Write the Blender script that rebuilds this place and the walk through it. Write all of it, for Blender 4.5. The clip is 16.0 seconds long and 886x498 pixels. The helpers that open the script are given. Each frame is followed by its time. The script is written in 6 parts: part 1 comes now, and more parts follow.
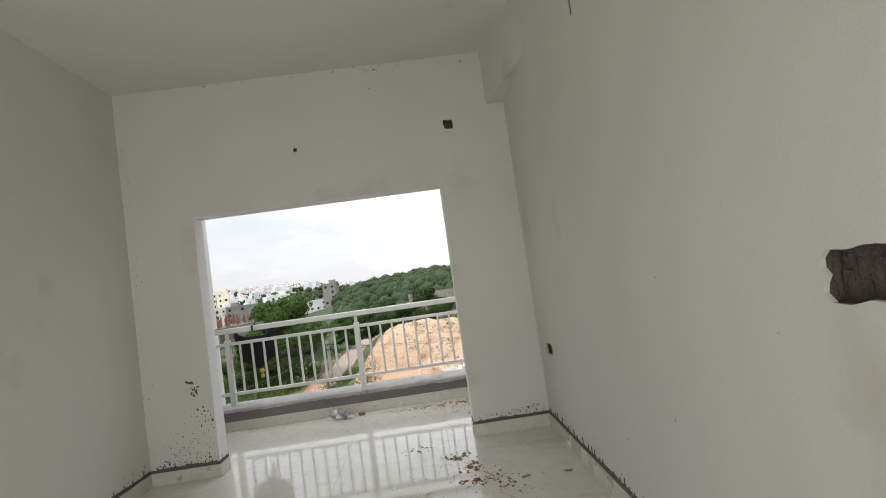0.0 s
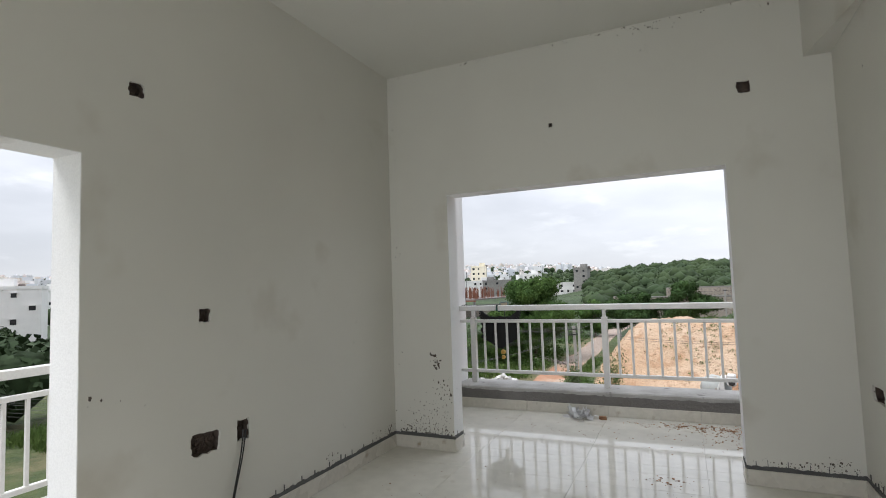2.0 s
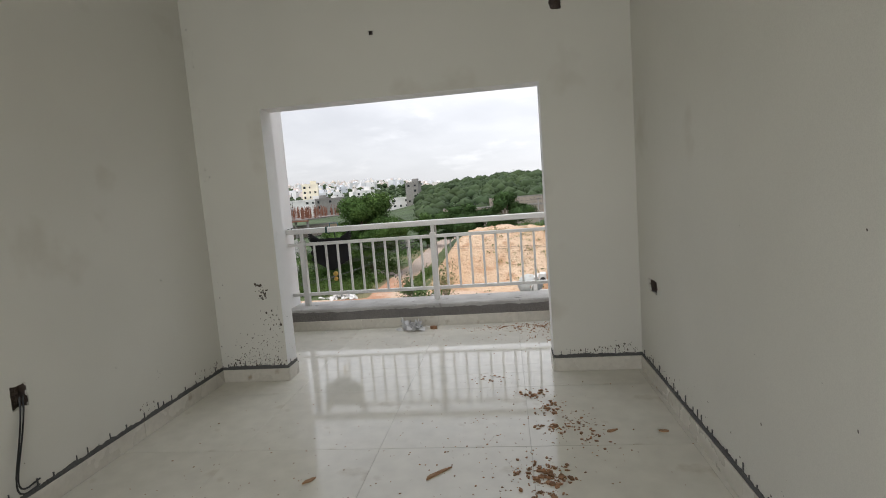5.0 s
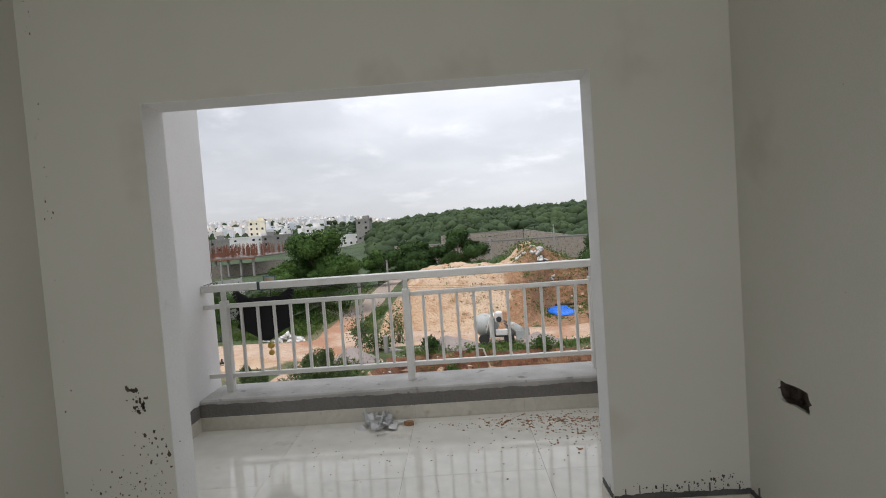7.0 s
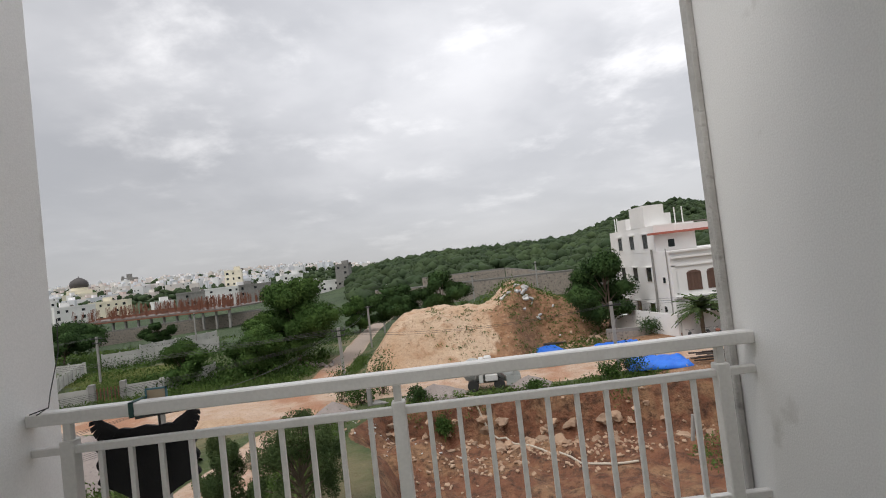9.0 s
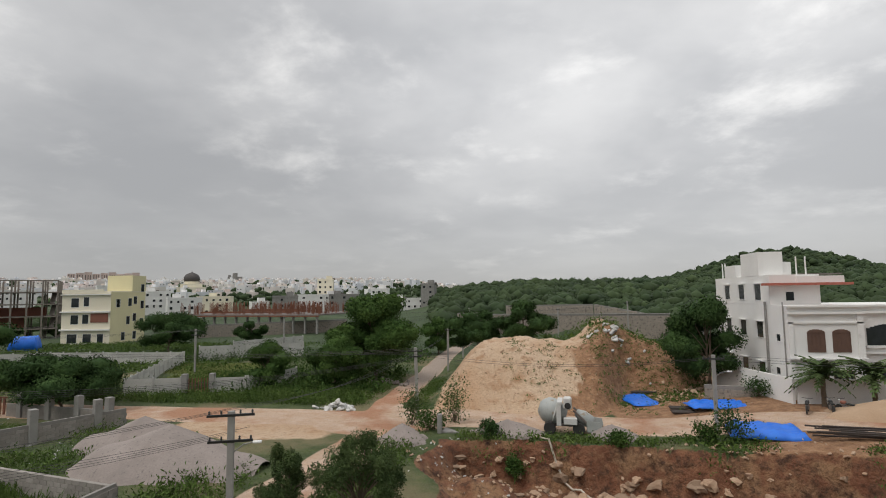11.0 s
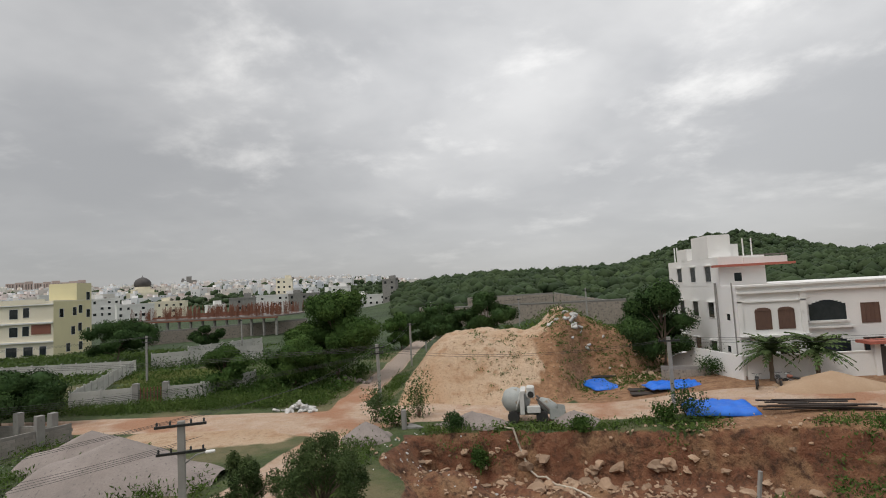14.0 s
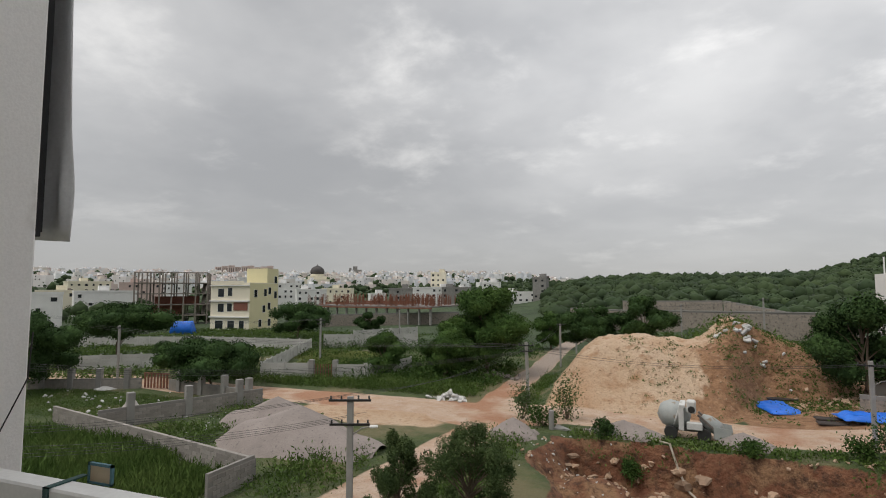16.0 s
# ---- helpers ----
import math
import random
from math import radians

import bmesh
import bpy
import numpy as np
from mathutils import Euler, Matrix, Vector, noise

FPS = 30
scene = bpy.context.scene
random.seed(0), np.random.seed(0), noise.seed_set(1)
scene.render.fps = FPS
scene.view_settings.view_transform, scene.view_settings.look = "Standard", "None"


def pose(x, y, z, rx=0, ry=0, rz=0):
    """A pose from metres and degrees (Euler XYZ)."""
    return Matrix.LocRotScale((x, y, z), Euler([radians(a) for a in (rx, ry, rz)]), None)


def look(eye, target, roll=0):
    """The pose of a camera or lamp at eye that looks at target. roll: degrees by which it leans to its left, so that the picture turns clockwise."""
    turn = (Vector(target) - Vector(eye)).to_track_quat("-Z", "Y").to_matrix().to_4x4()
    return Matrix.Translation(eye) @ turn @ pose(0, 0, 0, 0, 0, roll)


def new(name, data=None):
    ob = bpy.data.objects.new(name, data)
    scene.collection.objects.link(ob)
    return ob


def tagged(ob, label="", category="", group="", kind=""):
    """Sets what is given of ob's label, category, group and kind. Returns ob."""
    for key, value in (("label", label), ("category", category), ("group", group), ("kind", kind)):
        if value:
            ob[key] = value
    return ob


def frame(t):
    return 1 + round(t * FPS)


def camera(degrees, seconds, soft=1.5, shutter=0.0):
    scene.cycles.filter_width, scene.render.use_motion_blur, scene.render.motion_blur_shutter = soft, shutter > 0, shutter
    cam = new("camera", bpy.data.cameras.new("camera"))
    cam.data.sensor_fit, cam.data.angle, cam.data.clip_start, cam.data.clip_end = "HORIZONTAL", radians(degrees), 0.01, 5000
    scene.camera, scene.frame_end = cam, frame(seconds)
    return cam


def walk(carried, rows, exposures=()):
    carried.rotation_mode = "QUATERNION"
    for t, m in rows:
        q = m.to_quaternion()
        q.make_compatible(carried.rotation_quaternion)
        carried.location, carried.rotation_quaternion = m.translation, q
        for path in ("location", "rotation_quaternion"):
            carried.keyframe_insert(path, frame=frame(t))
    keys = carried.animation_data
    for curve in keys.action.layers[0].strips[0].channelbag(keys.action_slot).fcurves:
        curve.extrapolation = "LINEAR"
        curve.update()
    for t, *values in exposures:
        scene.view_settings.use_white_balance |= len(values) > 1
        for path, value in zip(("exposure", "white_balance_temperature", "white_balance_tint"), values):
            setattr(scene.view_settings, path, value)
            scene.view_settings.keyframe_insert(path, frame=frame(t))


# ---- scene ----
cam = camera(80.3, 16.0, soft=1.0)
PATH = [
    (0, (2.346, -4.374, 1.303), (2.441, -2.38, 1.421), -8.0),
    (0.5, (2.332, -4.183, 1.312), (2.559, -2.199, 1.426), -6.4),
    (1, (2.345, -4.028, 1.393), (2.256, -2.037, 1.555), -4.7),
    (1.5, (2.317, -3.981, 1.361), (1.72, -2.08, 1.533), -2.7),
    (2, (2.311, -3.977, 1.352), (1.483, -2.161, 1.488), -1.9),
    (2.5, (2.318, -3.958, 1.379), (1.567, -2.115, 1.175), -3.8),
    (3, (2.334, -3.953, 1.397), (1.765, -2.071, 1.034), -4.0),
    (3.5, (2.349, -3.946, 1.392), (1.959, -2.02, 1.021), -3.1),
    (4, (2.369, -3.944, 1.391), (2.054, -1.994, 1.078), -3.0),
    (4.2, (2.384, -3.948, 1.385), (2.103, -1.98, 1.166), -3.6),
    (6.3, (2.083, -3.084, 1.371), (1.891, -1.104, 1.16), -4.4),
    (6.5, (2.044, -2.897, 1.361), (1.9, -0.91, 1.182), -4.0),
    (7, (1.954, -2.418, 1.439), (1.903, -0.421, 1.351), -4.1),
    (7.5, (1.852, -1.966, 1.459), (1.914, 0.033, 1.428), -1.5),
    (8, (1.768, -1.52, 1.463), (1.931, 0.473, 1.416), -2.1),
    (8.2, (1.754, -1.322, 1.506), (1.932, 0.67, 1.508), -4.8),
    (10.3, (1.782, 0.203, 1.557), (1.615, 2.193, 1.662), -2.5),
    (10.5, (1.784, 0.345, 1.558), (1.589, 2.332, 1.684), -1.8),
    (11, (1.788, 0.645, 1.61), (1.502, 2.616, 1.786), -0.7),
    (11.5, (1.871, 0.676, 1.64), (1.22, 2.564, 1.747), -0.1),
    (12, (1.947, 0.664, 1.654), (1.207, 2.52, 1.723), -0.6),
    (12.5, (1.951, 0.686, 1.653), (1.2, 2.539, 1.725), -1.2),
    (13, (1.981, 0.792, 1.627), (1.462, 2.72, 1.746), -2.0),
    (13.5, (1.935, 1.023, 1.602), (1.71, 3.007, 1.716), -2.7),
    (14, (1.916, 1.115, 1.583), (1.778, 3.104, 1.732), -3.1),
    (14.5, (1.906, 1.031, 1.603), (1.786, 3.022, 1.755), -2.7),
    (15, (1.955, 0.862, 1.632), (1.688, 2.838, 1.79), -1.3),
    (15.5, (1.96, 0.775, 1.64), (1.51, 2.718, 1.793), -0.6),
    (16, (1.922, 0.662, 1.645), (1.227, 2.531, 1.799), -0.1),
]
walk(cam, [(t, look(eye, target, roll)) for t, eye, target, roll in PATH], exposures=[(0, 1.06, 6250, 10), (2.5, 0.9, 6000, 12), (3.5, 1.0, 6350, 12), (4.2, 0.98, 6300, 12), (7.0, 0.62, 6150, 12), (8.2, 0.5, 6200, 13), (10.3, 0.06, 6450, 10), (16.0, 0.05, 6450, 10)])

# ---- world and light ----
world = bpy.data.worlds.new("world")
scene.world = world
world.use_nodes = True
wn, wl = world.node_tree.nodes, world.node_tree.links
wn.clear()
SUN_EL, SUN_ROT = radians(56), radians(-130)
w_sky = wn.new("ShaderNodeTexSky")
w_sky.sky_type = "NISHITA"
w_sky.sun_disc = False
w_sky.sun_elevation, w_sky.sun_rotation = SUN_EL, SUN_ROT
w_co = wn.new("ShaderNodeTexCoord")
w_sep = wn.new("ShaderNodeSeparateXYZ")
wl.new(w_co.outputs["Generated"], w_sep.inputs[0])


def w_math(op, a, b):
    n = wn.new("ShaderNodeMath")
    n.operation = op
    for i, v in enumerate((a, b)):
        if isinstance(v, (int, float)):
            n.inputs[i].default_value = v
        else:
            wl.new(v, n.inputs[i])
    return n.outputs[0]


w_den = w_math("ADD", w_math("MAXIMUM", w_sep.outputs[2], 0.0), 0.22)
w_cmb = wn.new("ShaderNodeCombineXYZ")
wl.new(w_math("DIVIDE", w_sep.outputs[0], w_den), w_cmb.inputs[0])
wl.new(w_math("DIVIDE", w_sep.outputs[1], w_den), w_cmb.inputs[1])


def w_noise(scale, detail, rough, lo, hi):
    n = wn.new("ShaderNodeTexNoise")
    n.inputs["Scale"].default_value, n.inputs["Detail"].default_value = scale, detail
    n.inputs["Roughness"].default_value, n.inputs["Distortion"].default_value = rough, 0.12
    wl.new(w_cmb.outputs[0], n.inputs["Vector"])
    r = wn.new("ShaderNodeMapRange")
    r.interpolation_type = "SMOOTHSTEP"
    r.inputs["From Min"].default_value, r.inputs["From Max"].default_value = lo, hi
    wl.new(n.outputs["Fac"], r.inputs["Value"])
    return r.outputs["Result"]


def w_mix(fac, a, b):
    n = wn.new("ShaderNodeMix")
    n.data_type = "RGBA"
    for i, v in ((0, fac), (6, a), (7, b)):
        if isinstance(v, (int, float)):
            n.inputs[i].default_value = v
        elif isinstance(v, tuple):
            n.inputs[i].default_value = (*v, 1)
        else:
            wl.new(v, n.inputs[i])
    return n.outputs[2]


# overcast: broad grey cloud sheet with brighter rents, paler haze low down
w_cloud = w_mix(w_noise(0.8, 6, 0.52, 0.36, 0.66), (3.75, 3.78, 3.84), (5.7, 5.66, 5.6))
w_cloud = w_mix(w_math("MULTIPLY", w_noise(1.9, 9, 0.58, 0.50, 0.76), 0.8), w_cloud, (8.3, 8.15, 7.9))
w_low = wn.new("ShaderNodeMapRange")
w_low.inputs["From Min"].default_value, w_low.inputs["From Max"].default_value = 0.02, 0.36
w_low.inputs["To Min"].default_value, w_low.inputs["To Max"].default_value = 1.0, 0.0
wl.new(w_sep.outputs[2], w_low.inputs["Value"])
w_cloud = w_mix(w_math("MULTIPLY", w_low.outputs[0], 0.85), w_cloud, (3.55, 3.52, 3.47))
w_zen = wn.new("ShaderNodeMapRange")  # an overcast sky grows brighter towards the zenith
w_zen.inputs["From Min"].default_value, w_zen.inputs["From Max"].default_value = 0.5, 1.0
w_zen.inputs["To Min"].default_value, w_zen.inputs["To Max"].default_value = 1.0, 2.3
wl.new(w_sep.outputs[2], w_zen.inputs["Value"])
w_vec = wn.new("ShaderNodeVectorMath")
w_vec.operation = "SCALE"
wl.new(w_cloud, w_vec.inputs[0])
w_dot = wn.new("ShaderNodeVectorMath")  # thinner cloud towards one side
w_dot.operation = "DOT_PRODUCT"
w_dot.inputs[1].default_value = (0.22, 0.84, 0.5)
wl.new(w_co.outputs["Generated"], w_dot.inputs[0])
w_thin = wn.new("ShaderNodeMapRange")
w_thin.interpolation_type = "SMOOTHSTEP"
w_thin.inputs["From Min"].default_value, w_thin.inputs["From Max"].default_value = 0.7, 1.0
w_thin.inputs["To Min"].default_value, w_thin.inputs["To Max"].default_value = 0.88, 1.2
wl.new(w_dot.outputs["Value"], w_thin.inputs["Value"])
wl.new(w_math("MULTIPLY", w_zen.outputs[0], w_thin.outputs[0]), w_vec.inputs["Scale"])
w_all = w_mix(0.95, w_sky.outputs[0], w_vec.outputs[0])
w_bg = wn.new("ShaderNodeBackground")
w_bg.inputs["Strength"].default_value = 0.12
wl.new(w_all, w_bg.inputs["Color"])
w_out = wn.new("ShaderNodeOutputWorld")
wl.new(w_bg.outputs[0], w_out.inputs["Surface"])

sun_data = bpy.data.lights.new("sun", "SUN")
sun_data.energy, sun_data.angle, sun_data.color = 1.35, radians(25), (1.0, 0.95, 0.87)
sun = new("sun", sun_data)
sun.matrix_world = look((0, 0, 60), (0 - math.sin(SUN_ROT) * 10, 0 - math.cos(SUN_ROT) * 10, 60 - math.tan(SUN_EL) * 10))

# lamps added to brighten the room, in an unseen back doorway and side door
for spot, aim, sx, sy, watts in (((1.62, -6.72, 1.1), (1.62, 0, 1.3), 2.7, 2.0, 14), ((-0.16, -5.3, 1.05), (3, -5.3, 1.3), 1.3, 1.9, 3)):
    ld = bpy.data.lights.new("added_room_fill", "AREA")
    ld.shape, ld.size, ld.size_y, ld.energy, ld.color = "RECTANGLE", sx, sy, watts, (1.0, 0.985, 0.95)
    ld.spread = radians(120)
    new("added_room_fill", ld).matrix_world = look(spot, aim)

# ---- materials ----


def mat(name, c1, c2, rough=0.7, scale=3.0, fine=40.0, bump=0.15, metal=0.0, spots=None, per_object=0.0, rough_var=0.1, island=0.0, spec=0.5):
    """A surface of two colours mixed at two scales, with fine relief and, if given, darker spots (colour, scale, lower edge)."""
    m = bpy.data.materials.new(name)
    m.use_nodes = True
    n, l = m.node_tree.nodes, m.node_tree.links
    bs = n["Principled BSDF"]
    bs.inputs["Metallic"].default_value = metal
    bs.inputs["Specular IOR Level"].default_value = spec
    co = n.new("ShaderNodeTexCoord")

    def noise_of(s, detail=5):
        t = n.new("ShaderNodeTexNoise")
        t.inputs["Scale"].default_value, t.inputs["Detail"].default_value = s, detail
        l.new(co.outputs["Object"], t.inputs["Vector"])
        return t.outputs["Fac"]

    def blend(fac, a, b):
        x = n.new("ShaderNodeMix")
        x.data_type = "RGBA"
        for i, v in ((0, fac), (6, a), (7, b)):
            if isinstance(v, (int, float)):
                x.inputs[i].default_value = v
            elif isinstance(v, tuple):
                x.inputs[i].default_value = (*v, 1)
            else:
                l.new(v, x.inputs[i])
        return x.outputs[2]

    def ranged(v, lo, hi, a=0.0, b=1.0):
        r = n.new("ShaderNodeMapRange")
        for key, val in (("From Min", lo), ("From Max", hi), ("To Min", a), ("To Max", b)):
            r.inputs[key].default_value = val
        l.new(v, r.inputs["Value"])
        return r.outputs["Result"]

    big, small = noise_of(scale), noise_of(fine, 3)
    col = blend(ranged(big, 0.3, 0.7), c1, c2)
    col = blend(ranged(small, 0.35, 0.75, 0.0, 0.35), col, tuple(v * 0.72 for v in c1))
    if spots:
        col = blend(ranged(noise_of(spots[1], 7), spots[2], spots[2] + 0.1), col, spots[0])
    if per_object or island:
        src = n.new("ShaderNodeObjectInfo").outputs["Random"] if per_object else n.new("ShaderNodeNewGeometry").outputs["Random Per Island"]
        amount = per_object or island
        hsv = n.new("ShaderNodeHueSaturation")
        l.new(ranged(src, 0, 1, 1 - amount, 1 + amount), hsv.inputs["Value"])
        l.new(col, hsv.inputs["Color"])
        col = hsv.outputs[0]
    l.new(col, bs.inputs["Base Color"])
    l.new(ranged(big, 0.3, 0.7, max(0.02, rough - rough_var), min(1, rough + rough_var)), bs.inputs["Roughness"])
    if bump:
        b = n.new("ShaderNodeBump")
        b.inputs["Strength"].default_value, b.inputs["Distance"].default_value = bump, 0.02
        l.new(small, b.inputs["Height"])
        l.new(b.outputs[0], bs.inputs["Normal"])
    return m


def leaf_mat(name, c1, c2, scale=0.5):
    m = mat(name, c1, c2, 0.8, scale, 6, 0, island=0.22, spec=0.12)
    m.node_tree.nodes["Principled BSDF"].inputs["Subsurface Weight"].default_value = 0.0
    return m


M_WALL = mat("wall_paint", (0.70, 0.687, 0.628), (0.65, 0.637, 0.58), 0.75, 0.9, 260, 0.06, spots=((0.56, 0.535, 0.47), 1.3, 0.6))
M_CEIL = mat("ceiling_paint", (0.70, 0.69, 0.635), (0.65, 0.64, 0.59), 0.85, 0.8, 200, 0.05, spots=((0.55, 0.52, 0.45), 1.2, 0.68))
M_OUTWALL = mat("white_plaster", (0.82, 0.82, 0.81), (0.77, 0.77, 0.76), 0.8, 1.2, 120, 0.1, spots=((0.5, 0.49, 0.46), 2.3, 0.68))
M_TILE = mat("vitrified_tile", (0.75, 0.73, 0.655), (0.68, 0.655, 0.575), 0.075, 1.1, 9, 0.0, spots=((0.50, 0.45, 0.36), 2.6, 0.6), per_object=0.02, rough_var=0.045, spec=0.6)
M_GROUT = mat("grout", (0.55, 0.52, 0.46), (0.45, 0.42, 0.36), 0.9, 5, 90, 0.2)
M_SKIRT = mat("skirting_tile", (0.66, 0.63, 0.56), (0.6, 0.57, 0.5), 0.25, 3, 30, 0.03, spots=((0.4, 0.34, 0.26), 7, 0.66))
M_CEMENT = mat("wet_cement", (0.085, 0.085, 0.085), (0.13, 0.13, 0.125), 0.9, 6, 80, 0.5)
M_KERB = mat("kerb_plaster", (0.5, 0.49, 0.47), (0.36, 0.35, 0.33), 0.85, 5, 70, 0.4, spots=((0.2, 0.19, 0.18), 9, 0.62))
M_GREYBAND = mat("grey_cement_band", (0.16, 0.15, 0.14), (0.22, 0.21, 0.2), 0.9, 4, 60, 0.5)
M_RAIL = mat("white_rail_paint", (0.74, 0.73, 0.71), (0.70, 0.69, 0.67), 0.4, 3, 60, 0.05, spots=((0.45, 0.42, 0.38), 14, 0.72))
M_CAVITY = mat("chiselled_brick", (0.13, 0.10, 0.085), (0.085, 0.06, 0.048), 0.95, 14, 60, 0.9)
M_SPLAT = mat("dark_splash", (0.07, 0.055, 0.045), (0.11, 0.09, 0.07), 0.7, 20, 80, 0.3)
M_BLACK = mat("black_cloth", (0.006, 0.006, 0.007), (0.012, 0.012, 0.014), 0.8, 8, 100, 0.2)
M_WIRE = mat("black_cable", (0.012, 0.012, 0.012), (0.02, 0.02, 0.02), 0.45, 8, 60, 0.0)
M_MUD = mat("brown_mud_debris", (0.27, 0.14, 0.07), (0.37, 0.21, 0.115), 0.9, 14, 70, 0.6, island=0.3)
M_BAG = mat("clear_plastic_bag", (0.55, 0.55, 0.55), (0.7, 0.7, 0.7), 0.25, 8, 40, 0.3)
M_TARPGREY = mat("grey_vinyl", (0.50, 0.50, 0.51), (0.56, 0.56, 0.57), 0.45, 2, 50, 0.1)
M_PVC = mat("grey_pvc", (0.25, 0.25, 0.26), (0.3, 0.3, 0.31), 0.5, 4, 50, 0.05)
M_GREENTIE = mat("green_strap", (0.02, 0.06, 0.055), (0.03, 0.09, 0.08), 0.7, 9, 90, 0.2)
M_YELLOW = mat("lemon_yellow", (0.62, 0.42, 0.08), (0.5, 0.3, 0.05), 0.6, 9, 60, 0.1)

# ---- mesh helpers ----


class Build:
    """Collects vertices and faces of one mesh."""

    def __init__(self):
        self.v, self.f = [], []

    def box(self, x0, y0, z0, x1, y1, z1):
        k = len(self.v)
        self.v += [(x, y, z) for z in (z0, z1) for y in (y0, y1) for x in (x0, x1)]
        self.f += [tuple(k + i for i in q) for q in ((0, 2, 3, 1), (4, 5, 7, 6), (0, 1, 5, 4), (2, 6, 7, 3), (0, 4, 6, 2), (1, 3, 7, 5))]
        return self

    def cbox(self, x0, y0, z0, x1, y1, z1, c=0.004):
        """A box with chamfered edges."""
        k = len(self.v)
        bm = bmesh.new()
        for x, sx in ((x0, 1), (x1, -1)):
            for y, sy in ((y0, 1), (y1, -1)):
                for z, sz in ((z0, 1), (z1, -1)):
                    bm.verts.new((x + sx * c, y + sy * c, z))
                    bm.verts.new((x + sx * c, y, z + sz * c))
                    bm.verts.new((x, y + sy * c, z + sz * c))
        bmesh.ops.convex_hull(bm, input=bm.verts[:])
        bm.verts.index_update()
        self.v += [tuple(v.co) for v in bm.verts]
        self.f += [tuple(k + v.index for v in f.verts) for f in bm.faces]
        bm.free()
        return self

    def quad(self, *pts):
        k = len(self.v)
        self.v += [tuple(p) for p in pts]
        self.f.append(tuple(range(k, k + len(pts))))
        return self

    def tube(self, p0, p1, r0, r1=None, seg=8, caps=True):
        r1 = r0 if r1 is None else r1
        p0, p1 = Vector(p0), Vector(p1)
        q = (p1 - p0).to_track_quat("Z", "Y")
        k = len(self.v)
        for p, r in ((p0, r0), (p1, r1)):
            for i in range(seg):
                a = 2 * math.pi * i / seg
                self.v.append(tuple(p + q @ Vector((r * math.cos(a), r * math.sin(a), 0))))
        self.f += [(k + i, k + (i + 1) % seg, k + seg + (i + 1) % seg, k + seg + i) for i in range(seg)]
        if caps:
            self.f += [tuple(k + i for i in reversed(range(seg))), tuple(k + seg + i for i in range(seg))]
        return self

    def path(self, pts, r, seg=6):
        """One bent tube through the points."""
        pts = [Vector(p) for p in pts]
        k = len(self.v)
        for i, p in enumerate(pts):
            d = pts[min(i + 1, len(pts) - 1)] - pts[max(i - 1, 0)]
            q = d.to_track_quat("Z", "Y")
            self.v += [tuple(p + q @ Vector((r * math.cos(2 * math.pi * a / seg), r * math.sin(2 * math.pi * a / seg), 0))) for a in range(seg)]
        for i in range(len(pts) - 1):
            self.f += [(k + i * seg + a, k + i * seg + (a + 1) % seg, k + (i + 1) * seg + (a + 1) % seg, k + (i + 1) * seg + a) for a in range(seg)]
        e = k + (len(pts) - 1) * seg
        self.f += [tuple(k + a for a in reversed(range(seg))), tuple(e + a for a in range(seg))]
        return self

    def slab(self, outline, z0, z1):
        """A flat plate of any outline in x and y."""
        k, n = len(self.v), len(outline)
        self.v += [(x, y, z0) for x, y in outline] + [(x, y, z1) for x, y in outline]
        self.f += [tuple(k + i for i in reversed(range(n))), tuple(k + n + i for i in range(n))]
        self.f += [(k + i, k + (i + 1) % n, k + n + (i + 1) % n, k + n + i) for i in range(n)]
        return self

    def turned(self, m, start=0):
        self.v[start:] = [tuple(m @ Vector(p)) for p in self.v[start:]]
        return self

    def lathe(self, profile, seg=16):
        """Profile: (radius, height) from bottom to top, turned round z."""
        k = len(self.v)
        for r, z in profile:
            self.v += [(r * math.cos(2 * math.pi * i / seg), r * math.sin(2 * math.pi * i / seg), z) for i in range(seg)]
        for j in range(len(profile) - 1):
            self.f += [(k + j * seg + i, k + j * seg + (i + 1) % seg, k + (j + 1) * seg + (i + 1) % seg, k + (j + 1) * seg + i) for i in range(seg)]
        self.f += [tuple(k + i for i in reversed(range(seg))), tuple(k + (len(profile) - 1) * seg + i for i in range(seg))]
        return self

    def mesh(self, name, smooth=False):
        me = bpy.data.meshes.new(name)
        me.from_pydata(self.v, [], self.f)
        if smooth:
            me.shade_smooth()
        return me


def part(name, build, material, parent=None, label="", loc=(0, 0, 0), smooth=False):
    """One mesh object, under a thing or a part if one is given."""
    me = build if isinstance(build, bpy.types.Mesh) else build.mesh(name, smooth)
    if material and not me.materials:
        me.materials.append(material)
    ob = new(name, me)
    ob.location = loc
    if parent:
        ob.parent = parent
    if label:
        tagged(ob, label)
    return ob


def thing(name, loc, label, category, group="", rz=0.0, kind=""):
    e = new(name)
    e.location, e.rotation_euler = loc, (0, 0, radians(rz))
    return tagged(e, label, category, group, kind)


def fixed(name, build, material, label="", kind="structure", category="", smooth=False):
    return tagged(part(name, build, material, smooth=smooth), label, category or name.split("_")[0], "", kind)


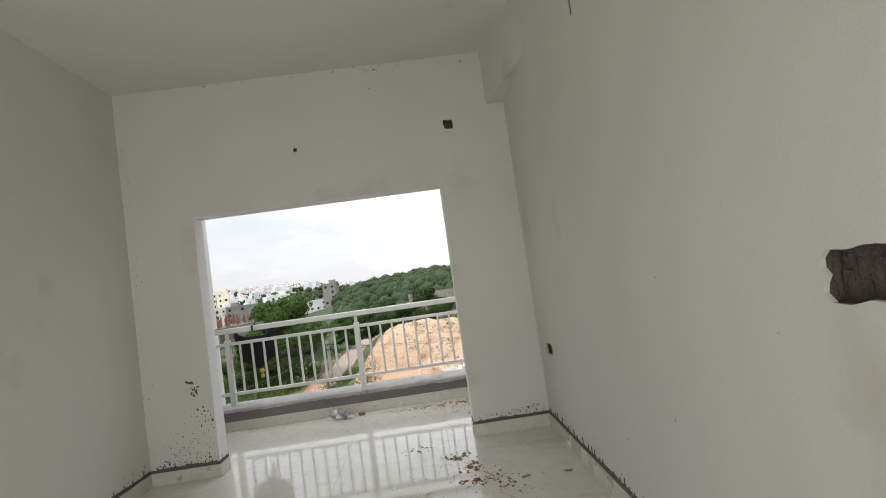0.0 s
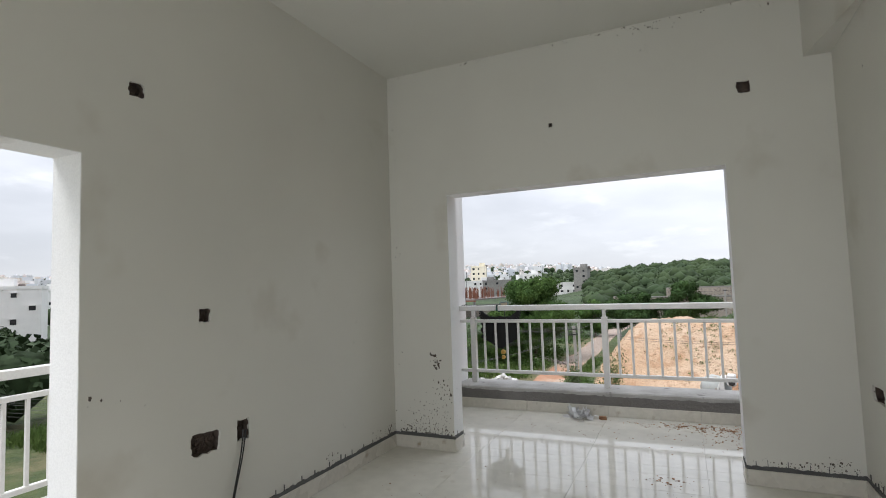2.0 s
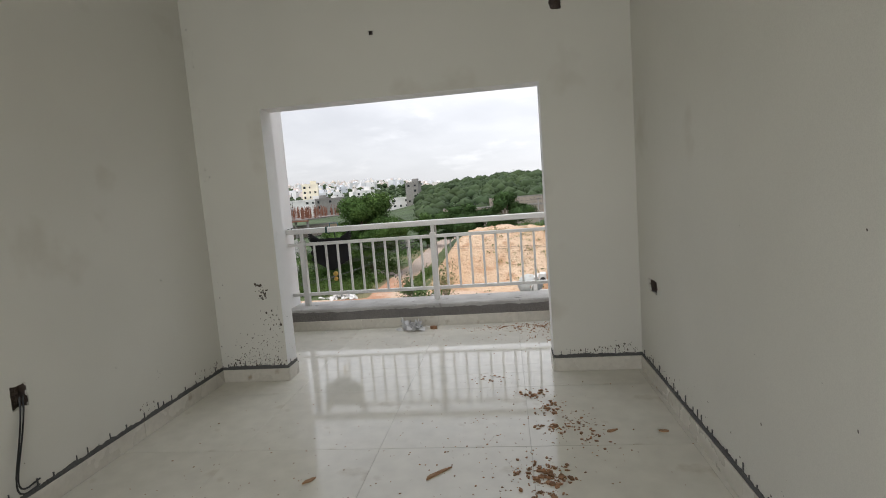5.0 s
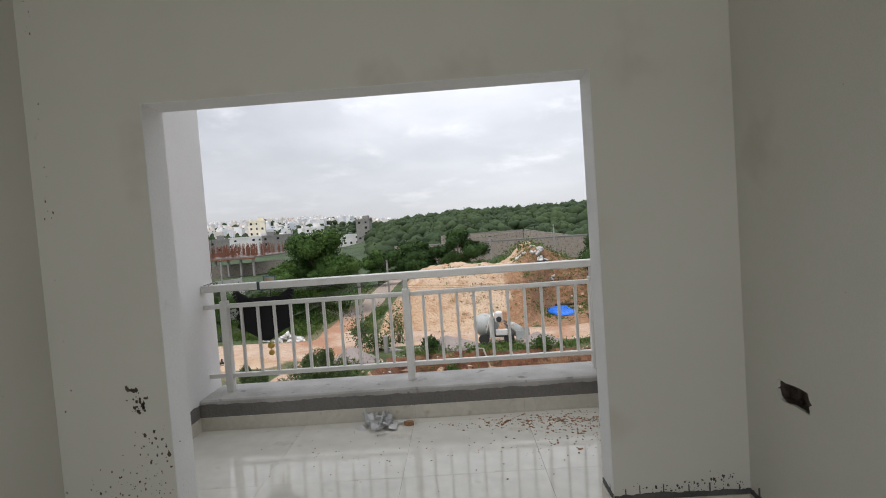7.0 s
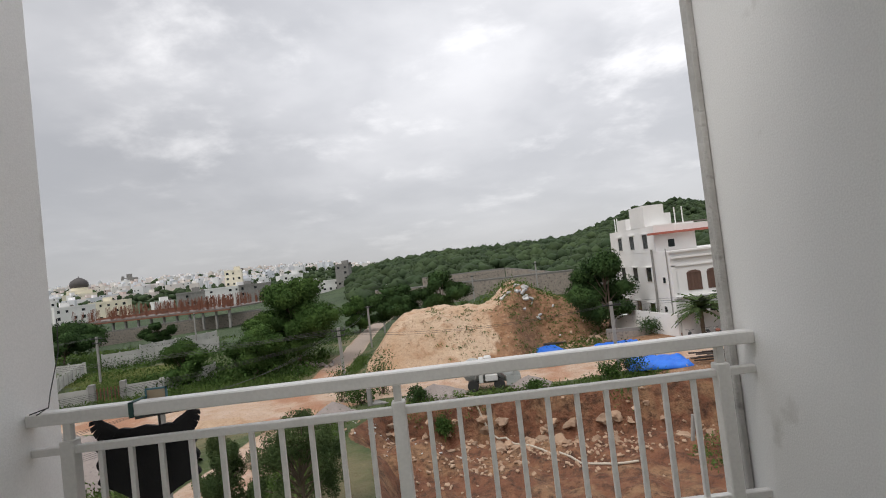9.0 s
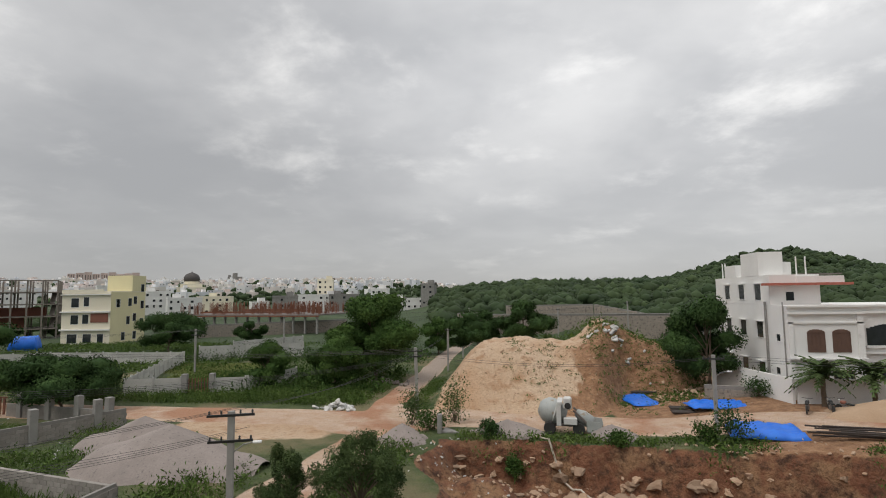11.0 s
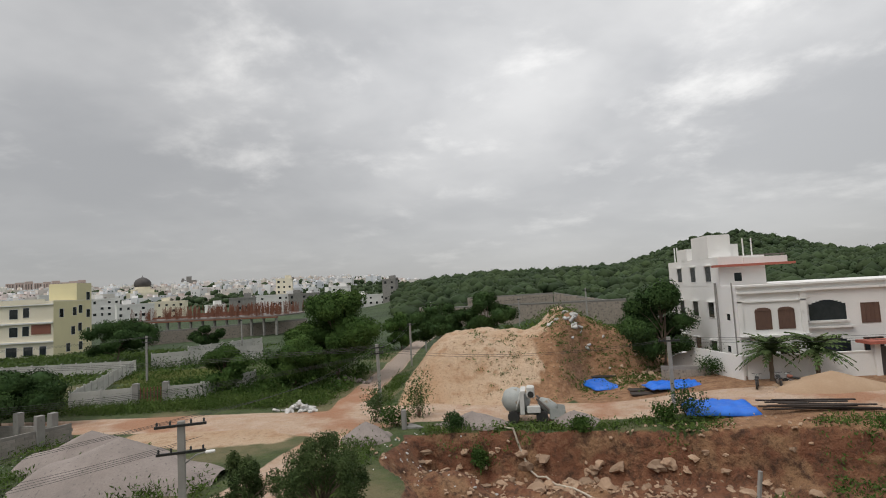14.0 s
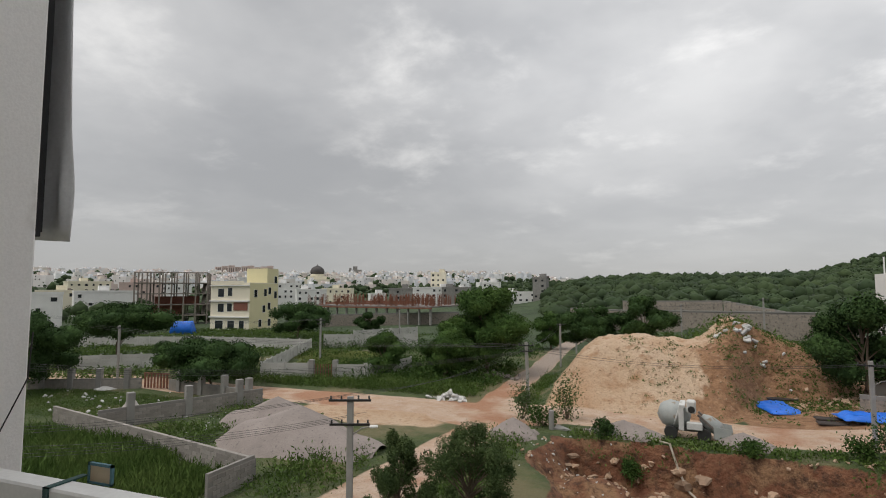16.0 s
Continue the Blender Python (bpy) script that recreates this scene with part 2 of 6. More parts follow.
def pierced_wall(b, axis, near, far, u0, u1, z0, z1, openings, cavities=()):
    """A wall across one axis, from face `near` to face `far`, with openings through it and blind cavities in its near face.
    Rectangles are (u0, z0, u1, z1)."""
    us = sorted({u0, u1, *[r[i] for r in (*openings, *cavities) for i in (0, 2)]})
    zs = sorted({z0, z1, *[r[i] for r in (*openings, *cavities) for i in (1, 3)]})
    deep = near + math.copysign(0.055, far - near)

    def at(d, u, z):
        return (d, u, z) if axis == "x" else (u, d, z)

    def inside(rects, u, z):
        return any(r[0] < u < r[2] and r[1] < z < r[3] for r in rects)

    for ua, ub in zip(us, us[1:]):
        for za, zb in zip(zs, zs[1:]):
            mu, mz = (ua + ub) / 2, (za + zb) / 2
            if inside(openings, mu, mz):
                continue
            if not inside(cavities, mu, mz):
                b.quad(at(near, ua, za), at(near, ub, za), at(near, ub, zb), at(near, ua, zb))
            b.quad(at(far, ua, za), at(far, ub, za), at(far, ub, zb), at(far, ua, zb))
    for rects, back in ((openings, far), (cavities, deep)):
        for a, za, c, zb in rects:
            for (p, q), (r, s) in (((a, za), (a, zb)), ((c, za), (c, zb)), ((a, za), (c, za)), ((a, zb), (c, zb))):
                if rects is openings and za <= z0 + 0.001 and q == za and s == za:
                    continue
                b.quad(at(near, p, q), at(near, r, s), at(back, r, s), at(back, p, q))
            if rects is cavities:
                b.quad(at(deep, a, za), at(deep, c, za), at(deep, c, zb), at(deep, a, zb))
    for u in (u0, u1):
        b.quad(at(near, u, z0), at(near, u, z1), at(far, u, z1), at(far, u, z0))
    b.quad(at(near, u0, z1), at(near, u1, z1), at(far, u1, z1), at(far, u0, z1))
    return b


# ---- the room ----
RX = 3.24           # right wall
CEIL = 3.2
OP = (0.545, 0.0, 2.61, 2.1)          # opening to the balcony (x0, z0, x1, z1)
OPL = (-4.02, 0.0, -2.6, 1.97)        # opening in the side wall (y0, z0, y1, z1)
BACK = -6.6
CAV_L = [(-2.40, 2.285, -2.31, 2.36), (-2.01, 1.195, -1.925, 1.272), (-2.065, 0.51, -1.86, 0.635), (-1.76, 0.515, -1.66, 0.64)]
CAV_R = [(-0.455, 0.625, -0.235, 0.715), (-3.50, 1.13, -3.215, 1.26), (-1.935, 2.49, -1.90, 2.59)]
CAV_F = [(2.70, 2.565, 2.79, 2.65), (1.425, 2.535, 1.46, 2.57)]

# the farther side-door hole is unseen, added to hold a fill lamp
wall_left = fixed("wall_left", pierced_wall(Build(), "x", 0.0, -0.2, BACK, 0.0, 0, CEIL, [OPL, (-5.97, 0.0, -4.63, 2.0)], CAV_L), M_WALL, "cream painted side wall with chiselled socket holes", category="wall")
wall_right = fixed("wall_right", pierced_wall(Build(), "x", RX, RX + 0.2, BACK, 0.0, 0, CEIL, [], CAV_R), M_WALL, "cream painted side wall with open socket hole", category="wall")
wall_front = fixed("wall_front", pierced_wall(Build(), "y", 0.0, 0.18, -0.2, RX + 0.2, 0, CEIL, [OP], CAV_F), M_WALL, "cream wall with a wide opening to the balcony", category="wall")
# the back doorway is unseen too, added for the other fill lamp
fixed("wall_back", pierced_wall(Build(), "y", BACK, BACK - 0.2, -0.2, RX + 0.2, 0, CEIL, [(0.25, 0.0, 3.0, 2.1)]), M_WALL, "plain cream painted back wall", category="wall")
fixed("ceiling", Build().box(-0.2, BACK - 0.2, CEIL, RX + 0.2, 0.18, CEIL + 0.18), M_CEIL, "plain cream plaster ceiling with stains")
bw_ = Build()
bw_.v = [(RX, -0.9, 2.76), (RX - 0.15, 0.0, 2.74), (RX, 0.0, 2.74), (RX, -0.9, CEIL), (RX - 0.15, 0.0, CEIL), (RX, 0.0, CEIL)]
bw_.f = [(0, 1, 2), (0, 3, 4, 1), (3, 5, 4), (1, 4, 5, 2)]
fixed("beam", bw_, M_WALL, "cream plastered beam end fading into the wall")

# white lining of the opening's reveals
fixed("trim_reveal", Build().box(OP[0], 0.002, 0.13, OP[0] + 0.003, 0.178, OP[3] - 0.003).box(OP[2] - 0.003, 0.002, 0.13, OP[2], 0.178, OP[3] - 0.003).box(OP[0], 0.002, OP[3] - 0.003, OP[2], 0.178, OP[3]), M_OUTWALL, "white plastered reveal of the balcony opening", category="trim")
fixed("trim_reveal_side", Build().box(-0.198, OPL[2] - 0.003, 0.0, -0.002, OPL[2], OPL[3] - 0.003).box(-0.198, OPL[0], OPL[3] - 0.003, -0.002, OPL[2], OPL[3]), M_OUTWALL, "white plastered reveal of the side opening", category="trim")

# chipped plaster rims and dark linings of the wall holes


def cavity(name, axis, face, rect, seed, label):
    rnd = random.Random(seed)
    a, za, c, zb = rect
    mu, mz = (a + c) / 2, (za + zb) / 2
    n = 22
    inn, out = [], []
    for i in range(n):
        t = 2 * math.pi * i / n
        ct, st = math.cos(t), math.sin(t)
        s = 1 / max(abs(ct), abs(st))
        k = rnd.uniform(0.80, 0.99)
        inn.append((mu + ct * s * (c - a) / 2 * k, mz + st * s * (zb - za) / 2 * k))
        k = 1.0
        out.append((mu + ct * s * ((c - a) / 2 + 0.012), mz + st * s * ((zb - za) / 2 + 0.012)))
    sgn = {"left": 1, "right": -1, "front": -1}[axis]

    def at(p, d):
        return (face + sgn * d, p[0], p[1]) if axis != "front" else (p[0], face + sgn * d, p[1])

    rim, lining = Build(), Build()
    for i in range(n):
        j = (i + 1) % n
        rim.quad(at(inn[i], 0.002), at(inn[j], 0.002), at(out[j], 0.0015), at(out[i], 0.0015))
        rim.quad(at(inn[i], 0.002), at(inn[j], 0.002), at(inn[j], -0.012), at(inn[i], -0.012))
    ins = 0.004
    pts = [(a + ins, za + ins), (c - ins, za + ins), (c - ins, zb - ins), (a + ins, zb - ins)]
    for p, q in zip(pts, pts[1:] + pts[:1]):
        lining.quad(at(p, -0.004), at(q, -0.004), at(q, -0.05), at(p, -0.05))
    lining.quad(*[at(p, -0.05) for p in pts])
    for _ in range(9):
        u, z = rnd.uniform(a + 0.01, c - 0.01), rnd.uniform(za + 0.01, zb - 0.01)
        w = rnd.uniform(0.006, 0.016)
        p = [at((u - w, z - w), -0.048), at((u + w, z + w), -0.03 - w)]
        lining.box(*[min(p[0][i], p[1][i]) for i in range(3)], *[max(p[0][i], p[1][i]) for i in range(3)])
    hole = thing(name, (0, 0, 0), label, "wall hole", kind="structure")
    part("rim", rim, M_WALL, hole)
    part("lining", lining, M_CAVITY, hole, "dark chiselled brick and mortar")
    return hole


for i, r in enumerate(CAV_L):
    cavity("wall_cavity", "left", 0.0, r, 10 + i, "chiselled hole in plaster for an electric box")
for i, r in enumerate(CAV_R):
    cavity("wall_cavity", "right", RX, r, 20 + i, "chiselled hole in plaster for an electric box")
for i, r in enumerate(CAV_F):
    cavity("wall_cavity", "front", 0.0, r, 30 + i, "small chiselled hole high in the wall")

# floor: grout bed with tiles of 0.825 m
fixed("floor", Build().box(-0.2, BACK, -0.2, RX + 0.2, 0.18, -0.0045).box(-0.2, 0.18, -0.2, RX + 0.1, 1.9, -0.0045), M_GROUT, "grout bed under large vitrified floor tiles")

# balcony shell
BL, BR, KY = -0.095, 3.15, 1.5
fixed("wall_balcony_left", Build().cbox(BL - 0.2, 0.18, -0.4, BL, 1.91, 3.4, 0.01), M_OUTWALL, "white plastered balcony side wall", category="wall")
fixed("wall_balcony_right", Build().cbox(BR, 0.18, -0.4, BR + 0.2, 1.91, 3.4, 0.01), M_OUTWALL, "white plastered balcony side wall", category="wall")
fixed("trim", Build().cbox(BR - 0.035, 1.84, 0.24, BR - 0.002, 1.9, 3.4, 0.005), M_KERB, "grey plaster strip at balcony wall edge")
# unseen slab, cut shallow so more sky light reaches the balcony
fixed("slab_balcony", Build().box(BL - 0.2, 0.18, 3.4, BR + 0.2, 0.75, 3.52), M_CEIL, "unseen shallow slab over the balcony, cut back for light", category="ceiling")
kb = Build()
kb.cbox(BL, KY, -0.2, BR, 1.92, 0.235, 0.012)
fixed("kerb", kb, M_KERB, "worn white cement kerb under the balcony railing")


def ragged_band(u0, u1, z0, z1, amp, seed, step=0.03, drips=0.0):
    """Outline strips (u, z low, z high) of a smeared band with a ragged upper edge."""
    rnd = random.Random(seed)
    n = max(2, int(abs(u1 - u0) / step))
    tops = []
    h = 0.0
    for i in range(n + 1):
        h = 0.7 * h + rnd.uniform(-amp, amp)
        tops.append(z1 + h + (rnd.uniform(0.01, 0.035) if rnd.random() < drips else 0))
    return [(u0 + (u1 - u0) * i / n, u0 + (u1 - u0) * (i + 1) / n, tops[i], tops[i + 1], z0) for i in range(n)]


def band_mesh(strips, plane, d, sgn, thick=0.004):
    b = Build()
    for a, c, ta, tc, zl in strips:
        def at(u, z, off):
            return (d + sgn * off, u, z) if plane == "x" else (u, d + sgn * off, z)
        b.quad(at(a, zl, thick), at(c, zl, thick), at(c, tc, thick), at(a, ta, thick))
        b.quad(at(a, ta, thick), at(c, tc, thick), at(c, tc, 0.0), at(a, ta, 0.0))
    return b


# skirting: tiles with a dark cement band above
def skirting(plane, d, sgn, u0, u1, seed, thick=0.012, z=0.1, joints=0.825):
    sk = thing("skirting", (0, 0, 0), "cream tile skirting with dark cement line above", "skirting", kind="structure")
    u = u0
    while u < u1 - 0.01:
        e = min(u + joints, u1)
        b = Build()
        p, q = sorted((d, d + sgn * thick))
        b.cbox(p, u + 0.001, 0, q, e - 0.001, z, 0.002) if plane == "x" else b.cbox(u + 0.001, p, 0, e - 0.001, q, z, 0.002)
        part("tile", b, M_SKIRT, sk)
        u = e
    part("cement_line", band_mesh(ragged_band(u0, u1, z - 0.002, z + 0.024, 0.004, seed, 0.012), plane, d, sgn, 0.006), M_CEMENT, sk, "dark smeared cement")
    b = Build()
    rnd = random.Random(seed + 5)
    u = u0 + 0.05
    while u < u1 - 0.03:
        h = rnd.uniform(0.018, 0.05)
        w = rnd.uniform(0.003, 0.007)
        p, q = sorted((d, d + sgn * 0.005))
        b.box(p, u, z + 0.02, q, u + w, z + 0.02 + h) if plane == "x" else b.box(u, p, z + 0.02, u + w, q, z + 0.02 + h)
        u += rnd.uniform(0.05, 0.17)
    part("cement_drip", b, M_CEMENT, sk, "thin dark cement drips")
    return sk


skirting("x", 0.0, 1, OPL[2], -0.012, 1)
skirting("x", RX, -1, BACK, -0.012, 2)
skirting("y", 0.0, -1, 0.0, OP[0] + 0.012, 3)
skirting("y", 0.0, -1, OP[2] - 0.0, RX, 4)
skirting("x", OP[0], 1, 0.0, 0.18, 5)
skirting("x", OP[2], -1, 0.0, 0.18, 6)
skirting("y", KY, -1, BL, BR, 7, z=0.105)
skirting("x", BL, 1, 0.18, KY, 8, z=0.105)
skirting("x", BR, -1, 0.18, KY, 9, z=0.105)
fixed("cement_band", band_mesh(ragged_band(BL, BR, 0.10, 0.195, 0.006, 15, 0.03), "y", KY, -1, 0.008), M_GREYBAND, "grey cement band along the balcony kerb", category="cement band")
fixed("cement_band_side", band_mesh(ragged_band(0.18, KY, 0.10, 0.2, 0.008, 16, 0.03), "x", BR, -1, 0.008), M_GREYBAND, "grey cement band along the balcony wall", category="cement band")
fixed("cement_band_left", band_mesh(ragged_band(0.18, KY, 0.10, 0.2, 0.008, 17, 0.03), "x", BL, 1, 0.008), M_GREYBAND, "grey cement band along the balcony wall", category="cement band")

# ---- balcony railing ----


def railing(loc, rz, length, posts, label):
    r = thing("balcony_railing", loc, label, "railing", rz=rz)
    part("top_rail", Build().cbox(0, -0.035, 1.04, length, 0.035, 1.098, 0.006), M_RAIL, r)
    part("middle_rail", Build().cbox(0, -0.018, 0.905, length, 0.018, 0.94, 0.004), M_RAIL, r)
    part("bottom_rail", Build().cbox(0, -0.018, 0.345, length, 0.018, 0.38, 0.004), M_RAIL, r)
    for x in posts:
        p = part("post", Build().cbox(x - 0.03, -0.03, 0.235, x + 0.03, 0.03, 0.965, 0.005), M_RAIL, r)
        part("stub", Build().cbox(x - 0.017, -0.017, 0.963, x + 0.017, 0.017, 1.042, 0.003), M_RAIL, p)
    sh = Build().cbox(-0.011, -0.011, 0.37, 0.011, 0.011, 0.91, 0.002).mesh("baluster")
    for a, c in zip(posts, posts[1:]):
        n = round((c - a) / 0.132)
        for i in range(1, n):
            part("baluster", sh, M_RAIL, r, loc=(a + (c - a) * i / n, 0, 0))
    return r


railing((BL, 1.72, 0), 0, BR - BL, (0.165, 1.625, 3.09), "white painted metal balcony railing with vertical bars")

# ---- the ground outside ----
GZ = -9.2


def step(a, b, v):
    t = np.clip((v - a) / (b - a), 0, 1)
    return t * t * (3 - 2 * t)


def wave(x, y, s, seed=0):
    """Smooth cheap relief for arrays, about -1 to 1."""
    a = 1.7 * seed
    return (np.sin(x / s + a + 1.3 * np.sin(y / (1.7 * s) + a)) + np.sin(y / s * 1.1 - a + 1.7 * np.sin(x / (1.3 * s) - a)) + np.sin((x + y) / (0.61 * s) + 2 * a)) / 3


def pit_edge(x):
    """Upper edge of the dug bank, along x."""
    return 41.2 - 0.010 * np.maximum(x, 0) ** 2 + 0.8 * wave(x, x * 0, 2.6, 2) + 0.35 * wave(x, x * 0, 0.8, 5)


def pit_side(x, y):
    return x + 5.0 + 0.8 * wave(y, y * 0, 2.0, 3) - 2.2 * (1 - step(30, 36, y))


def land(x, y):
    """Height of the ground at arrays of places."""
    x, y = np.asarray(x, float), np.asarray(y, float)
    r, az = np.hypot(x, y), np.degrees(np.arctan2(x, np.maximum(y, 0.01)))
    h = GZ + 1.5 * step(10, 26, x) * step(25, 42, y) + 0.07 * wave(x, y, 4.0, 1)
    # excavated pit in front of the road
    edge, side = pit_edge(x), pit_side(x, y)
    pit = step(0.0, 2.6, side) * (1 - step(edge - 1.15, edge, y)) * step(8, 12, y)
    h = h - pit * (3.2 + 0.34 * wave(x, y, 1.3, 4) + 0.30 * wave(x, y, 0.5, 14)) - 0.5 * step(0.05, 0.4, pit) * (1 - step(0.6, 0.95, pit)) * np.abs(wave(x, y * 0.3, 0.35, 18))
    h = h + 1.7 * np.exp(-((x + 1.5) / 2.6) ** 2 - ((y - 37.0) / 1.9) ** 2) * pit
    # spoil mound
    yb = 49.6 + 8.5 * step(8, 14, x) + 0.7 * wave(x, x * 0, 2.5, 6)
    crest = 5.5 * step(-8.5, -2.2, x) - 0.5 * np.exp(-((x - 6.2) / 2.2) ** 2) + 1.5 * np.exp(-((x - 11.6) / 2.4) ** 2) + 0.3 * step(9, 12, x) - 1.0 * step(13.5, 16.5, x) - 5.0 * step(16, 23, x)
    crest = crest + 0.3 * wave(x, y, 2.3, 7)
    mound = np.maximum(crest, 0) * step(0, 1, (y - yb) / (9.0 - 2.5 * step(8, 14, x))) * (1 - 0.55 * step(16, 34, y - yb))
    h = h + mound - 0.45 * step(0.6, 3, mound) * np.abs(wave(x + 0.25 * y, y * 0.12, 0.55, 16)) + step(0.4, 3, mound) * (0.38 * wave(x, y, 1.7, 19) + 0.2 * wave(x, y, 0.8, 8) + 0.10 * wave(x, y, 0.37, 15))
    # wooded ridge and hill, city plain that climbs away
    h = h + 13.2 * step(-13, -4, az) * step(130, 400, r) * (1 + 0.05 * wave(x, y, 40, 9))
    h = h + 45 * np.exp(-((az - 24.5) / 8.0) ** 2) * np.exp(-((r - 820) / 240) ** 2) * (1 + 0.05 * wave(x, y, 55, 10))
    h = h + 46 * step(190, 1500, r) * (1 - step(-13, -4, az))
    return h


def land_at(x, y):
    return float(land(np.array([x]), np.array([y]))[0])


def spaced(a, b, d, far_lo, far_hi):
    """Even steps d from a to b, then growing ones out to the far limits."""
    mid = list(np.arange(a, b + d / 2, d))
    lo, hi, s = [], [], d
    v = a
    while v > far_lo:
        s *= 1.13
        v -= s
        lo.append(v)
    v, s = b, d
    while v < far_hi:
        s *= 1.13
        v += s
        hi.append(v)
    return np.array(lo[::-1] + mid + hi)


gx, gy = spaced(-58, 40, 0.40, -3200, 3200), spaced(18, 70, 0.30, -400, 4200)
GX, GY = np.meshgrid(gx, gy)
GH = land(GX, GY)
nx, ny = len(gx), len(gy)
idx = np.arange(nx * ny).reshape(ny, nx)
quads = np.stack([idx[:-1, :-1], idx[:-1, 1:], idx[1:, 1:], idx[1:, :-1]], -1).reshape(-1, 4)
gm = bpy.data.meshes.new("ground")
gm.from_pydata(np.stack([GX, GY, GH], -1).reshape(-1, 3).tolist(), [], quads.tolist())
gm.shade_smooth()


def mask(name, values):
    gm.attributes.new(name, "FLOAT", "POINT").data.foreach_set("value", np.clip(values, 0, 1).astype(np.float32).ravel())


wob = 0.7 * wave(GX, GY, 2.2, 11)
road_mid = 47.3 - 0.0072 * np.maximum(GX, 0) ** 2 + 0.4 * wave(GX, GX * 0, 7, 12)
road = 1 - step(2.3, 3.5, np.abs(GY - road_mid) + wob * 0.4)
lane = (1 - step(1.2, 2.1, np.abs(GX + 11.3 - 0.6 * wave(GY, GY * 0, 12, 3)) + wob * 0.3)) * step(45, 48, GY) * (1 - step(140, 160, GY))
track = (1 - step(1.7, 3.0, np.abs(GX + 12.4 - (GY - 22) * 0.15) + wob * 0.4)) * (1 - step(44, 48, GY))
junction = 1 - step(4.0, 6.0, np.hypot((GX + 10) * 0.8, GY - 46.5) + wob)
mask("road", np.maximum(np.maximum(road, lane), np.maximum(track, junction)))
m_yb = 49.6 + 8.5 * step(8, 14, GX)
bare = step(-8, -5.5, GX + wob) * (1 - step(21, 25, GX)) * step(-1.5, 0.5, GY - m_yb) * (1 - step(74, 84, GY))
slope = step(15.5, 17.5, GX + wob) * step(31, 33, GY + wob) * (1 - step(44, 46, GY))
yard = step(8, 11, GX + wob) * step(42, 45, GY) * (1 - step(60, 68, GY))
apron = step(-30, -26, GX) * (1 - step(-15, -11, GX)) * step(38, 41, GY + wob) * (1 - step(45, 47, GY))
mask("bare", np.maximum(np.maximum(bare, yard), np.maximum(apron * 0.8, slope)))
pitm = step(-0.3, 0.5, pit_side(GX, GY)) * step(-0.25, 0.25, pit_edge(GX) - GY + 0.25 * wob) * step(4, 8, GY)
mask("pit", pitm)
mask("clay", step(4.2, 9.5, GX + 1.9 * wave(GX, GY, 2.1, 17) + 0.9 * wave(GX, GY, 0.6, 20) + 0.3 * (54 - GY)) * (1 - step(68, 74, GY)))
mask("lane", lane * step(52, 70, GY))
mask("wood", step(85, 110, np.hypot(GX, GY)))

M_GROUND = bpy.data.materials.new("ground_earth")
M_GROUND.use_nodes = True
gn, gl = M_GROUND.node_tree.nodes, M_GROUND.node_tree.links
g_co = gn.new("ShaderNodeTexCoord")


def g_noise(scale, detail=6, rough=0.6):
    t = gn.new("ShaderNodeTexNoise")
    t.inputs["Scale"].default_value, t.inputs["Detail"].default_value, t.inputs["Roughness"].default_value = scale, detail, rough
    gl.new(g_co.outputs["Object"], t.inputs["Vector"])
    return t.outputs["Fac"]


def g_range(v, lo, hi):
    r = gn.new("ShaderNodeMapRange")
    r.inputs["From Min"].default_value, r.inputs["From Max"].default_value = lo, hi
    gl.new(v, r.inputs["Value"])
    return r.outputs["Result"]


def g_mix(fac, a, b):
    x = gn.new("ShaderNodeMix")
    x.data_type = "RGBA"
    for i, v in ((0, fac), (6, a), (7, b)):
        if isinstance(v, tuple):
            x.inputs[i].default_value = (*v, 1)
        elif isinstance(v, float):
            x.inputs[i].default_value = v
        else:
            gl.new(v, x.inputs[i])
    return x.outputs[2]


def g_mask(name, ragged=0.5):
    """A ground attribute with a ragged edge."""
    a = gn.new("ShaderNodeAttribute")
    a.attribute_name = name
    add = gn.new("ShaderNodeMath")
    add.operation = "MULTIPLY_ADD"
    gl.new(g_noise(0.9), add.inputs[0])
    add.inputs[1].default_value = ragged
    gl.new(a.outputs["Fac"], add.inputs[2])
    return g_range(add.outputs[0], 0.42 + ragged / 2, 0.60 + ragged / 2)


g_big, g_mid, g_fine = g_noise(0.12), g_noise(0.8), g_noise(7.0, 4)
c_grass = g_mix(g_range(g_mid, 0.35, 0.65), (0.04, 0.068, 0.018), (0.085, 0.11, 0.034))
c_grass = g_mix(g_range(g_big, 0.5, 0.62), c_grass, (0.17, 0.15, 0.075))
c_bare = g_mix(g_range(g_big, 0.38, 0.6), (0.48, 0.31, 0.185), (0.58, 0.43, 0.30))
c_bare = g_mix(g_range(g_mid, 0.52, 0.7), c_bare, (0.40, 0.23, 0.125))
c_bare = g_mix(g_range(g_noise(2.6, 8, 0.7), 0.56, 0.72), c_bare, (0.22, 0.12, 0.065))
c_clay = g_mix(g_range(g_noise(1.4, 8, 0.7), 0.38, 0.62), (0.22, 0.11, 0.055), (0.38, 0.22, 0.12))
c_bare = g_mix(g_mask("clay", 0.6), c_bare, c_clay)
c_road = g_mix(g_range(g_mid, 0.35, 0.65), (0.50, 0.34, 0.23), (0.58, 0.44, 0.34))
c_road = g_mix(g_range(g_big, 0.5, 0.6), c_road, (0.42, 0.22, 0.13))
g_lane = gn.new("ShaderNodeAttribute")
g_lane.attribute_name = "lane"
c_road = g_mix(g_range(g_lane.outputs["Fac"], 0.3, 0.9), c_road, (0.36, 0.29, 0.24))
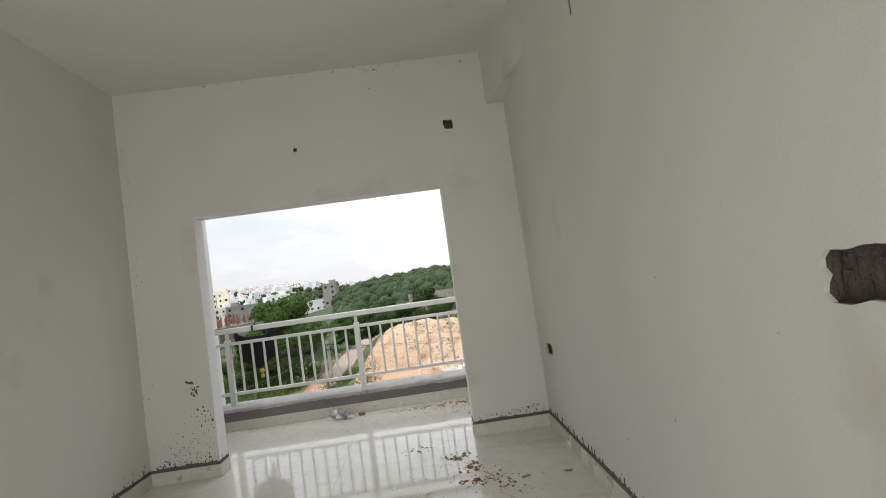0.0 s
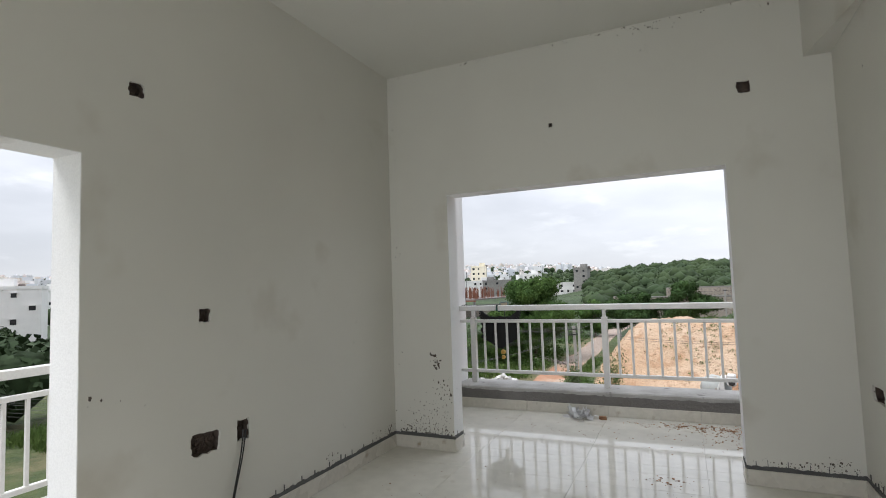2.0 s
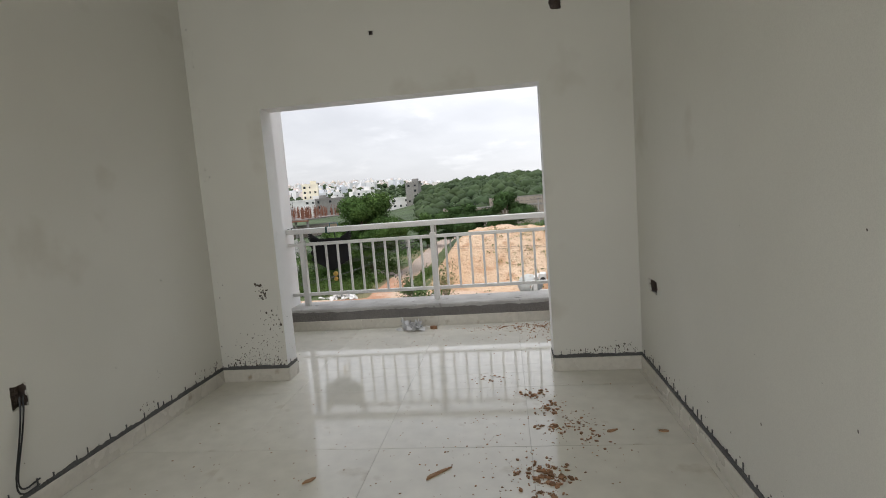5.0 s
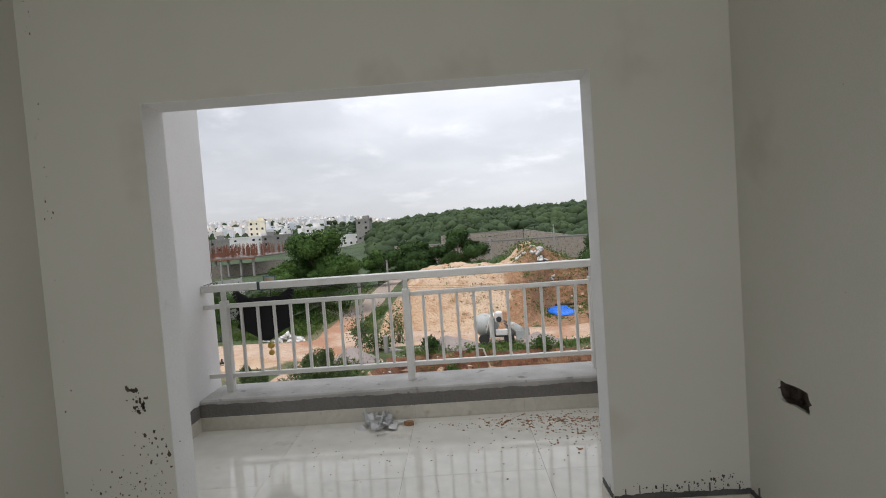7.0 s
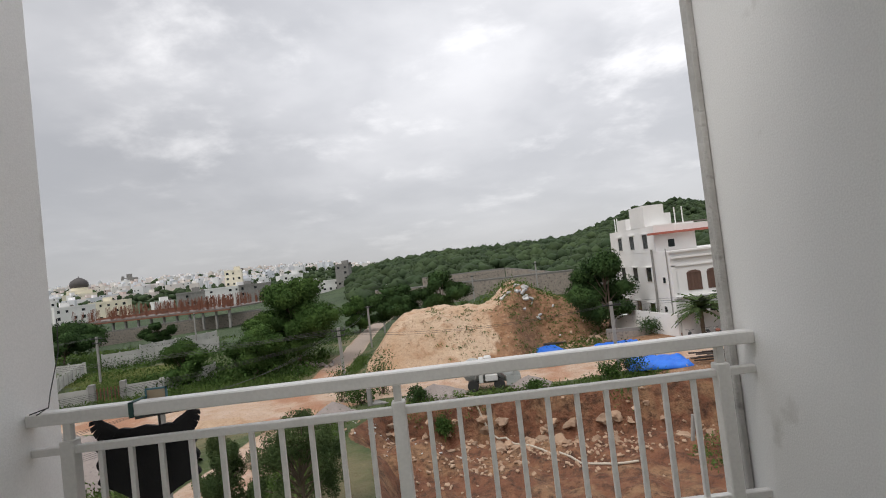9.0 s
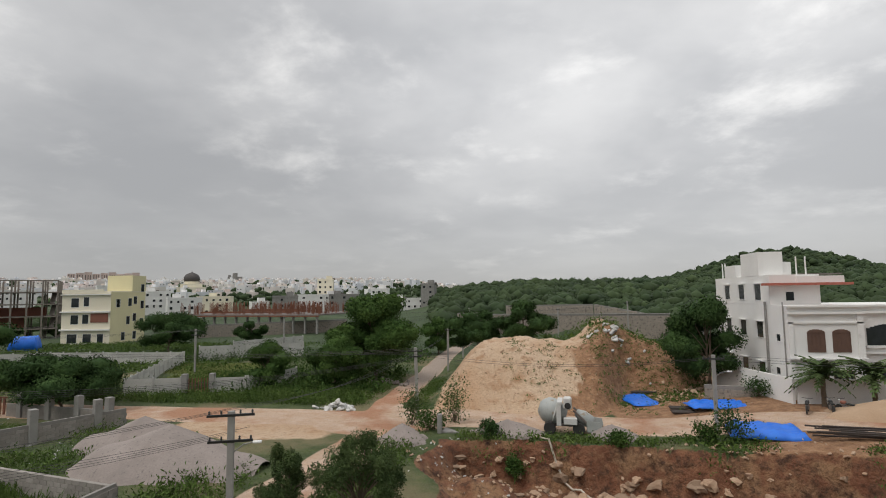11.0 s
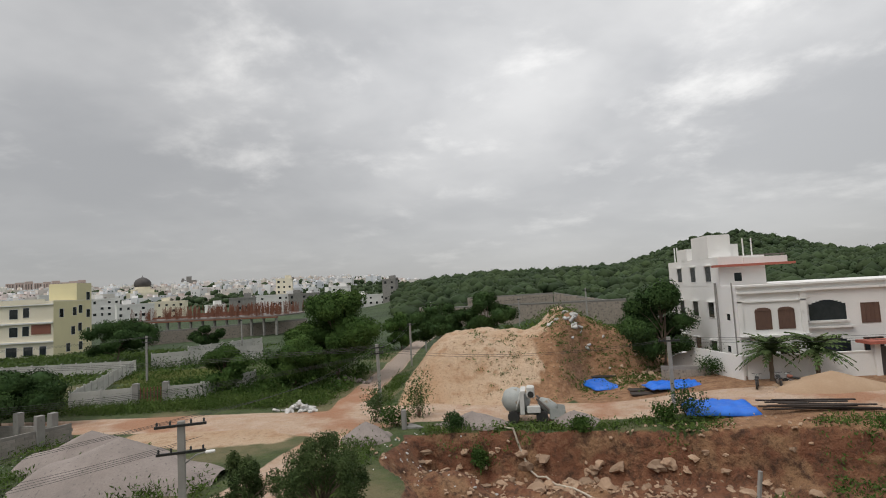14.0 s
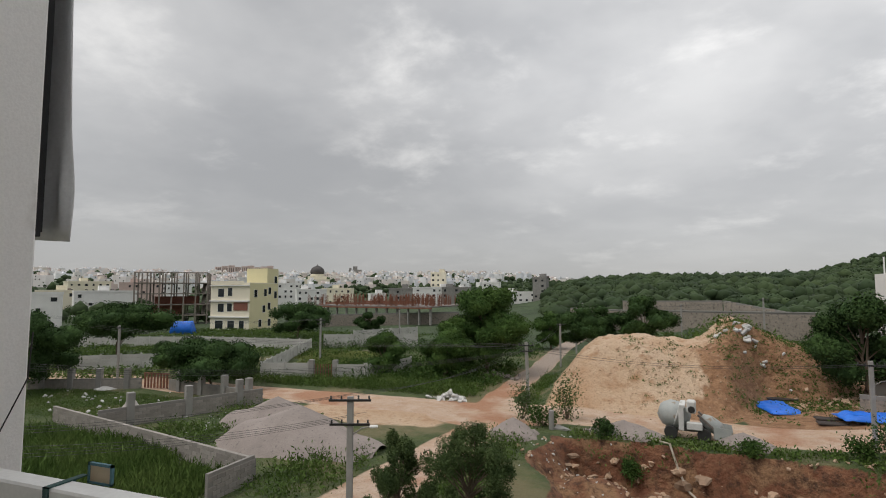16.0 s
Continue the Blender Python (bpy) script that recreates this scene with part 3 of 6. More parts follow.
c_pit = g_mix(g_range(g_mid, 0.35, 0.65), (0.17, 0.066, 0.034), (0.25, 0.115, 0.06))
c_pit = g_mix(g_range(g_noise(0.35), 0.5, 0.6), c_pit, (0.30, 0.17, 0.09))
# near-black patches put the crevice shade of the dug face into the soil colour
c_pit = g_mix(g_range(g_noise(1.3, 9, 0.75), 0.47, 0.64), c_pit, (0.06, 0.028, 0.016))
c_wood = g_mix(g_range(g_noise(0.06), 0.4, 0.6), (0.028, 0.05, 0.018), (0.05, 0.08, 0.03))
g_col = g_mix(g_mask("wood", 0.2), c_grass, c_wood)
g_col = g_mix(g_mask("bare"), g_col, c_bare)
g_col = g_mix(g_mask("pit", 0.3), g_col, c_pit)
g_col = g_mix(g_mask("road", 0.4), g_col, c_road)
g_col = g_mix(g_range(g_fine, 0.55, 0.95), g_col, (0.14, 0.09, 0.055))
g_bs = gn["Principled BSDF"]
g_bs.inputs["Roughness"].default_value = 0.95
gl.new(g_col, g_bs.inputs["Base Color"])
g_b = gn.new("ShaderNodeBump")
g_b.inputs["Strength"].default_value, g_b.inputs["Distance"].default_value = 1.0, 0.45
gl.new(g_noise(2.2, 8, 0.65), g_b.inputs["Height"])
gl.new(g_b.outputs[0], g_bs.inputs["Normal"])
gm.materials.append(M_GROUND)
ground = tagged(new("ground", gm), "earth lots with red soil, dirt roads and weeds", "ground", "", "structure")

# ---- vegetation ----
M_BARK = mat("bark", (0.10, 0.075, 0.05), (0.16, 0.12, 0.085), 0.9, 4, 30, 0.7)
M_LEAF = leaf_mat("leaf_green", (0.034, 0.075, 0.017), (0.078, 0.13, 0.032), 0.5)
M_LEAF_DARK = leaf_mat("leaf_dark", (0.026, 0.056, 0.017), (0.054, 0.095, 0.028), 0.5)
M_LEAF_OLIVE = leaf_mat("leaf_olive", (0.05, 0.085, 0.03), (0.10, 0.135, 0.05), 0.8)
M_WEED = leaf_mat("weed_green", (0.062, 0.112, 0.024), (0.11, 0.158, 0.042), 0.25)
M_FOREST = leaf_mat("forest_green", (0.027, 0.046, 0.021), (0.06, 0.085, 0.037), 0.05)


def quads_mesh(name, q, material):
    """A mesh of loose quads from an array (n, 4, 3)."""
    n = len(q)
    me = bpy.data.meshes.new(name)
    me.vertices.add(4 * n)
    me.vertices.foreach_set("co", q.astype(np.float32).ravel())
    me.loops.add(4 * n)
    me.loops.foreach_set("vertex_index", np.arange(4 * n, dtype=np.int32))
    me.polygons.add(n)
    me.polygons.foreach_set("loop_start", np.arange(0, 4 * n, 4, dtype=np.int32))
    me.update(calc_edges=True)
    me.materials.append(material)
    return me


def leaves(rng, centres, size, droop=0.0, slim=0.5, out=None, loose=0.55):
    """Diamond leaves at the centres, of random turn or, with out, lying roughly across the given outward directions."""
    n = len(centres)
    d = rng.normal(size=(n, 3))
    d[:, 2] -= droop
    if out is not None:
        nrm = out / np.maximum(np.linalg.norm(out, axis=1, keepdims=True), 1e-6) + rng.normal(size=(n, 3)) * loose
        nrm /= np.linalg.norm(nrm, axis=1, keepdims=True)
        d -= nrm * (d * nrm).sum(1, keepdims=True)
    d /= np.linalg.norm(d, axis=1, keepdims=True)
    o = np.cross(nrm, d) if out is not None else np.cross(d, rng.normal(size=(n, 3)))
    o /= np.linalg.norm(o, axis=1, keepdims=True)
    s = np.broadcast_to(np.asarray(size, float).reshape(-1, 1), (n, 1)) * rng.uniform(0.6, 1.3, (n, 1))
    bow = np.cross(d, o) * s * 0.12
    return np.stack([centres - d * s * 0.5, centres - o * s * slim * 0.5 + bow, centres + d * s * 0.5, centres + o * s * slim * 0.5 + bow], 1)


ico = bmesh.new()
bmesh.ops.create_icosphere(ico, subdivisions=1, radius=1)
ICO_V = np.array([tuple(v.co) for v in ico.verts])
ICO_F = np.array([[v.index for v in f.verts] for f in ico.faces])
ico.free()


def crown_mesh(name, quads, centres, radii, material, rng, rough=0.28):
    """Leaves over uneven masses of foliage: one mesh of leaf quads and of lumps with the given centres and radii (n, 3)."""
    n, nv = len(centres), len(ICO_V)
    k = 1 + rough * rng.normal(size=(n, nv, 1)).clip(-1.6, 1.6)
    lv = (np.asarray(centres)[:, None, :] + ICO_V[None] * k * np.asarray(radii)[:, None, :]).reshape(-1, 3)
    lf = (ICO_F[None] + (np.arange(n) * nv)[:, None, None]).reshape(-1)
    m = len(quads)
    me = bpy.data.meshes.new(name)
    me.vertices.add(4 * m + len(lv))
    me.vertices.foreach_set("co", np.concatenate([quads.reshape(-1, 3), lv]).astype(np.float32).ravel())
    me.loops.add(4 * m + len(lf))
    me.loops.foreach_set("vertex_index", np.concatenate([np.arange(4 * m), lf + 4 * m]).astype(np.int32))
    me.polygons.add(m + len(lf) // 3)
    me.polygons.foreach_set("loop_start", np.concatenate([np.arange(0, 4 * m, 4), 4 * m + np.arange(0, len(lf), 3)]).astype(np.int32))
    me.update(calc_edges=True)
    me.materials.append(material)
    me.shade_smooth()
    return me


def tree(x, y, h, r, n, size, seed, material, label, flat=0.75, droop=0.0, low=0.35, clumps=22, name="tree", lean=0.0, slim=0.5, tight=1.0):
    rnd, rng = random.Random(seed), np.random.default_rng(seed)
    z0 = land_at(x, y) - 0.1
    t = thing(name, (x, y, z0), label, "tree")
    wood, limbs = Build(), Build()
    tr = 0.028 * h + 0.03
    p = Vector((0, 0, 0))
    fork = h * low
    for i in range(4):
        q = Vector((lean * h * (i + 1) / 8 + rnd.uniform(-0.03, 0.03) * h, rnd.uniform(-0.03, 0.03) * h, fork * (i + 1) / 4))
        wood.tube(p, q, tr * (1 - 0.12 * i), tr * (0.88 - 0.12 * i), 8)
        p = q
    top = p.copy()
    wood.tube(top, (top.x + 0.05 * h, top.y, h * 0.85), tr * 0.5, tr * 0.12, 6)
    cz = (fork + h) / 2
    pts, face, mids, rads = [], [], [], []
    for i in range(clumps):
        a = rnd.uniform(0, 2 * math.pi)
        u = rnd.uniform(-0.85, 1.0)
        k = math.sqrt(max(0.0, 1 - u * u)) * rnd.uniform(0.2, 1.0) ** 0.75
        c = Vector((lean * h + r * k * math.cos(a), r * k * math.sin(a), cz + u * (h - fork) * 0.5 * rnd.uniform(0.75, 1.0)))
        root = Vector((lean * h * 0.5, 0, max(fork * 0.6, c.z * rnd.uniform(0.45, 0.75)))) if c.z > fork else top
        mid = root.lerp(c, 0.5) + Vector((rnd.uniform(-0.1, 0.1) * r, rnd.uniform(-0.1, 0.1) * r, 0.03 * h))
        limbs.tube(root, mid, tr * 0.26, tr * 0.16, 5, False)
        limbs.tube(mid, c, tr * 0.16, tr * 0.05, 5, False)
        m = int(n * 1.9) // clumps
        g = rng.normal(size=(m, 3))
        g /= np.linalg.norm(g, axis=1, keepdims=True)
        g *= rng.uniform(0.25, 1.0, (m, 1)) ** 0.6
        cr = r * rnd.uniform(0.26, 0.42) * tight
        g *= np.array([cr, cr, cr * flat])
        if droop:
            g[:, 2] -= droop * cr * rng.uniform(0, 1, m)
        pts.append(g + np.array(c))
        mids.append(tuple(c))
        rads.append((cr * 0.72, cr * 0.72, cr * 0.72 * min(1.0, flat)))
        face.append(g + 0.35 * (np.array(c) - np.array((lean * h, 0, cz))) + np.array((0, 0, 0.25 * cr)))
    part("trunk", wood, M_BARK, t)
    part("branchwork", limbs, M_BARK, t)
    cm = crown_mesh("crown", leaves(rng, np.concatenate(pts), size * 0.74, droop, slim, None if droop else np.concatenate(face)), np.array(mids), np.array(rads) * (0.45 if droop else 1.0), material, rng)
    part("crown", cm, None, t)
    return t


tree(-8.5, 22.6, 4.6, 1.6, 8200, 0.19, 1, M_LEAF_OLIVE, "slender young tree with drooping grey-green leaves", 1.35, 0.5, 0.14, 34, slim=0.3, tight=0.6)
tree(-5.4, 23.6, 5.0, 2.1, 11500, 0.19, 2, M_LEAF_OLIVE, "slender young tree with drooping grey-green leaves", 1.4, 0.5, 0.12, 42, slim=0.3, tight=0.58)
tree(-16.5, 66.5, 10.5, 5.6, 21600, 0.42, 3, M_LEAF, "broad dense green tree beside the dirt lane", 0.8, 0, 0.22, 34)
tree(-20.2, 61.0, 6.6, 3.3, 12480, 0.34, 4, M_LEAF, "bushy bright green tree beside the dirt road", 0.85, 0, 0.15, 24)
tree(-28.7, 61.5, 5.2, 2.9, 8640, 0.34, 5, M_LEAF, "bushy green tree in an overgrown plot", 0.85, 0, 0.15, 20)
tree(-67.0, 96.5, 7.6, 5.8, 10080, 0.5, 6, M_LEAF_DARK, "wide dark green tree beside the yellow house", 0.7, 0, 0.2, 26)
tree(-60.0, 116.0, 5.2, 3.4, 4320, 0.5, 7, M_LEAF_DARK, "small dark green tree by a stone wall", 0.7, 0, 0.2, 16)
tree(-5.0, 84.0, 6.6, 4.4, 8640, 0.45, 8, M_LEAF_DARK, "dark green tree behind the earth mound", 0.75, 0, 0.15, 22)
tree(2.2, 82.0, 6.8, 4.0, 7680, 0.45, 9, M_LEAF_DARK, "dark green tree behind the earth mound", 0.75, 0, 0.15, 20)
tree(20.4, 58.0, 8.8, 3.9, 15600, 0.36, 10, M_LEAF_DARK, "dense dark tree between mound and white house", 0.85, 0, 0.12, 30)
tree(-58.5, 37.5, 8.2, 4.6, 12480, 0.38, 11, M_LEAF_DARK, "dense dark tree at the plot wall", 0.8, 0, 0.2, 26)
tree(-72.0, 58.5, 8.4, 6.8, 11520, 0.46, 12, M_LEAF_DARK, "spreading tree with thin crown", 0.5, 0, 0.45, 24, lean=0.1)
tree(-43.0, 47.2, 5.2, 5.0, 13440, 0.36, 13, M_LEAF_DARK, "low spreading dark tree over the brick wall", 0.6, 0, 0.25, 28)
tree(-50.0, 50.0, 5.0, 4.0, 7680, 0.36, 14, M_LEAF_DARK, "low spreading dark tree behind the brick wall", 0.6, 0, 0.25, 20)
tree(-13.5, 98.0, 6.0, 3.6, 4320, 0.5, 15, M_LEAF, "bright green tree at the lane's far end", 0.8, 0, 0.15, 16)


def bush(x, y, h, r, n, size, seed, material, label):
    rng = np.random.default_rng(seed)
    z0 = land_at(x, y)
    b = thing("bush", (x, y, z0), label, "bush")
    stems = Build()
    rnd = random.Random(seed)
    pts = []
    k = 12
    for i in range(k):
        a = rnd.uniform(0, 2 * math.pi)
        c = Vector((r * 0.65 * rnd.uniform(0.1, 1) * math.cos(a), r * 0.65 * rnd.uniform(0.1, 1) * math.sin(a), h * rnd.uniform(0.3, 0.8)))
        stems.tube((0, 0, -0.1), c, 0.035, 0.01, 5, False)
        g = rng.normal(size=(n // k, 3)) * np.array([r, r, h]) * 0.22
        pts.append(g + np.array(c))
    part("stem_frame", stems, M_BARK, b)
    p = np.concatenate(pts)
    p[:, 2] = np.maximum(p[:, 2], 0.05)
    part("foliage", quads_mesh("foliage", leaves(rng, p, size), material), None, b)
    return b


for x, y, h, r, seed, ml in ((-7.6, 45.2, 2.6, 1.5, 31, M_LEAF_OLIVE), (-4.0, 46.2, 3.4, 1.7, 32, M_LEAF), (-5.6, 43.6, 1.8, 1.4, 33, M_LEAF), (16.2, 40.6, 2.3, 1.7, 34, M_LEAF_DARK), (14.6, 41.0, 1.3, 1.1, 35, M_LEAF),
                             (-0.8, 41.6, 1.1, 1.0, 36, M_LEAF_DARK), (0.9, 40.7, 1.4, 0.9, 37, M_LEAF), (8.6, 40.9, 1.0, 1.0, 38, M_LEAF), (22.8, 52.6, 1.7, 1.8, 39, M_LEAF_DARK), (24.0, 55.0, 2.2, 1.9, 40, M_LEAF_DARK), (-22.6, 36.9, 0.9, 1.3, 41, M_WEED), (-25.0, 35.5, 1.1, 1.4, 42, M_WEED), (6.0, 88.0, 2.6, 1.0, 43, M_LEAF)):
    bush(x, y, h, r, 1100, 0.20, seed, ml, "leafy green bush growing from bare soil")


def scatter(name, label, seed, count, place, size, per, spread, tall, material, slim=0.35, rise=0.8):
    """Clumps of leaves on the ground; place gives arrays of x and y."""
    rng = np.random.default_rng(seed)
    x, y = place(rng, count)
    z = land(x, y)
    x, y, z = (np.repeat(v, per) for v in (x, y, z))
    m = len(x)
    g = rng.normal(size=(m, 3))
    c = np.stack([x + g[:, 0] * spread, y + g[:, 1] * spread, z + np.abs(g[:, 2]) * tall], 1)
    return tagged(new(name, quads_mesh(name, leaves(rng, c, size, -rise, slim), material)), label, "vegetation", "", "stuff")


def in_boxes(*boxes):
    def place(rng, count):
        w = np.array([(b[2] - b[0]) * (b[3] - b[1]) * (b[4] if len(b) > 4 else 1) for b in boxes], float)
        k = rng.choice(len(boxes), count, p=w / w.sum())
        b = np.array([q[:4] for q in boxes], float)[k]
        return b[:, 0] + rng.uniform(size=count) * (b[:, 2] - b[:, 0]), b[:, 1] + rng.uniform(size=count) * (b[:, 3] - b[:, 1])
    return place


scatter("weeds_plot", "tall green weeds filling an empty walled plot", 50, 6500, in_boxes((-44, 18, -20, 26.0), (-43, 24, -26, 29.0)), 0.62, 9, 0.22, 0.30, M_WEED, 0.09, 3.0)
scatter("grass_plot", "short grass in the brick-walled plot", 51, 4200, in_boxes((-60, 32, -39, 42)), 0.24, 8, 0.30, 0.05, M_WEED, 0.12, 2.0)
scatter("weeds_roadside", "green weeds and shrubs along the dirt road", 52, 3800, in_boxes((-50, 52, -14, 57, 2.5), (-44, 58, -13.5, 72), (-19, 26, -14, 33), (-9, 52, -7.5, 66, 2), (-33, 36.5, -27, 41), (-34, 28, -27, 34, 1.2), (-19, 24, -14.5, 29), (-9.0, 25, -6.0, 40, 1.5)), 0.30, 12, 0.34, 0.36, M_WEED, 0.28, 1.2)
scatter("shrubs_plot", "dense dark shrubs in overgrown plots", 53, 1300, in_boxes((-36, 57, -14, 76, 1.5), (-60, 84, -14, 100)), 0.45, 12, 0.6, 0.8, M_LEAF)
scatter("weeds_bank", "green weeds on the lip of the excavated bank", 54, 900, in_boxes((-3, 40.6, 14, 42.2), (14, 38.0, 18, 40.5), (22, 31, 30, 37, 0.7), (17, 30, 22, 34, 0.5)), 0.26, 9, 0.25, 0.22, M_WEED)
scatter("weeds_mound", "sparse weed tufts on the earth mound", 55, 1050, in_boxes((0, 50, 20, 62, 0.5), (9, 54, 21, 67, 3)), 0.24, 9, 0.20, 0.12, M_WEED)
scatter("grass_far_plots", "green weeds in far plots", 56, 3600, in_boxes((-110, 72, -45, 118), (-95, 45, -55, 75)), 0.55, 8, 0.8, 0.3, M_WEED)
M_PALEGRASS = leaf_mat("pale_grass", (0.17, 0.21, 0.06), (0.24, 0.26, 0.10), 0.3)
scatter("grass_lot", "short pale green grass in a walled plot", 58, 2600, in_boxes((-46, 60, -32, 72), (-52, 70, -36, 82)), 0.4, 8, 0.5, 0.06, M_PALEGRASS, 0.3, 1.0)
scatter("grass_upper", "grass behind the mound by the stone wall", 57, 900, in_boxes((4, 68, 34, 108)), 0.5, 7, 0.6, 0.3, M_WEED)


def polar(a0, a1, r0, r1, power=0.6):
    def place(rng, count):
        a = np.radians(rng.uniform(a0, a1, count))
        r = r0 + (r1 - r0) * rng.uniform(size=count) ** power
        return r * np.sin(a), r * np.cos(a)
    return place


def wood(name, label, seed, count, place, per=84):
    """Far trees, each a rough crown of leaf sprays."""
    rng = np.random.default_rng(seed)
    x, y = place(rng, count)
    d = np.hypot(x, y)
    rad = (1.0 + 2.7 * rng.uniform(size=count) ** 2.2) * (1 + 0.45 * (d / 900) ** 2)
    z = land(x, y) + rad * rng.uniform(0.35, 1.25, count)
    mids, rads = np.stack([x, y, z], 1), np.stack([rad, rad, rad * rng.uniform(0.7, 1.0, count)], 1)
    x, y, z, rad = (np.repeat(v, per) for v in (x, y, z, rad))
    g = rng.normal(size=(len(x), 3))
    g /= np.linalg.norm(g, axis=1, keepdims=True)
    g[:, 2] = np.abs(g[:, 2]) * 1.1 - 0.2
    c = np.stack([x, y, z], 1) + g * rad[:, None] * rng.uniform(0.85, 1.15, (len(x), 1))
    q = leaves(rng, c, rad * 0.22, 0, 0.8, g + np.array((0, 0, 0.4)), 0.6)
    return tagged(new(name, crown_mesh(name, q, mids, rads, M_FOREST, rng, 0.17)), label, "woodland", "", "stuff")


wood("woodland_ridge", "dense green woodland covering a low ridge", 60, 9000, polar(-9, 42, 135, 430), 18)
wood("woodland_hill", "scrub woodland on a distant rocky hill", 61, 7000, polar(6, 44, 480, 900, 1.0), 5)
wood("woodland_plain", "belts of trees between distant houses", 62, 1900, polar(-62, -6, 360, 1100), 8)
wood("woodland_belt", "dark belt of trees before the far city", 65, 420, polar(-30, -8, 430, 760), 12)
wood("woodland_left", "trees between houses and plots", 64, 260, polar(-62, -40, 175, 330), 40)
wood("woodland_side", "trees along the lane beside the building", 63, 160, polar(-100, -66, 40, 110), 300)

# ---- buildings and walls outside ----
M_HWHITE = mat("house_white_paint", (0.80, 0.79, 0.77), (0.74, 0.73, 0.71), 0.8, 0.5, 12, 0.08, spots=((0.5, 0.49, 0.47), 1.0, 0.68))
M_CREAM = mat("cream_paint", (0.76, 0.70, 0.55), (0.79, 0.74, 0.6), 0.8, 0.3, 8, 0.05)
M_LEMON = mat("pale_yellow_paint", (0.72, 0.66, 0.41), (0.66, 0.61, 0.38), 0.8, 0.3, 8, 0.05)
M_CONC = mat("raw_concrete", (0.30, 0.29, 0.27), (0.22, 0.21, 0.2), 0.9, 0.8, 14, 0.4, spots=((0.14, 0.13, 0.12), 1.4, 0.62))
M_DARKCONC = mat("dark_concrete", (0.14, 0.12, 0.11), (0.2, 0.17, 0.15), 0.9, 0.8, 14, 0.4)
M_FRAME = mat("weathered_concrete", (0.27, 0.235, 0.20), (0.19, 0.165, 0.145), 0.9, 0.8, 14, 0.4)
M_RUST = mat("rusty_rebar", (0.16, 0.065, 0.04), (0.24, 0.10, 0.06), 0.9, 0.8, 14, 0.3)
M_BLOCK = mat("grey_brick", (0.24, 0.22, 0.20), (0.32, 0.29, 0.26), 0.95, 2, 20, 0.5, per_object=0.18)
M_MORTAR = mat("mortar", (0.20, 0.19, 0.175), (0.27, 0.25, 0.23), 0.95, 2, 25, 0.5)
M_STONE = mat("rubble_stone", (0.27, 0.235, 0.20), (0.36, 0.31, 0.26), 0.95, 0.9, 3, 0.9, spots=((0.15, 0.13, 0.11), 2.2, 0.55))
M_GLASS_AND_SHADE = mat("dark_window_and_shade", (0.02, 0.024, 0.028), (0.035, 0.04, 0.045), 0.12, 1, 5, 0.0)
M_BROWN = mat("brown_wood", (0.11, 0.06, 0.045), (0.15, 0.085, 0.06), 0.6, 2, 20, 0.1)
M_REDTILE = mat("red_roof_edge", (0.36, 0.10, 0.07), (0.42, 0.14, 0.1), 0.8, 2, 20, 0.3)
M_SHUTTER = mat("red_brown_panel", (0.22, 0.085, 0.055), (0.26, 0.1, 0.07), 0.7, 2, 20, 0.1)
M_BLUE = mat("blue_tarpaulin", (0.015, 0.13, 0.62), (0.02, 0.18, 0.72), 0.45, 2, 14, 0.3)
M_GATE = mat("dark_gate", (0.05, 0.045, 0.045), (0.07, 0.06, 0.06), 0.5, 2, 20, 0.1)
M_PINK = mat("pinkish_paint", (0.55, 0.42, 0.38), (0.6, 0.48, 0.43), 0.85, 0.02, 1, 0)
M_DOME = mat("dark_dome", (0.06, 0.055, 0.055), (0.1, 0.09, 0.085), 0.8, 0.2, 2, 0.1)
M_POLE = mat("pole_concrete", (0.33, 0.32, 0.30), (0.25, 0.24, 0.225), 0.9, 2, 30, 0.3)


def window(parent, x, y, z, w, h, face, glass=None, sill=True, grid=0):
    """A framed pane set in a facade: face 'y-' looks towards -y, 'x+' and 'x-' along x. x, y, z: centre on the wall's face."""
    fr, pn = Build(), Build()
    t, d = 0.06, 0.05
    if face == "y-":
        def bx(b, u0, z0, u1, z1, o0, o1):
            b.box(x + u0, y - o1, z + z0, x + u1, y - o0, z + z1)
    else:
        s = 1 if face == "x+" else -1

        def bx(b, u0, z0, u1, z1, o0, o1):
            b.box(min(x + s * o0, x + s * o1), y + u0, z + z0, max(x + s * o0, x + s * o1), y + u1, z + z1)
    bx(pn, -w / 2, -h / 2, w / 2, h / 2, 0.004, 0.012)
    for u0, z0, u1, z1 in ((-w / 2 - t, -h / 2 - t, w / 2 + t, -h / 2), (-w / 2 - t, h / 2, w / 2 + t, h / 2 + t), (-w / 2 - t, -h / 2, -w / 2, h / 2), (w / 2, -h / 2, w / 2 + t, h / 2)):
        bx(fr, u0, z0, u1, z1, 0.0, d)
    for i in range(1, grid):
        bx(fr, -w / 2 + w * i / grid - 0.03, -h / 2, -w / 2 + w * i / grid + 0.03, h / 2, 0.012, 0.04)
    f = part("window", fr, M_BROWN if grid else M_HWHITE, parent)
    part("pane", pn, glass or M_GLASS_AND_SHADE, f)
    if sill:
        sb = Build()
        bx(sb, -w / 2 - 0.15, h / 2 + t, w / 2 + 0.15, h / 2 + t + 0.08, 0.0, 0.35)
        part("sunshade", sb, M_HWHITE, f)
    return f


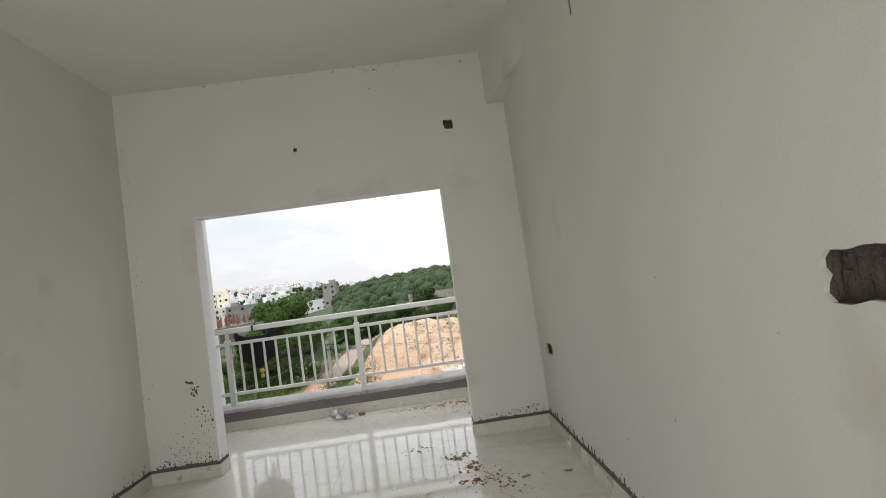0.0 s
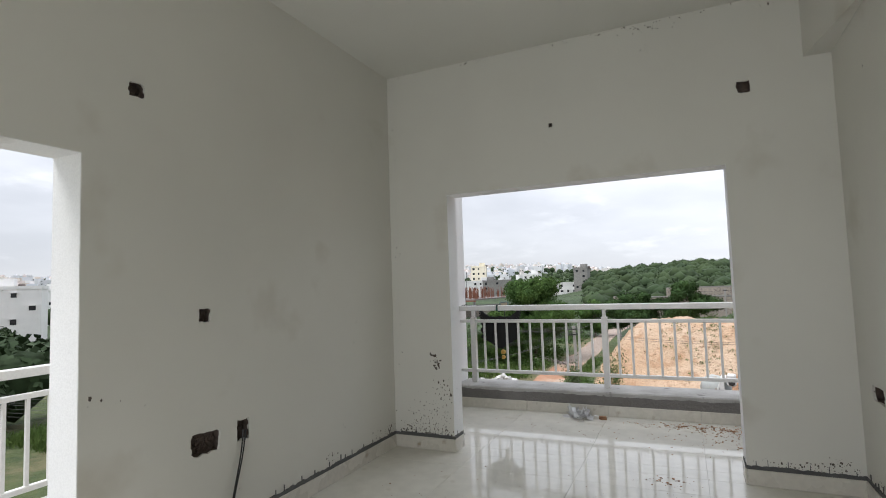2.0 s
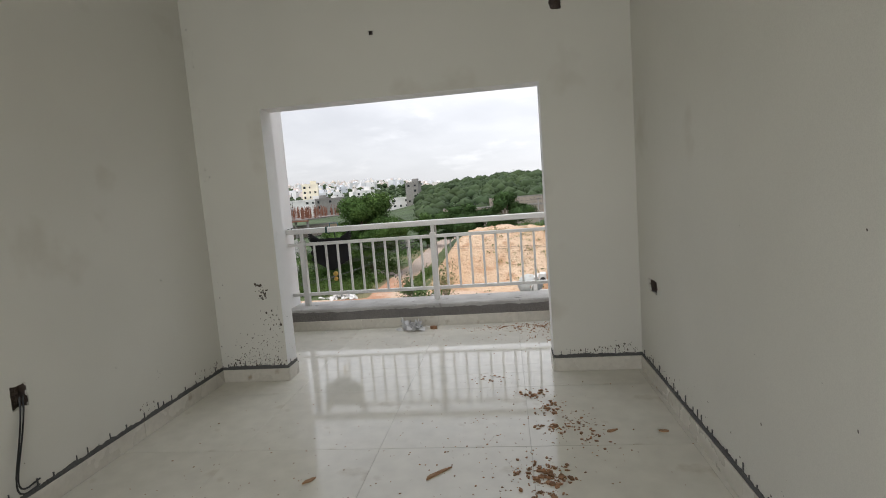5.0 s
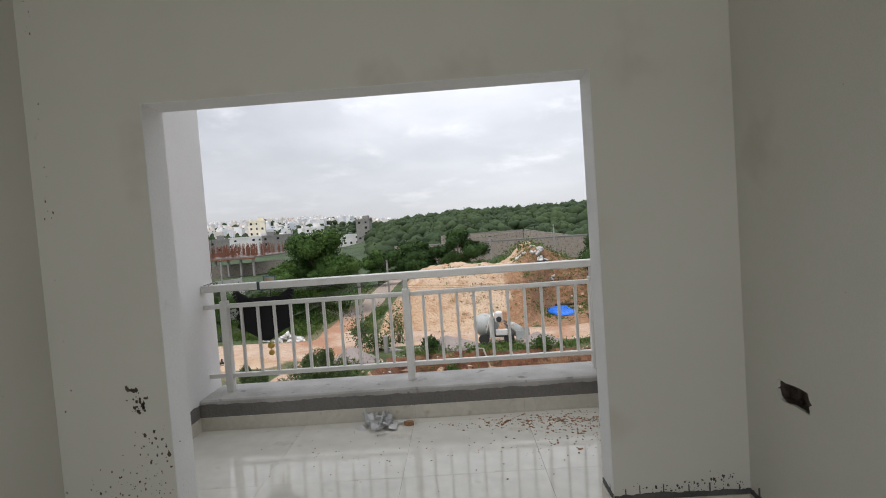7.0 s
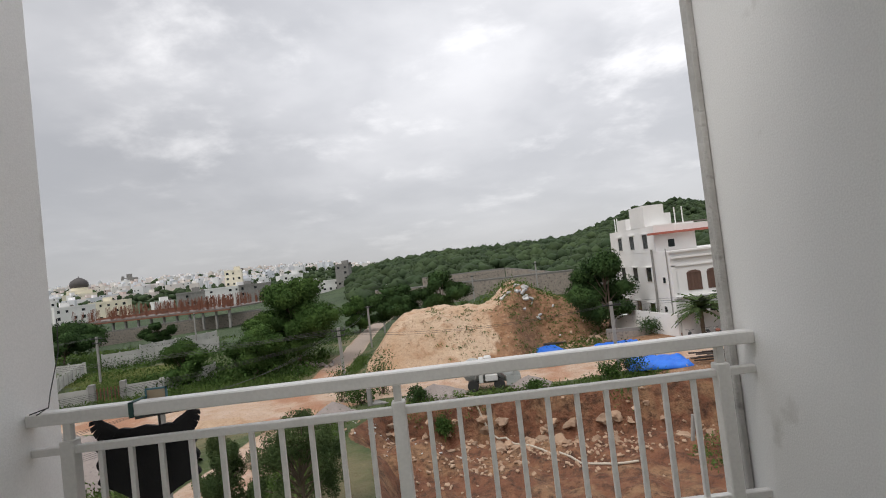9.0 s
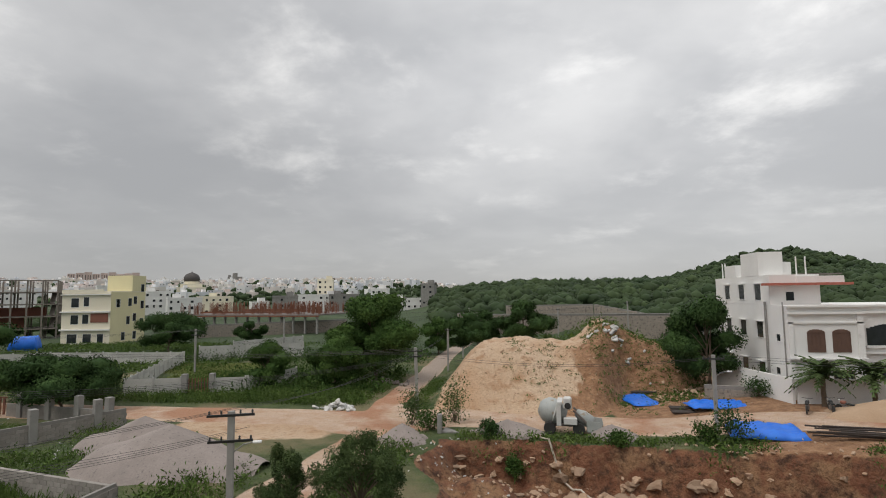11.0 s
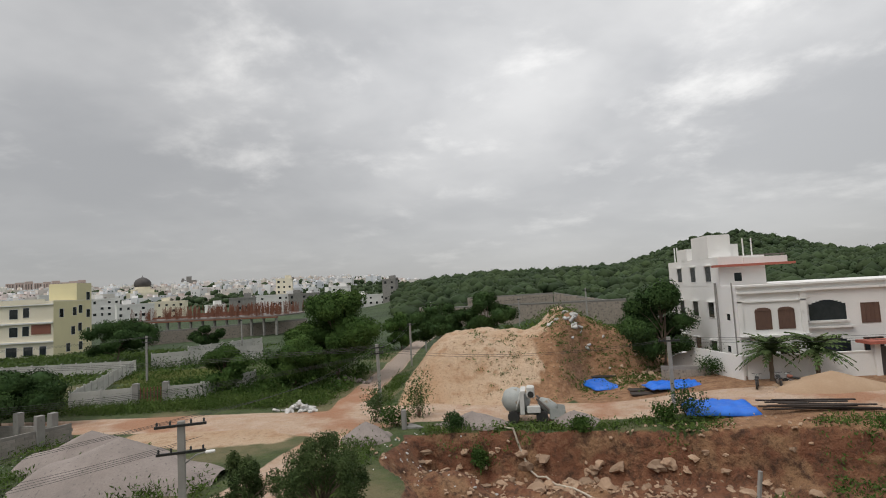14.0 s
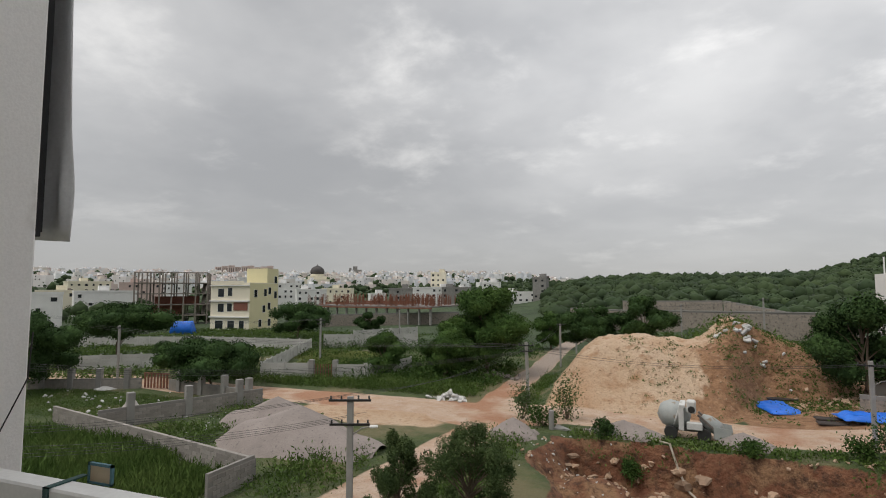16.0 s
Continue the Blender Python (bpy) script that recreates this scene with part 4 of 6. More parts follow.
# white two-storey house with a set-back top floor
HZ = -7.75
hs = thing("white_house", (24.8, 50.6, HZ), "white two-storey house with flat roofs and red roof edge", "house")
part("wall", Build().box(0, 0, -1.5, 5.9, 16.5, 8.1).box(5.9, 1.0, -1.5, 24, 12, 8.1), M_HWHITE, hs)
part("upper_wall", Build().box(-0.02, 3.0, 8.1, 4.3, 16.5, 10.9), M_HWHITE, hs)
part("stair_tower", Build().box(-0.04, 5.0, 10.9, 2.2, 9.0, 13.2).box(2.2, 5.2, 10.9, 3.0, 8.8, 12.2), M_HWHITE, hs)
part("water_tank", Build().box(-0.03, 10.5, 10.9, 1.6, 13.5, 12.2), M_HWHITE, hs)
part("roof_edge", Build().slab([(-0.7, 2.0), (6.6, 2.0), (6.6, 3.0), (-0.7, 3.0)], 9.9, 10.12), M_REDTILE, hs, "red tiled roof edge")
part("roof_parapet", Build().box(2.3, 2.8, 10.12, 6.3, 3.1, 10.75), M_HWHITE, hs)
part("cornice", Build().box(-0.12, -0.25, 7.35, 6.0, 0.0, 7.55).box(5.9, 0.75, 7.35, 24, 1.0, 7.55).box(-0.1, -0.12, 6.55, 6.0, 0.0, 6.68), M_HWHITE, hs)
part("ledge", Build().box(-0.1, -0.3, 3.45, 6.0, 0.0, 3.62).box(5.9, 0.7, 3.9, 10.4, 1.0, 4.05), M_HWHITE, hs)
part("pilaster", Build().box(5.4, -0.12, -0.5, 5.9, 0.0, 7.35), M_HWHITE, hs)
part("pilaster", Build().box(-0.05, -0.12, -0.5, 0.35, 0.0, 7.35), M_HWHITE, hs)
part("parapet_line", Build().box(-0.15, -0.3, 7.95, 6.05, 0.15, 8.12).box(5.9, 0.72, 7.95, 24, 1.15, 8.12), M_HWHITE, hs)
for wx in (2.15, 4.15):
    window(hs, wx, 0.0, 4.95, 1.3, 1.6, "y-", M_BROWN, False, 4)
    arch = Build()
    for i in range(8):
        a0, a1 = math.pi * i / 8, math.pi * (i + 1) / 8
        arch.box(wx + 0.7 * math.cos(a1), -0.06, 5.76, wx + 0.7 * math.cos(a0), 0.0, 5.76 + 0.3 * (math.sin(a0) + math.sin(a1)) / 2)
    part("window_arch", arch, M_BROWN, hs, "brown arched window head")
    window(hs, wx, 0.0, 1.6, 1.5, 1.8, "y-", M_GLASS_AND_SHADE, False, 3)
window(hs, 1.7, 3.0, 8.9, 0.7, 0.8, "y-", None, False)
for wy in (5.4, 9.2, 13.0):
    for wz in (9.3, 5.7, 1.9):
        window(hs, -0.02 if wz > 8 else 0.0, wy, wz, 1.3, 1.5, "x-", None, True)
for wy, wz in ((1.8, 5.2), (2.2, 2.2)):
    window(hs, 0.0, wy, wz, 0.7, 0.6, "x-", None, False)
# flat dark plates paint the shade inside the balcony, porch and their arches
part("balcony_opening", Build().box(6.7, 0.95, 4.6, 9.9, 0.998, 6.0), M_GLASS_AND_SHADE, hs, "dark plate for the shaded depth of an open balcony")
part("balcony_ledge", Build().box(6.5, 0.7, 4.4, 10.1, 1.0, 4.58), M_HWHITE, hs)
for i in range(10):
    part("arch_segment", Build().box(6.7 + 0.32 * i, 0.95, 6.0, 7.02 + 0.32 * i, 0.998, 6.0 + 0.42 * math.sin(math.pi * (i + 0.5) / 10)), M_GLASS_AND_SHADE, hs)
    part("arch_segment", Build().box(6.8 + 0.32 * i, 0.95, 2.6, 7.12 + 0.32 * i, 0.998, 2.6 + 0.5 * math.sin(math.pi * (i + 0.5) / 10)), M_GLASS_AND_SHADE, hs)
part("porch_opening", Build().box(6.8, 0.95, 0.0, 10.0, 0.998, 2.6), M_GLASS_AND_SHADE, hs, "dark plate for the shaded depth of the porch")
for wx in (12.0, 15.0, 18.0):
    window(hs, wx, 1.0, 5.1, 1.5, 1.7, "y-", M_BROWN, False, 4)
    window(hs, wx, 1.0, 2.0, 1.6, 1.7, "y-", None, False, 3)
for py_ in (0.6, 3.8, 4.1):
    part("drain_pipe", Build().tube((-0.09, py_, 0), (-0.09, py_, 8.4), 0.06, seg=6), M_POLE, hs)
for vx, vy in ((0.3, 15), (0.3, 14.2), (2.6, 3.4), (3.4, 3.4)):
    part("vent_pipe", Build().tube((vx, vy, 10.8), (vx, vy, 12.6), 0.07, seg=6), M_HWHITE, hs)
part("solar_rack", Build().box(3.0, 3.6, 10.9, 6.6, 5.2, 11.0).box(3.2, 3.7, 9.9, 3.3, 3.8, 10.9).box(6.3, 3.7, 9.9, 6.4, 3.8, 10.9), M_DARKCONC, hs)

# compound wall, gate and canopy of the white house
cw = thing("compound_wall", (0, 0, 0), "white plastered compound wall of the house", "wall", kind="structure")
part("panel", Build().box(24.4, 48.9, HZ - 1, 35.0, 49.1, HZ + 2.0).box(24.3, 48.85, HZ + 2.0, 35.1, 49.15, HZ + 2.1), M_HWHITE, cw)
part("panel", Build().box(0, 0, -1.5, 12.0, 0.2, 2.1).turned(pose(24.2, 48.9, HZ, 0, 0, 101)), M_HWHITE, cw, "side wall of the compound")
gt = thing("house_gate", (35.3, 48.9, HZ), "dark metal double gate of the white house", "gate")
for k in range(2):
    part("leaf", Build().box(k * 2.1, -0.05, 0, k * 2.1 + 2.05, 0.05, 2.4), M_GATE, gt)
part("canopy", Build().box(-1.2, -0.8, 2.7, 4.6, 1.0, 2.95), M_REDTILE, gt, "red tiled gate canopy")
part("gate_post", Build().box(-0.5, -0.25, 0, -0.05, 0.25, 2.7), M_HWHITE, gt)
part("gate_post", Build().box(4.2, -0.25, 0, 4.6, 0.25, 2.7), M_HWHITE, gt)


def palm(x, y, h, seed):
    rnd = random.Random(seed)
    p = thing("palm_tree", (x, y, land_at(x, y) - 0.05), "short date palm with arching feathery fronds", "palm", "palms at the house")
    part("trunk", Build().lathe([(0.2, 0), (0.17, h * 0.3), (0.2, h * 0.32), (0.16, h * 0.6), (0.19, h * 0.62), (0.17, h)], 9), M_BARK, p)
    for i in range(48):
        a, up = 2 * math.pi * i / 48 * 5 + rnd.uniform(-0.1, 0.1), rnd.uniform(-0.25, 1.35)
        L = rnd.uniform(2.1, 2.8)
        b = Build()
        prev = Vector((0, 0, h))
        for k in range(1, 9):
            s = k / 8
            q = Vector((math.cos(a) * L * s * math.cos(up * (1 - 0.5 * s)), math.sin(a) * L * s * math.cos(up * (1 - 0.5 * s)), h + L * (math.sin(up) * s - 0.45 * s * s)))
            side = Vector((-math.sin(a), math.cos(a), 0))
            w = 0.42 * math.sin(math.pi * min(1, 0.15 + s * 0.85))
            for sg in (-1, 1):
                b.quad(prev, q, q + side * sg * w + Vector((0, 0, -0.12)), q.lerp(prev, 0.6) + side * sg * w * 0.7 + Vector((0, 0, -0.09)))
            prev = q
        part("frond", b, M_LEAF_OLIVE, p)


palm(25.9, 48.0, 2.6, 1)
palm(29.4, 47.6, 2.7, 2)

# pale yellow three-storey house
yb_ = thing("yellow_house", (-96.3, 115.5, -9.6), "pale yellow three-storey house with roof stair block", "house", rz=5)
yb_.scale = (0.95, 0.95, 1.14)
part("wall", Build().box(-13, 0, 0, 0, 14, 11.6), M_CREAM, yb_)
part("wall", Build().box(-0.05, 0.02, 0, 0.05, 14, 11.4), M_LEMON, yb_, "lemon yellow side wall")
part("stair_block", Build().box(-7.0, 8.2, 11.6, 0.06, 14, 15.2), M_LEMON, yb_)
part("parapet", Build().box(-13.1, -0.1, 11.2, -2, 0.1, 12.0), M_CREAM, yb_)
part("floor_band", Build().box(-13.2, -0.5, 3.3, 0, 0, 3.6).box(-13.2, -0.5, 7.1, 0, 0, 7.4).box(-13.2, -0.4, 10.8, 0, 0, 11.0), M_HWHITE, yb_)
part("panel", Build().box(-5.2, -0.12, 5.0, -0.6, -0.02, 6.9), M_SHUTTER, yb_, "red-brown cladding panel")
for wx, wz, w in ((-9.5, 9.2, 2.0), (-6.5, 9.4, 1.4), (-9.5, 5.6, 2.0), (-6.6, 5.7, 1.6), (-10, 1.6, 2.6), (-6, 1.6, 2.2), (-2.5, 1.6, 1.6)):
    window(yb_, wx, 0.0, wz, w, 1.9, "y-", None, False)
for wy, wz in ((2.6, 9.0), (7.4, 9.2), (9.6, 9.6), (2.8, 9.0), (6.8, 5.2), (9.4, 5.8), (12.6, 12.4), (12.6, 8.6), (12.6, 4.6), (5.0, 1.8), (9.6, 1.8)):
    window(yb_, 0.05, wy, wz, 1.4, 1.7, "x+", None, False)

# concrete frame under construction
sf = thing("unfinished_building", (-128.0, 133.0, -9.4), "unfinished dark concrete building frame of four storeys", "building", rz=40)
for k in range(5):
    part("slab", Build().box(-21, 0, 3.4 * k + 2.9, 0, 12, 3.4 * k + 3.2) if k < 4 else Build().box(-21, 0, 16.4, 0, 0.4, 16.7), M_FRAME, sf)
for i in range(7):
    for j in range(3):
        part("column", Build().box(-21 + 3.45 * i, 5.75 * j, 0, -20.6 + 3.45 * i, 5.75 * j + 0.45, 16.6), M_FRAME, sf)
for k in range(3):
    part("stair_flight", Build().box(-0.6, 0, 0, 0.6, 6.5, 0.25).turned(pose(-1.5, 3, 3.2 + 3.4 * k, 28, 0, 0)), M_FRAME, sf)
part("infill_wall", Build().box(-20, 5.6, 3.2, -8, 5.9, 6.3).box(-16, 5.6, 6.6, -3, 5.9, 9.0), M_SHUTTER, sf, "partly built brick infill")

# long construction slab with rusty column bars
cs = thing("construction_slab", (-82.0, 150.0, -6.0), "low concrete slab with rusty reinforcement columns under construction", "building", rz=-7)
part("slab", Build().box(-26, 0, 2.2, 26, 30, 2.55), M_DARKCONC, cs)
part("shuttering", Build().box(-26.2, -0.5, 1.85, 26.2, 0.2, 2.2), M_RUST, cs)
part("beam_row", Build().box(-26, 14, 2.54, 8, 14.5, 3.1).box(-20, 28, 2.54, 4, 28.5, 3.5), M_RUST, cs)
for i in range(14):
    part("prop_column", Build().box(-25.5 + 3.9 * i, 0.2, -3, -25.0 + 3.9 * i, 0.8, 2.2), M_CONC, cs)
rb = random.Random(9)
for i in range(150):
    bx_, by_ = rb.uniform(-25.5, 25.5), rb.choice((1.5, 8, 15, 22, 28))
    b = Build()
    for dx, dy in ((0, 0), (0.4, 0), (0, 0.4), (0.4, 0.4), (0.2, 0.2)):
        b.box(bx_ + dx, by_ + dy, 2.54, bx_ + dx + 0.08, by_ + dy + 0.08, 2.7 + rb.uniform(1.6, 3.8))
    part("column_bars", b, M_RUST, cs)

# rubble stone walls: coursed stones on a mortar core


def stone_wall(name, x0, y0, x1, y1, zb, zt0, zt1, stone_w, stone_h, seed, label, material, cap=None):
    rnd = random.Random(seed)
    L, a = math.hypot(x1 - x0, y1 - y0), math.degrees(math.atan2(y1 - y0, x1 - x0))
    w = thing(name, (x0, y0, zb), label, "wall", rz=a, kind="structure")
    core = Build()
    core.quad((0, 0, 0), (L, 0, 0), (L, 0, zt1 - zb), (0, 0, zt0 - zb)).quad((0, 0.4, 0), (L, 0.4, 0), (L, 0.4, zt1 - zb), (0, 0.4, zt0 - zb))
    core.quad((0, 0, zt0 - zb), (L, 0, zt1 - zb), (L, 0.4, zt1 - zb), (0, 0.4, zt0 - zb)).quad((0, 0, 0), (0, 0.4, 0), (0, 0.4, zt0 - zb), (0, 0, zt0 - zb)).quad((L, 0, 0), (L, 0.4, 0), (L, 0.4, zt1 - zb), (L, 0, zt1 - zb))
    part("core", core, M_MORTAR, w)
    st = Build()
    z = 0.0
    while z < max(zt0, zt1) - zb - stone_h * 0.5:
        u = rnd.uniform(-stone_w, 0)
        while u < L:
            e = u + stone_w * rnd.uniform(0.6, 1.4)
            top = zt0 + (zt1 - zt0) * max(0, min(1, u / L)) - zb
            if z + stone_h < top:
                d = rnd.uniform(0.02, 0.07)
                st.box(max(u, 0) + 0.02, -d, z + 0.015, min(e, L) - 0.02, 0.0, z + stone_h - 0.015)
            u = e
        z += stone_h
    tagged(part("stones", st, material, w), "", "", "", "stuff")
    if cap:
        part("coping", Build().quad((0, -0.1, zt0 - zb), (L, -0.1, zt1 - zb), (L, -0.1, zt1 - zb + 0.18), (0, -0.1, zt0 - zb + 0.18)).quad((0, -0.1, zt0 - zb + 0.18), (L, -0.1, zt1 - zb + 0.18), (L, 0.5, zt1 - zb + 0.18), (0, 0.5, zt0 - zb + 0.18)), cap, w)
    return w


stone_wall("stone_wall_back", -10.0, 121, 31.5, 112, -9.0, -2.9, -2.7, 0.9, 0.5, 1, "long rubble stone wall behind the earth mound", M_STONE, M_CONC)
stone_wall("stone_wall_upper", -2.0, 140, 20, 138, -8.0, -1.2, -1.0, 1.0, 0.6, 2, "brown stone compound wall on higher ground", M_STONE)
stone_wall("stone_wall_slope", 20.2, 138, 32, 128, -8.0, -1.0, -3.4, 1.0, 0.6, 3, "sloping brown stone wall", M_STONE)
stone_wall("stone_wall_low", -16.0, 150, 0.0, 146, -8.5, -3.4, -3.2, 1.0, 0.6, 4, "low brown stone wall at the woodland edge", M_STONE)
stone_wall("stone_wall_left", -88, 131, -52, 160, -9.4, -5.6, -5.4, 0.9, 0.5, 5, "rubble stone wall below the construction slab", M_STONE)
stone_wall("side_return", 31.6, 112, 33.0, 96, -9.0, -3.5, -5.5, 0.9, 0.5, 6, "stone wall end stepping down", M_STONE)

# precast grey compound walls: posts and planks


def plank_wall(x0, y0, x1, y1, h, label, seed):
    L, a = math.hypot(x1 - x0, y1 - y0), math.degrees(math.atan2(y1 - y0, x1 - x0))
    w = thing("plank_wall", (x0, y0, GZ - 0.1), label, "wall", rz=a, kind="structure")
    n = max(1, round(L / 2.4))
    for i in range(n + 1):
        part("post", Build().box(L * i / n - 0.09, -0.1, -0.5, L * i / n + 0.09, 0.1, h + 0.15), M_PLANK, w)
    for i in range(n):
        for k in range(4):
            part("plank", Build().box(L * i / n + 0.09, -0.03, h * k / 4 + 0.008, L * (i + 1) / n - 0.09, 0.03, h * (k + 1) / 4 - 0.008), M_PLANK, w)
    return w


M_PLANK = mat("precast_concrete", (0.54, 0.53, 0.50), (0.44, 0.43, 0.40), 0.9, 0.6, 10, 0.2, per_object=0.1)
plank_wall(-42.0, 54.4, -36.4, 56.2, 2.0, "grey precast concrete plank wall", 1)
plank_wall(-32.8, 57.0, -29.6, 58.0, 1.9, "grey precast concrete plank wall", 2)
plank_wall(-29.4, 58.2, -27.0, 66.0, 1.9, "grey precast concrete plank wall", 5)
plank_wall(-42.2, 54.6, -54.0, 82.0, 2.0, "grey precast concrete plank wall", 3)
plank_wall(-80.0, 80.5, -54.0, 82.4, 2.0, "pale grey precast concrete plank wall", 4)
plank_wall(-53.6, 86.0, -38.0, 94.0, 2.6, "pale concrete compound wall", 6)
plank_wall(-53.0, 96.0, -45.0, 110.0, 2.6, "pale concrete compound wall", 7)
plank_wall(-100.0, 72.0, -78.0, 80.0, 2.0, "grey precast concrete plank wall", 8)
plank_wall(-72.0, 50.0, -56.0, 62.0, 2.0, "grey concrete plot wall", 9)
gg = thing("field_gate", (-36.0, 56.3, GZ), "rusty metal plot gate between pillars", "gate", rz=14)
for k in range(2):
    part("pillar", Build().cbox(3.0 * k - 0.3, -0.3, -0.3, 3.0 * k + 0.3, 0.3, 2.3, 0.03), M_CONC, gg)
for k in range(7):
    part("bar", Build().box(0.4 + 0.34 * k, -0.03, 0.1, 0.5 + 0.34 * k, 0.03, 1.8), M_RUST, gg)

# brick plot walls with pillars: each brick near the camera is a piece of its own
BRICK_DATA = {}


def brick_wall(x0, y0, x1, y1, h, label, pillars=0, single=True, slope=0.0):
    L, a = math.hypot(x1 - x0, y1 - y0), math.degrees(math.atan2(y1 - y0, x1 - x0))
    w = thing("brick_wall", (x0, y0, GZ - 0.05), label, "wall", rz=a, kind="structure")
    part("core", Build().box(0, -0.09, -0.4, L, 0.09, h - 0.01), M_MORTAR, w)
    bw, bh = 0.56, 0.26
    n, rows = int(L / bw), int(h / bh)
    key = round(bw, 2)
    if key not in BRICK_DATA:
        BRICK_DATA[key] = Build().cbox(0.008, -0.115, 0.008, bw - 0.008, 0.115, bh - 0.008, 0.012).mesh("brick")
    rest = Build()
    for r_ in range(rows):
        for i in range(n):
            u = i * bw + (bw / 2 if r_ % 2 else 0)
            if u + bw > L + 0.2:
                continue
            if single:
                part("brick", BRICK_DATA[key], M_BLOCK, w, loc=(u, 0, r_ * bh))
            else:
                rest.box(u + 0.008, -0.11, r_ * bh + 0.008, u + bw - 0.008, 0.11, r_ * bh + bh - 0.008)
    if not single:
        tagged(part("bricks", rest, M_BLOCK, w), "", "", "", "stuff")
    for i in range(pillars):
        u = L * (i + 0.5) / pillars if pillars > 1 else L
        part("pillar", Build().cbox(u - 0.28, -0.28, -0.3, u + 0.28, 0.28, h + 1.1, 0.03), M_CONC, w)
    return w


brick_wall(-37.8, 30.4, -32.0, 42.4, 1.55, "grey block wall of an empty plot", 3)
brick_wall(-44.0, 31.2, -19.0, 25.9, 1.3, "low dark block wall between two plots", 0)
brick_wall(-19.0, 25.8, -19.1, 22.4, 1.5, "short block wall end with plaster stains", 0)
brick_wall(-61.0, 39.6, -50.0, 44.4, 1.2, "far block wall with pillars", 4, False)
brick_wall(-46.4, 44.9, -32.4, 42.8, 1.2, "far block wall with pillars", 4, False)
pg = thing("plot_gate", (-50.0, 44.5, GZ), "brown metal gate of the brick plot", "gate", rz=8)
for k in range(8):
    part("bar", Build().box(0.3 + 0.4 * k, -0.04, 0.1, 0.5 + 0.4 * k, 0.04, 1.7), M_RUST, pg)
part("rail", Build().box(0.2, -0.05, 1.6, 3.5, 0.05, 1.75), M_RUST, pg)

# white and cream blocks of the middle distance


def block(x, y, z, w, d, storeys, wall, rz, label, seed, roof=True, group="middle distance houses"):
    rnd = random.Random(seed)
    h = 3.2 * storeys
    b = thing("house", (x, y, z), label, "house", group, rz)
    part("wall", Build().box(-w / 2, 0, -4, w / 2, d, h), wall, b)
    part("parapet", Build().box(-w / 2 - 0.15, -0.15, h, w / 2 + 0.15, 0.1, h + 0.8).box(-w / 2 - 0.15, 0.1, h, -w / 2 + 0.1, d, h + 0.8).box(w / 2 - 0.1, 0.1, h, w / 2 + 0.15, d, h + 0.8), wall, b)
    if roof:
        u = rnd.uniform(-w / 4, w / 4)
        part("stair_block", Build().box(u - 1.8, d * 0.3, h, u + 1.8, d * 0.7, h + 2.8), wall, b)
        part("water_tank", Build().lathe([(0.7, h), (0.75, h + 1.3), (0.3, h + 1.5)], 10).turned(pose(u + 3.0, d * 0.5, 0)), M_DARKCONC, b)
    n = max(2, int(w / 3.2))
    for s in range(storeys):
        for i in range(n):
            if rnd.random() < 0.6:
                ww, wh = rnd.uniform(0.9, 1.5), rnd.uniform(1.0, 1.5)
                u, zz = -w / 2 + w * (i + 0.5) / n, 3.2 * s + 1.8
                win = part("window", Build().box(u - ww / 2, -0.04, zz - wh / 2, u + ww / 2, 0.02, zz + wh / 2), M_GLASS_AND_SHADE, b)
                part("sunshade", Build().box(u - ww / 2 - 0.2, -0.5, zz + wh / 2, u + ww / 2 + 0.2, 0.0, zz + wh / 2 + 0.12), wall, win)
    return b


def spot(az, r):
    x, y = r * math.sin(radians(az)), r * math.cos(radians(az))
    return x, y, land_at(x, y)


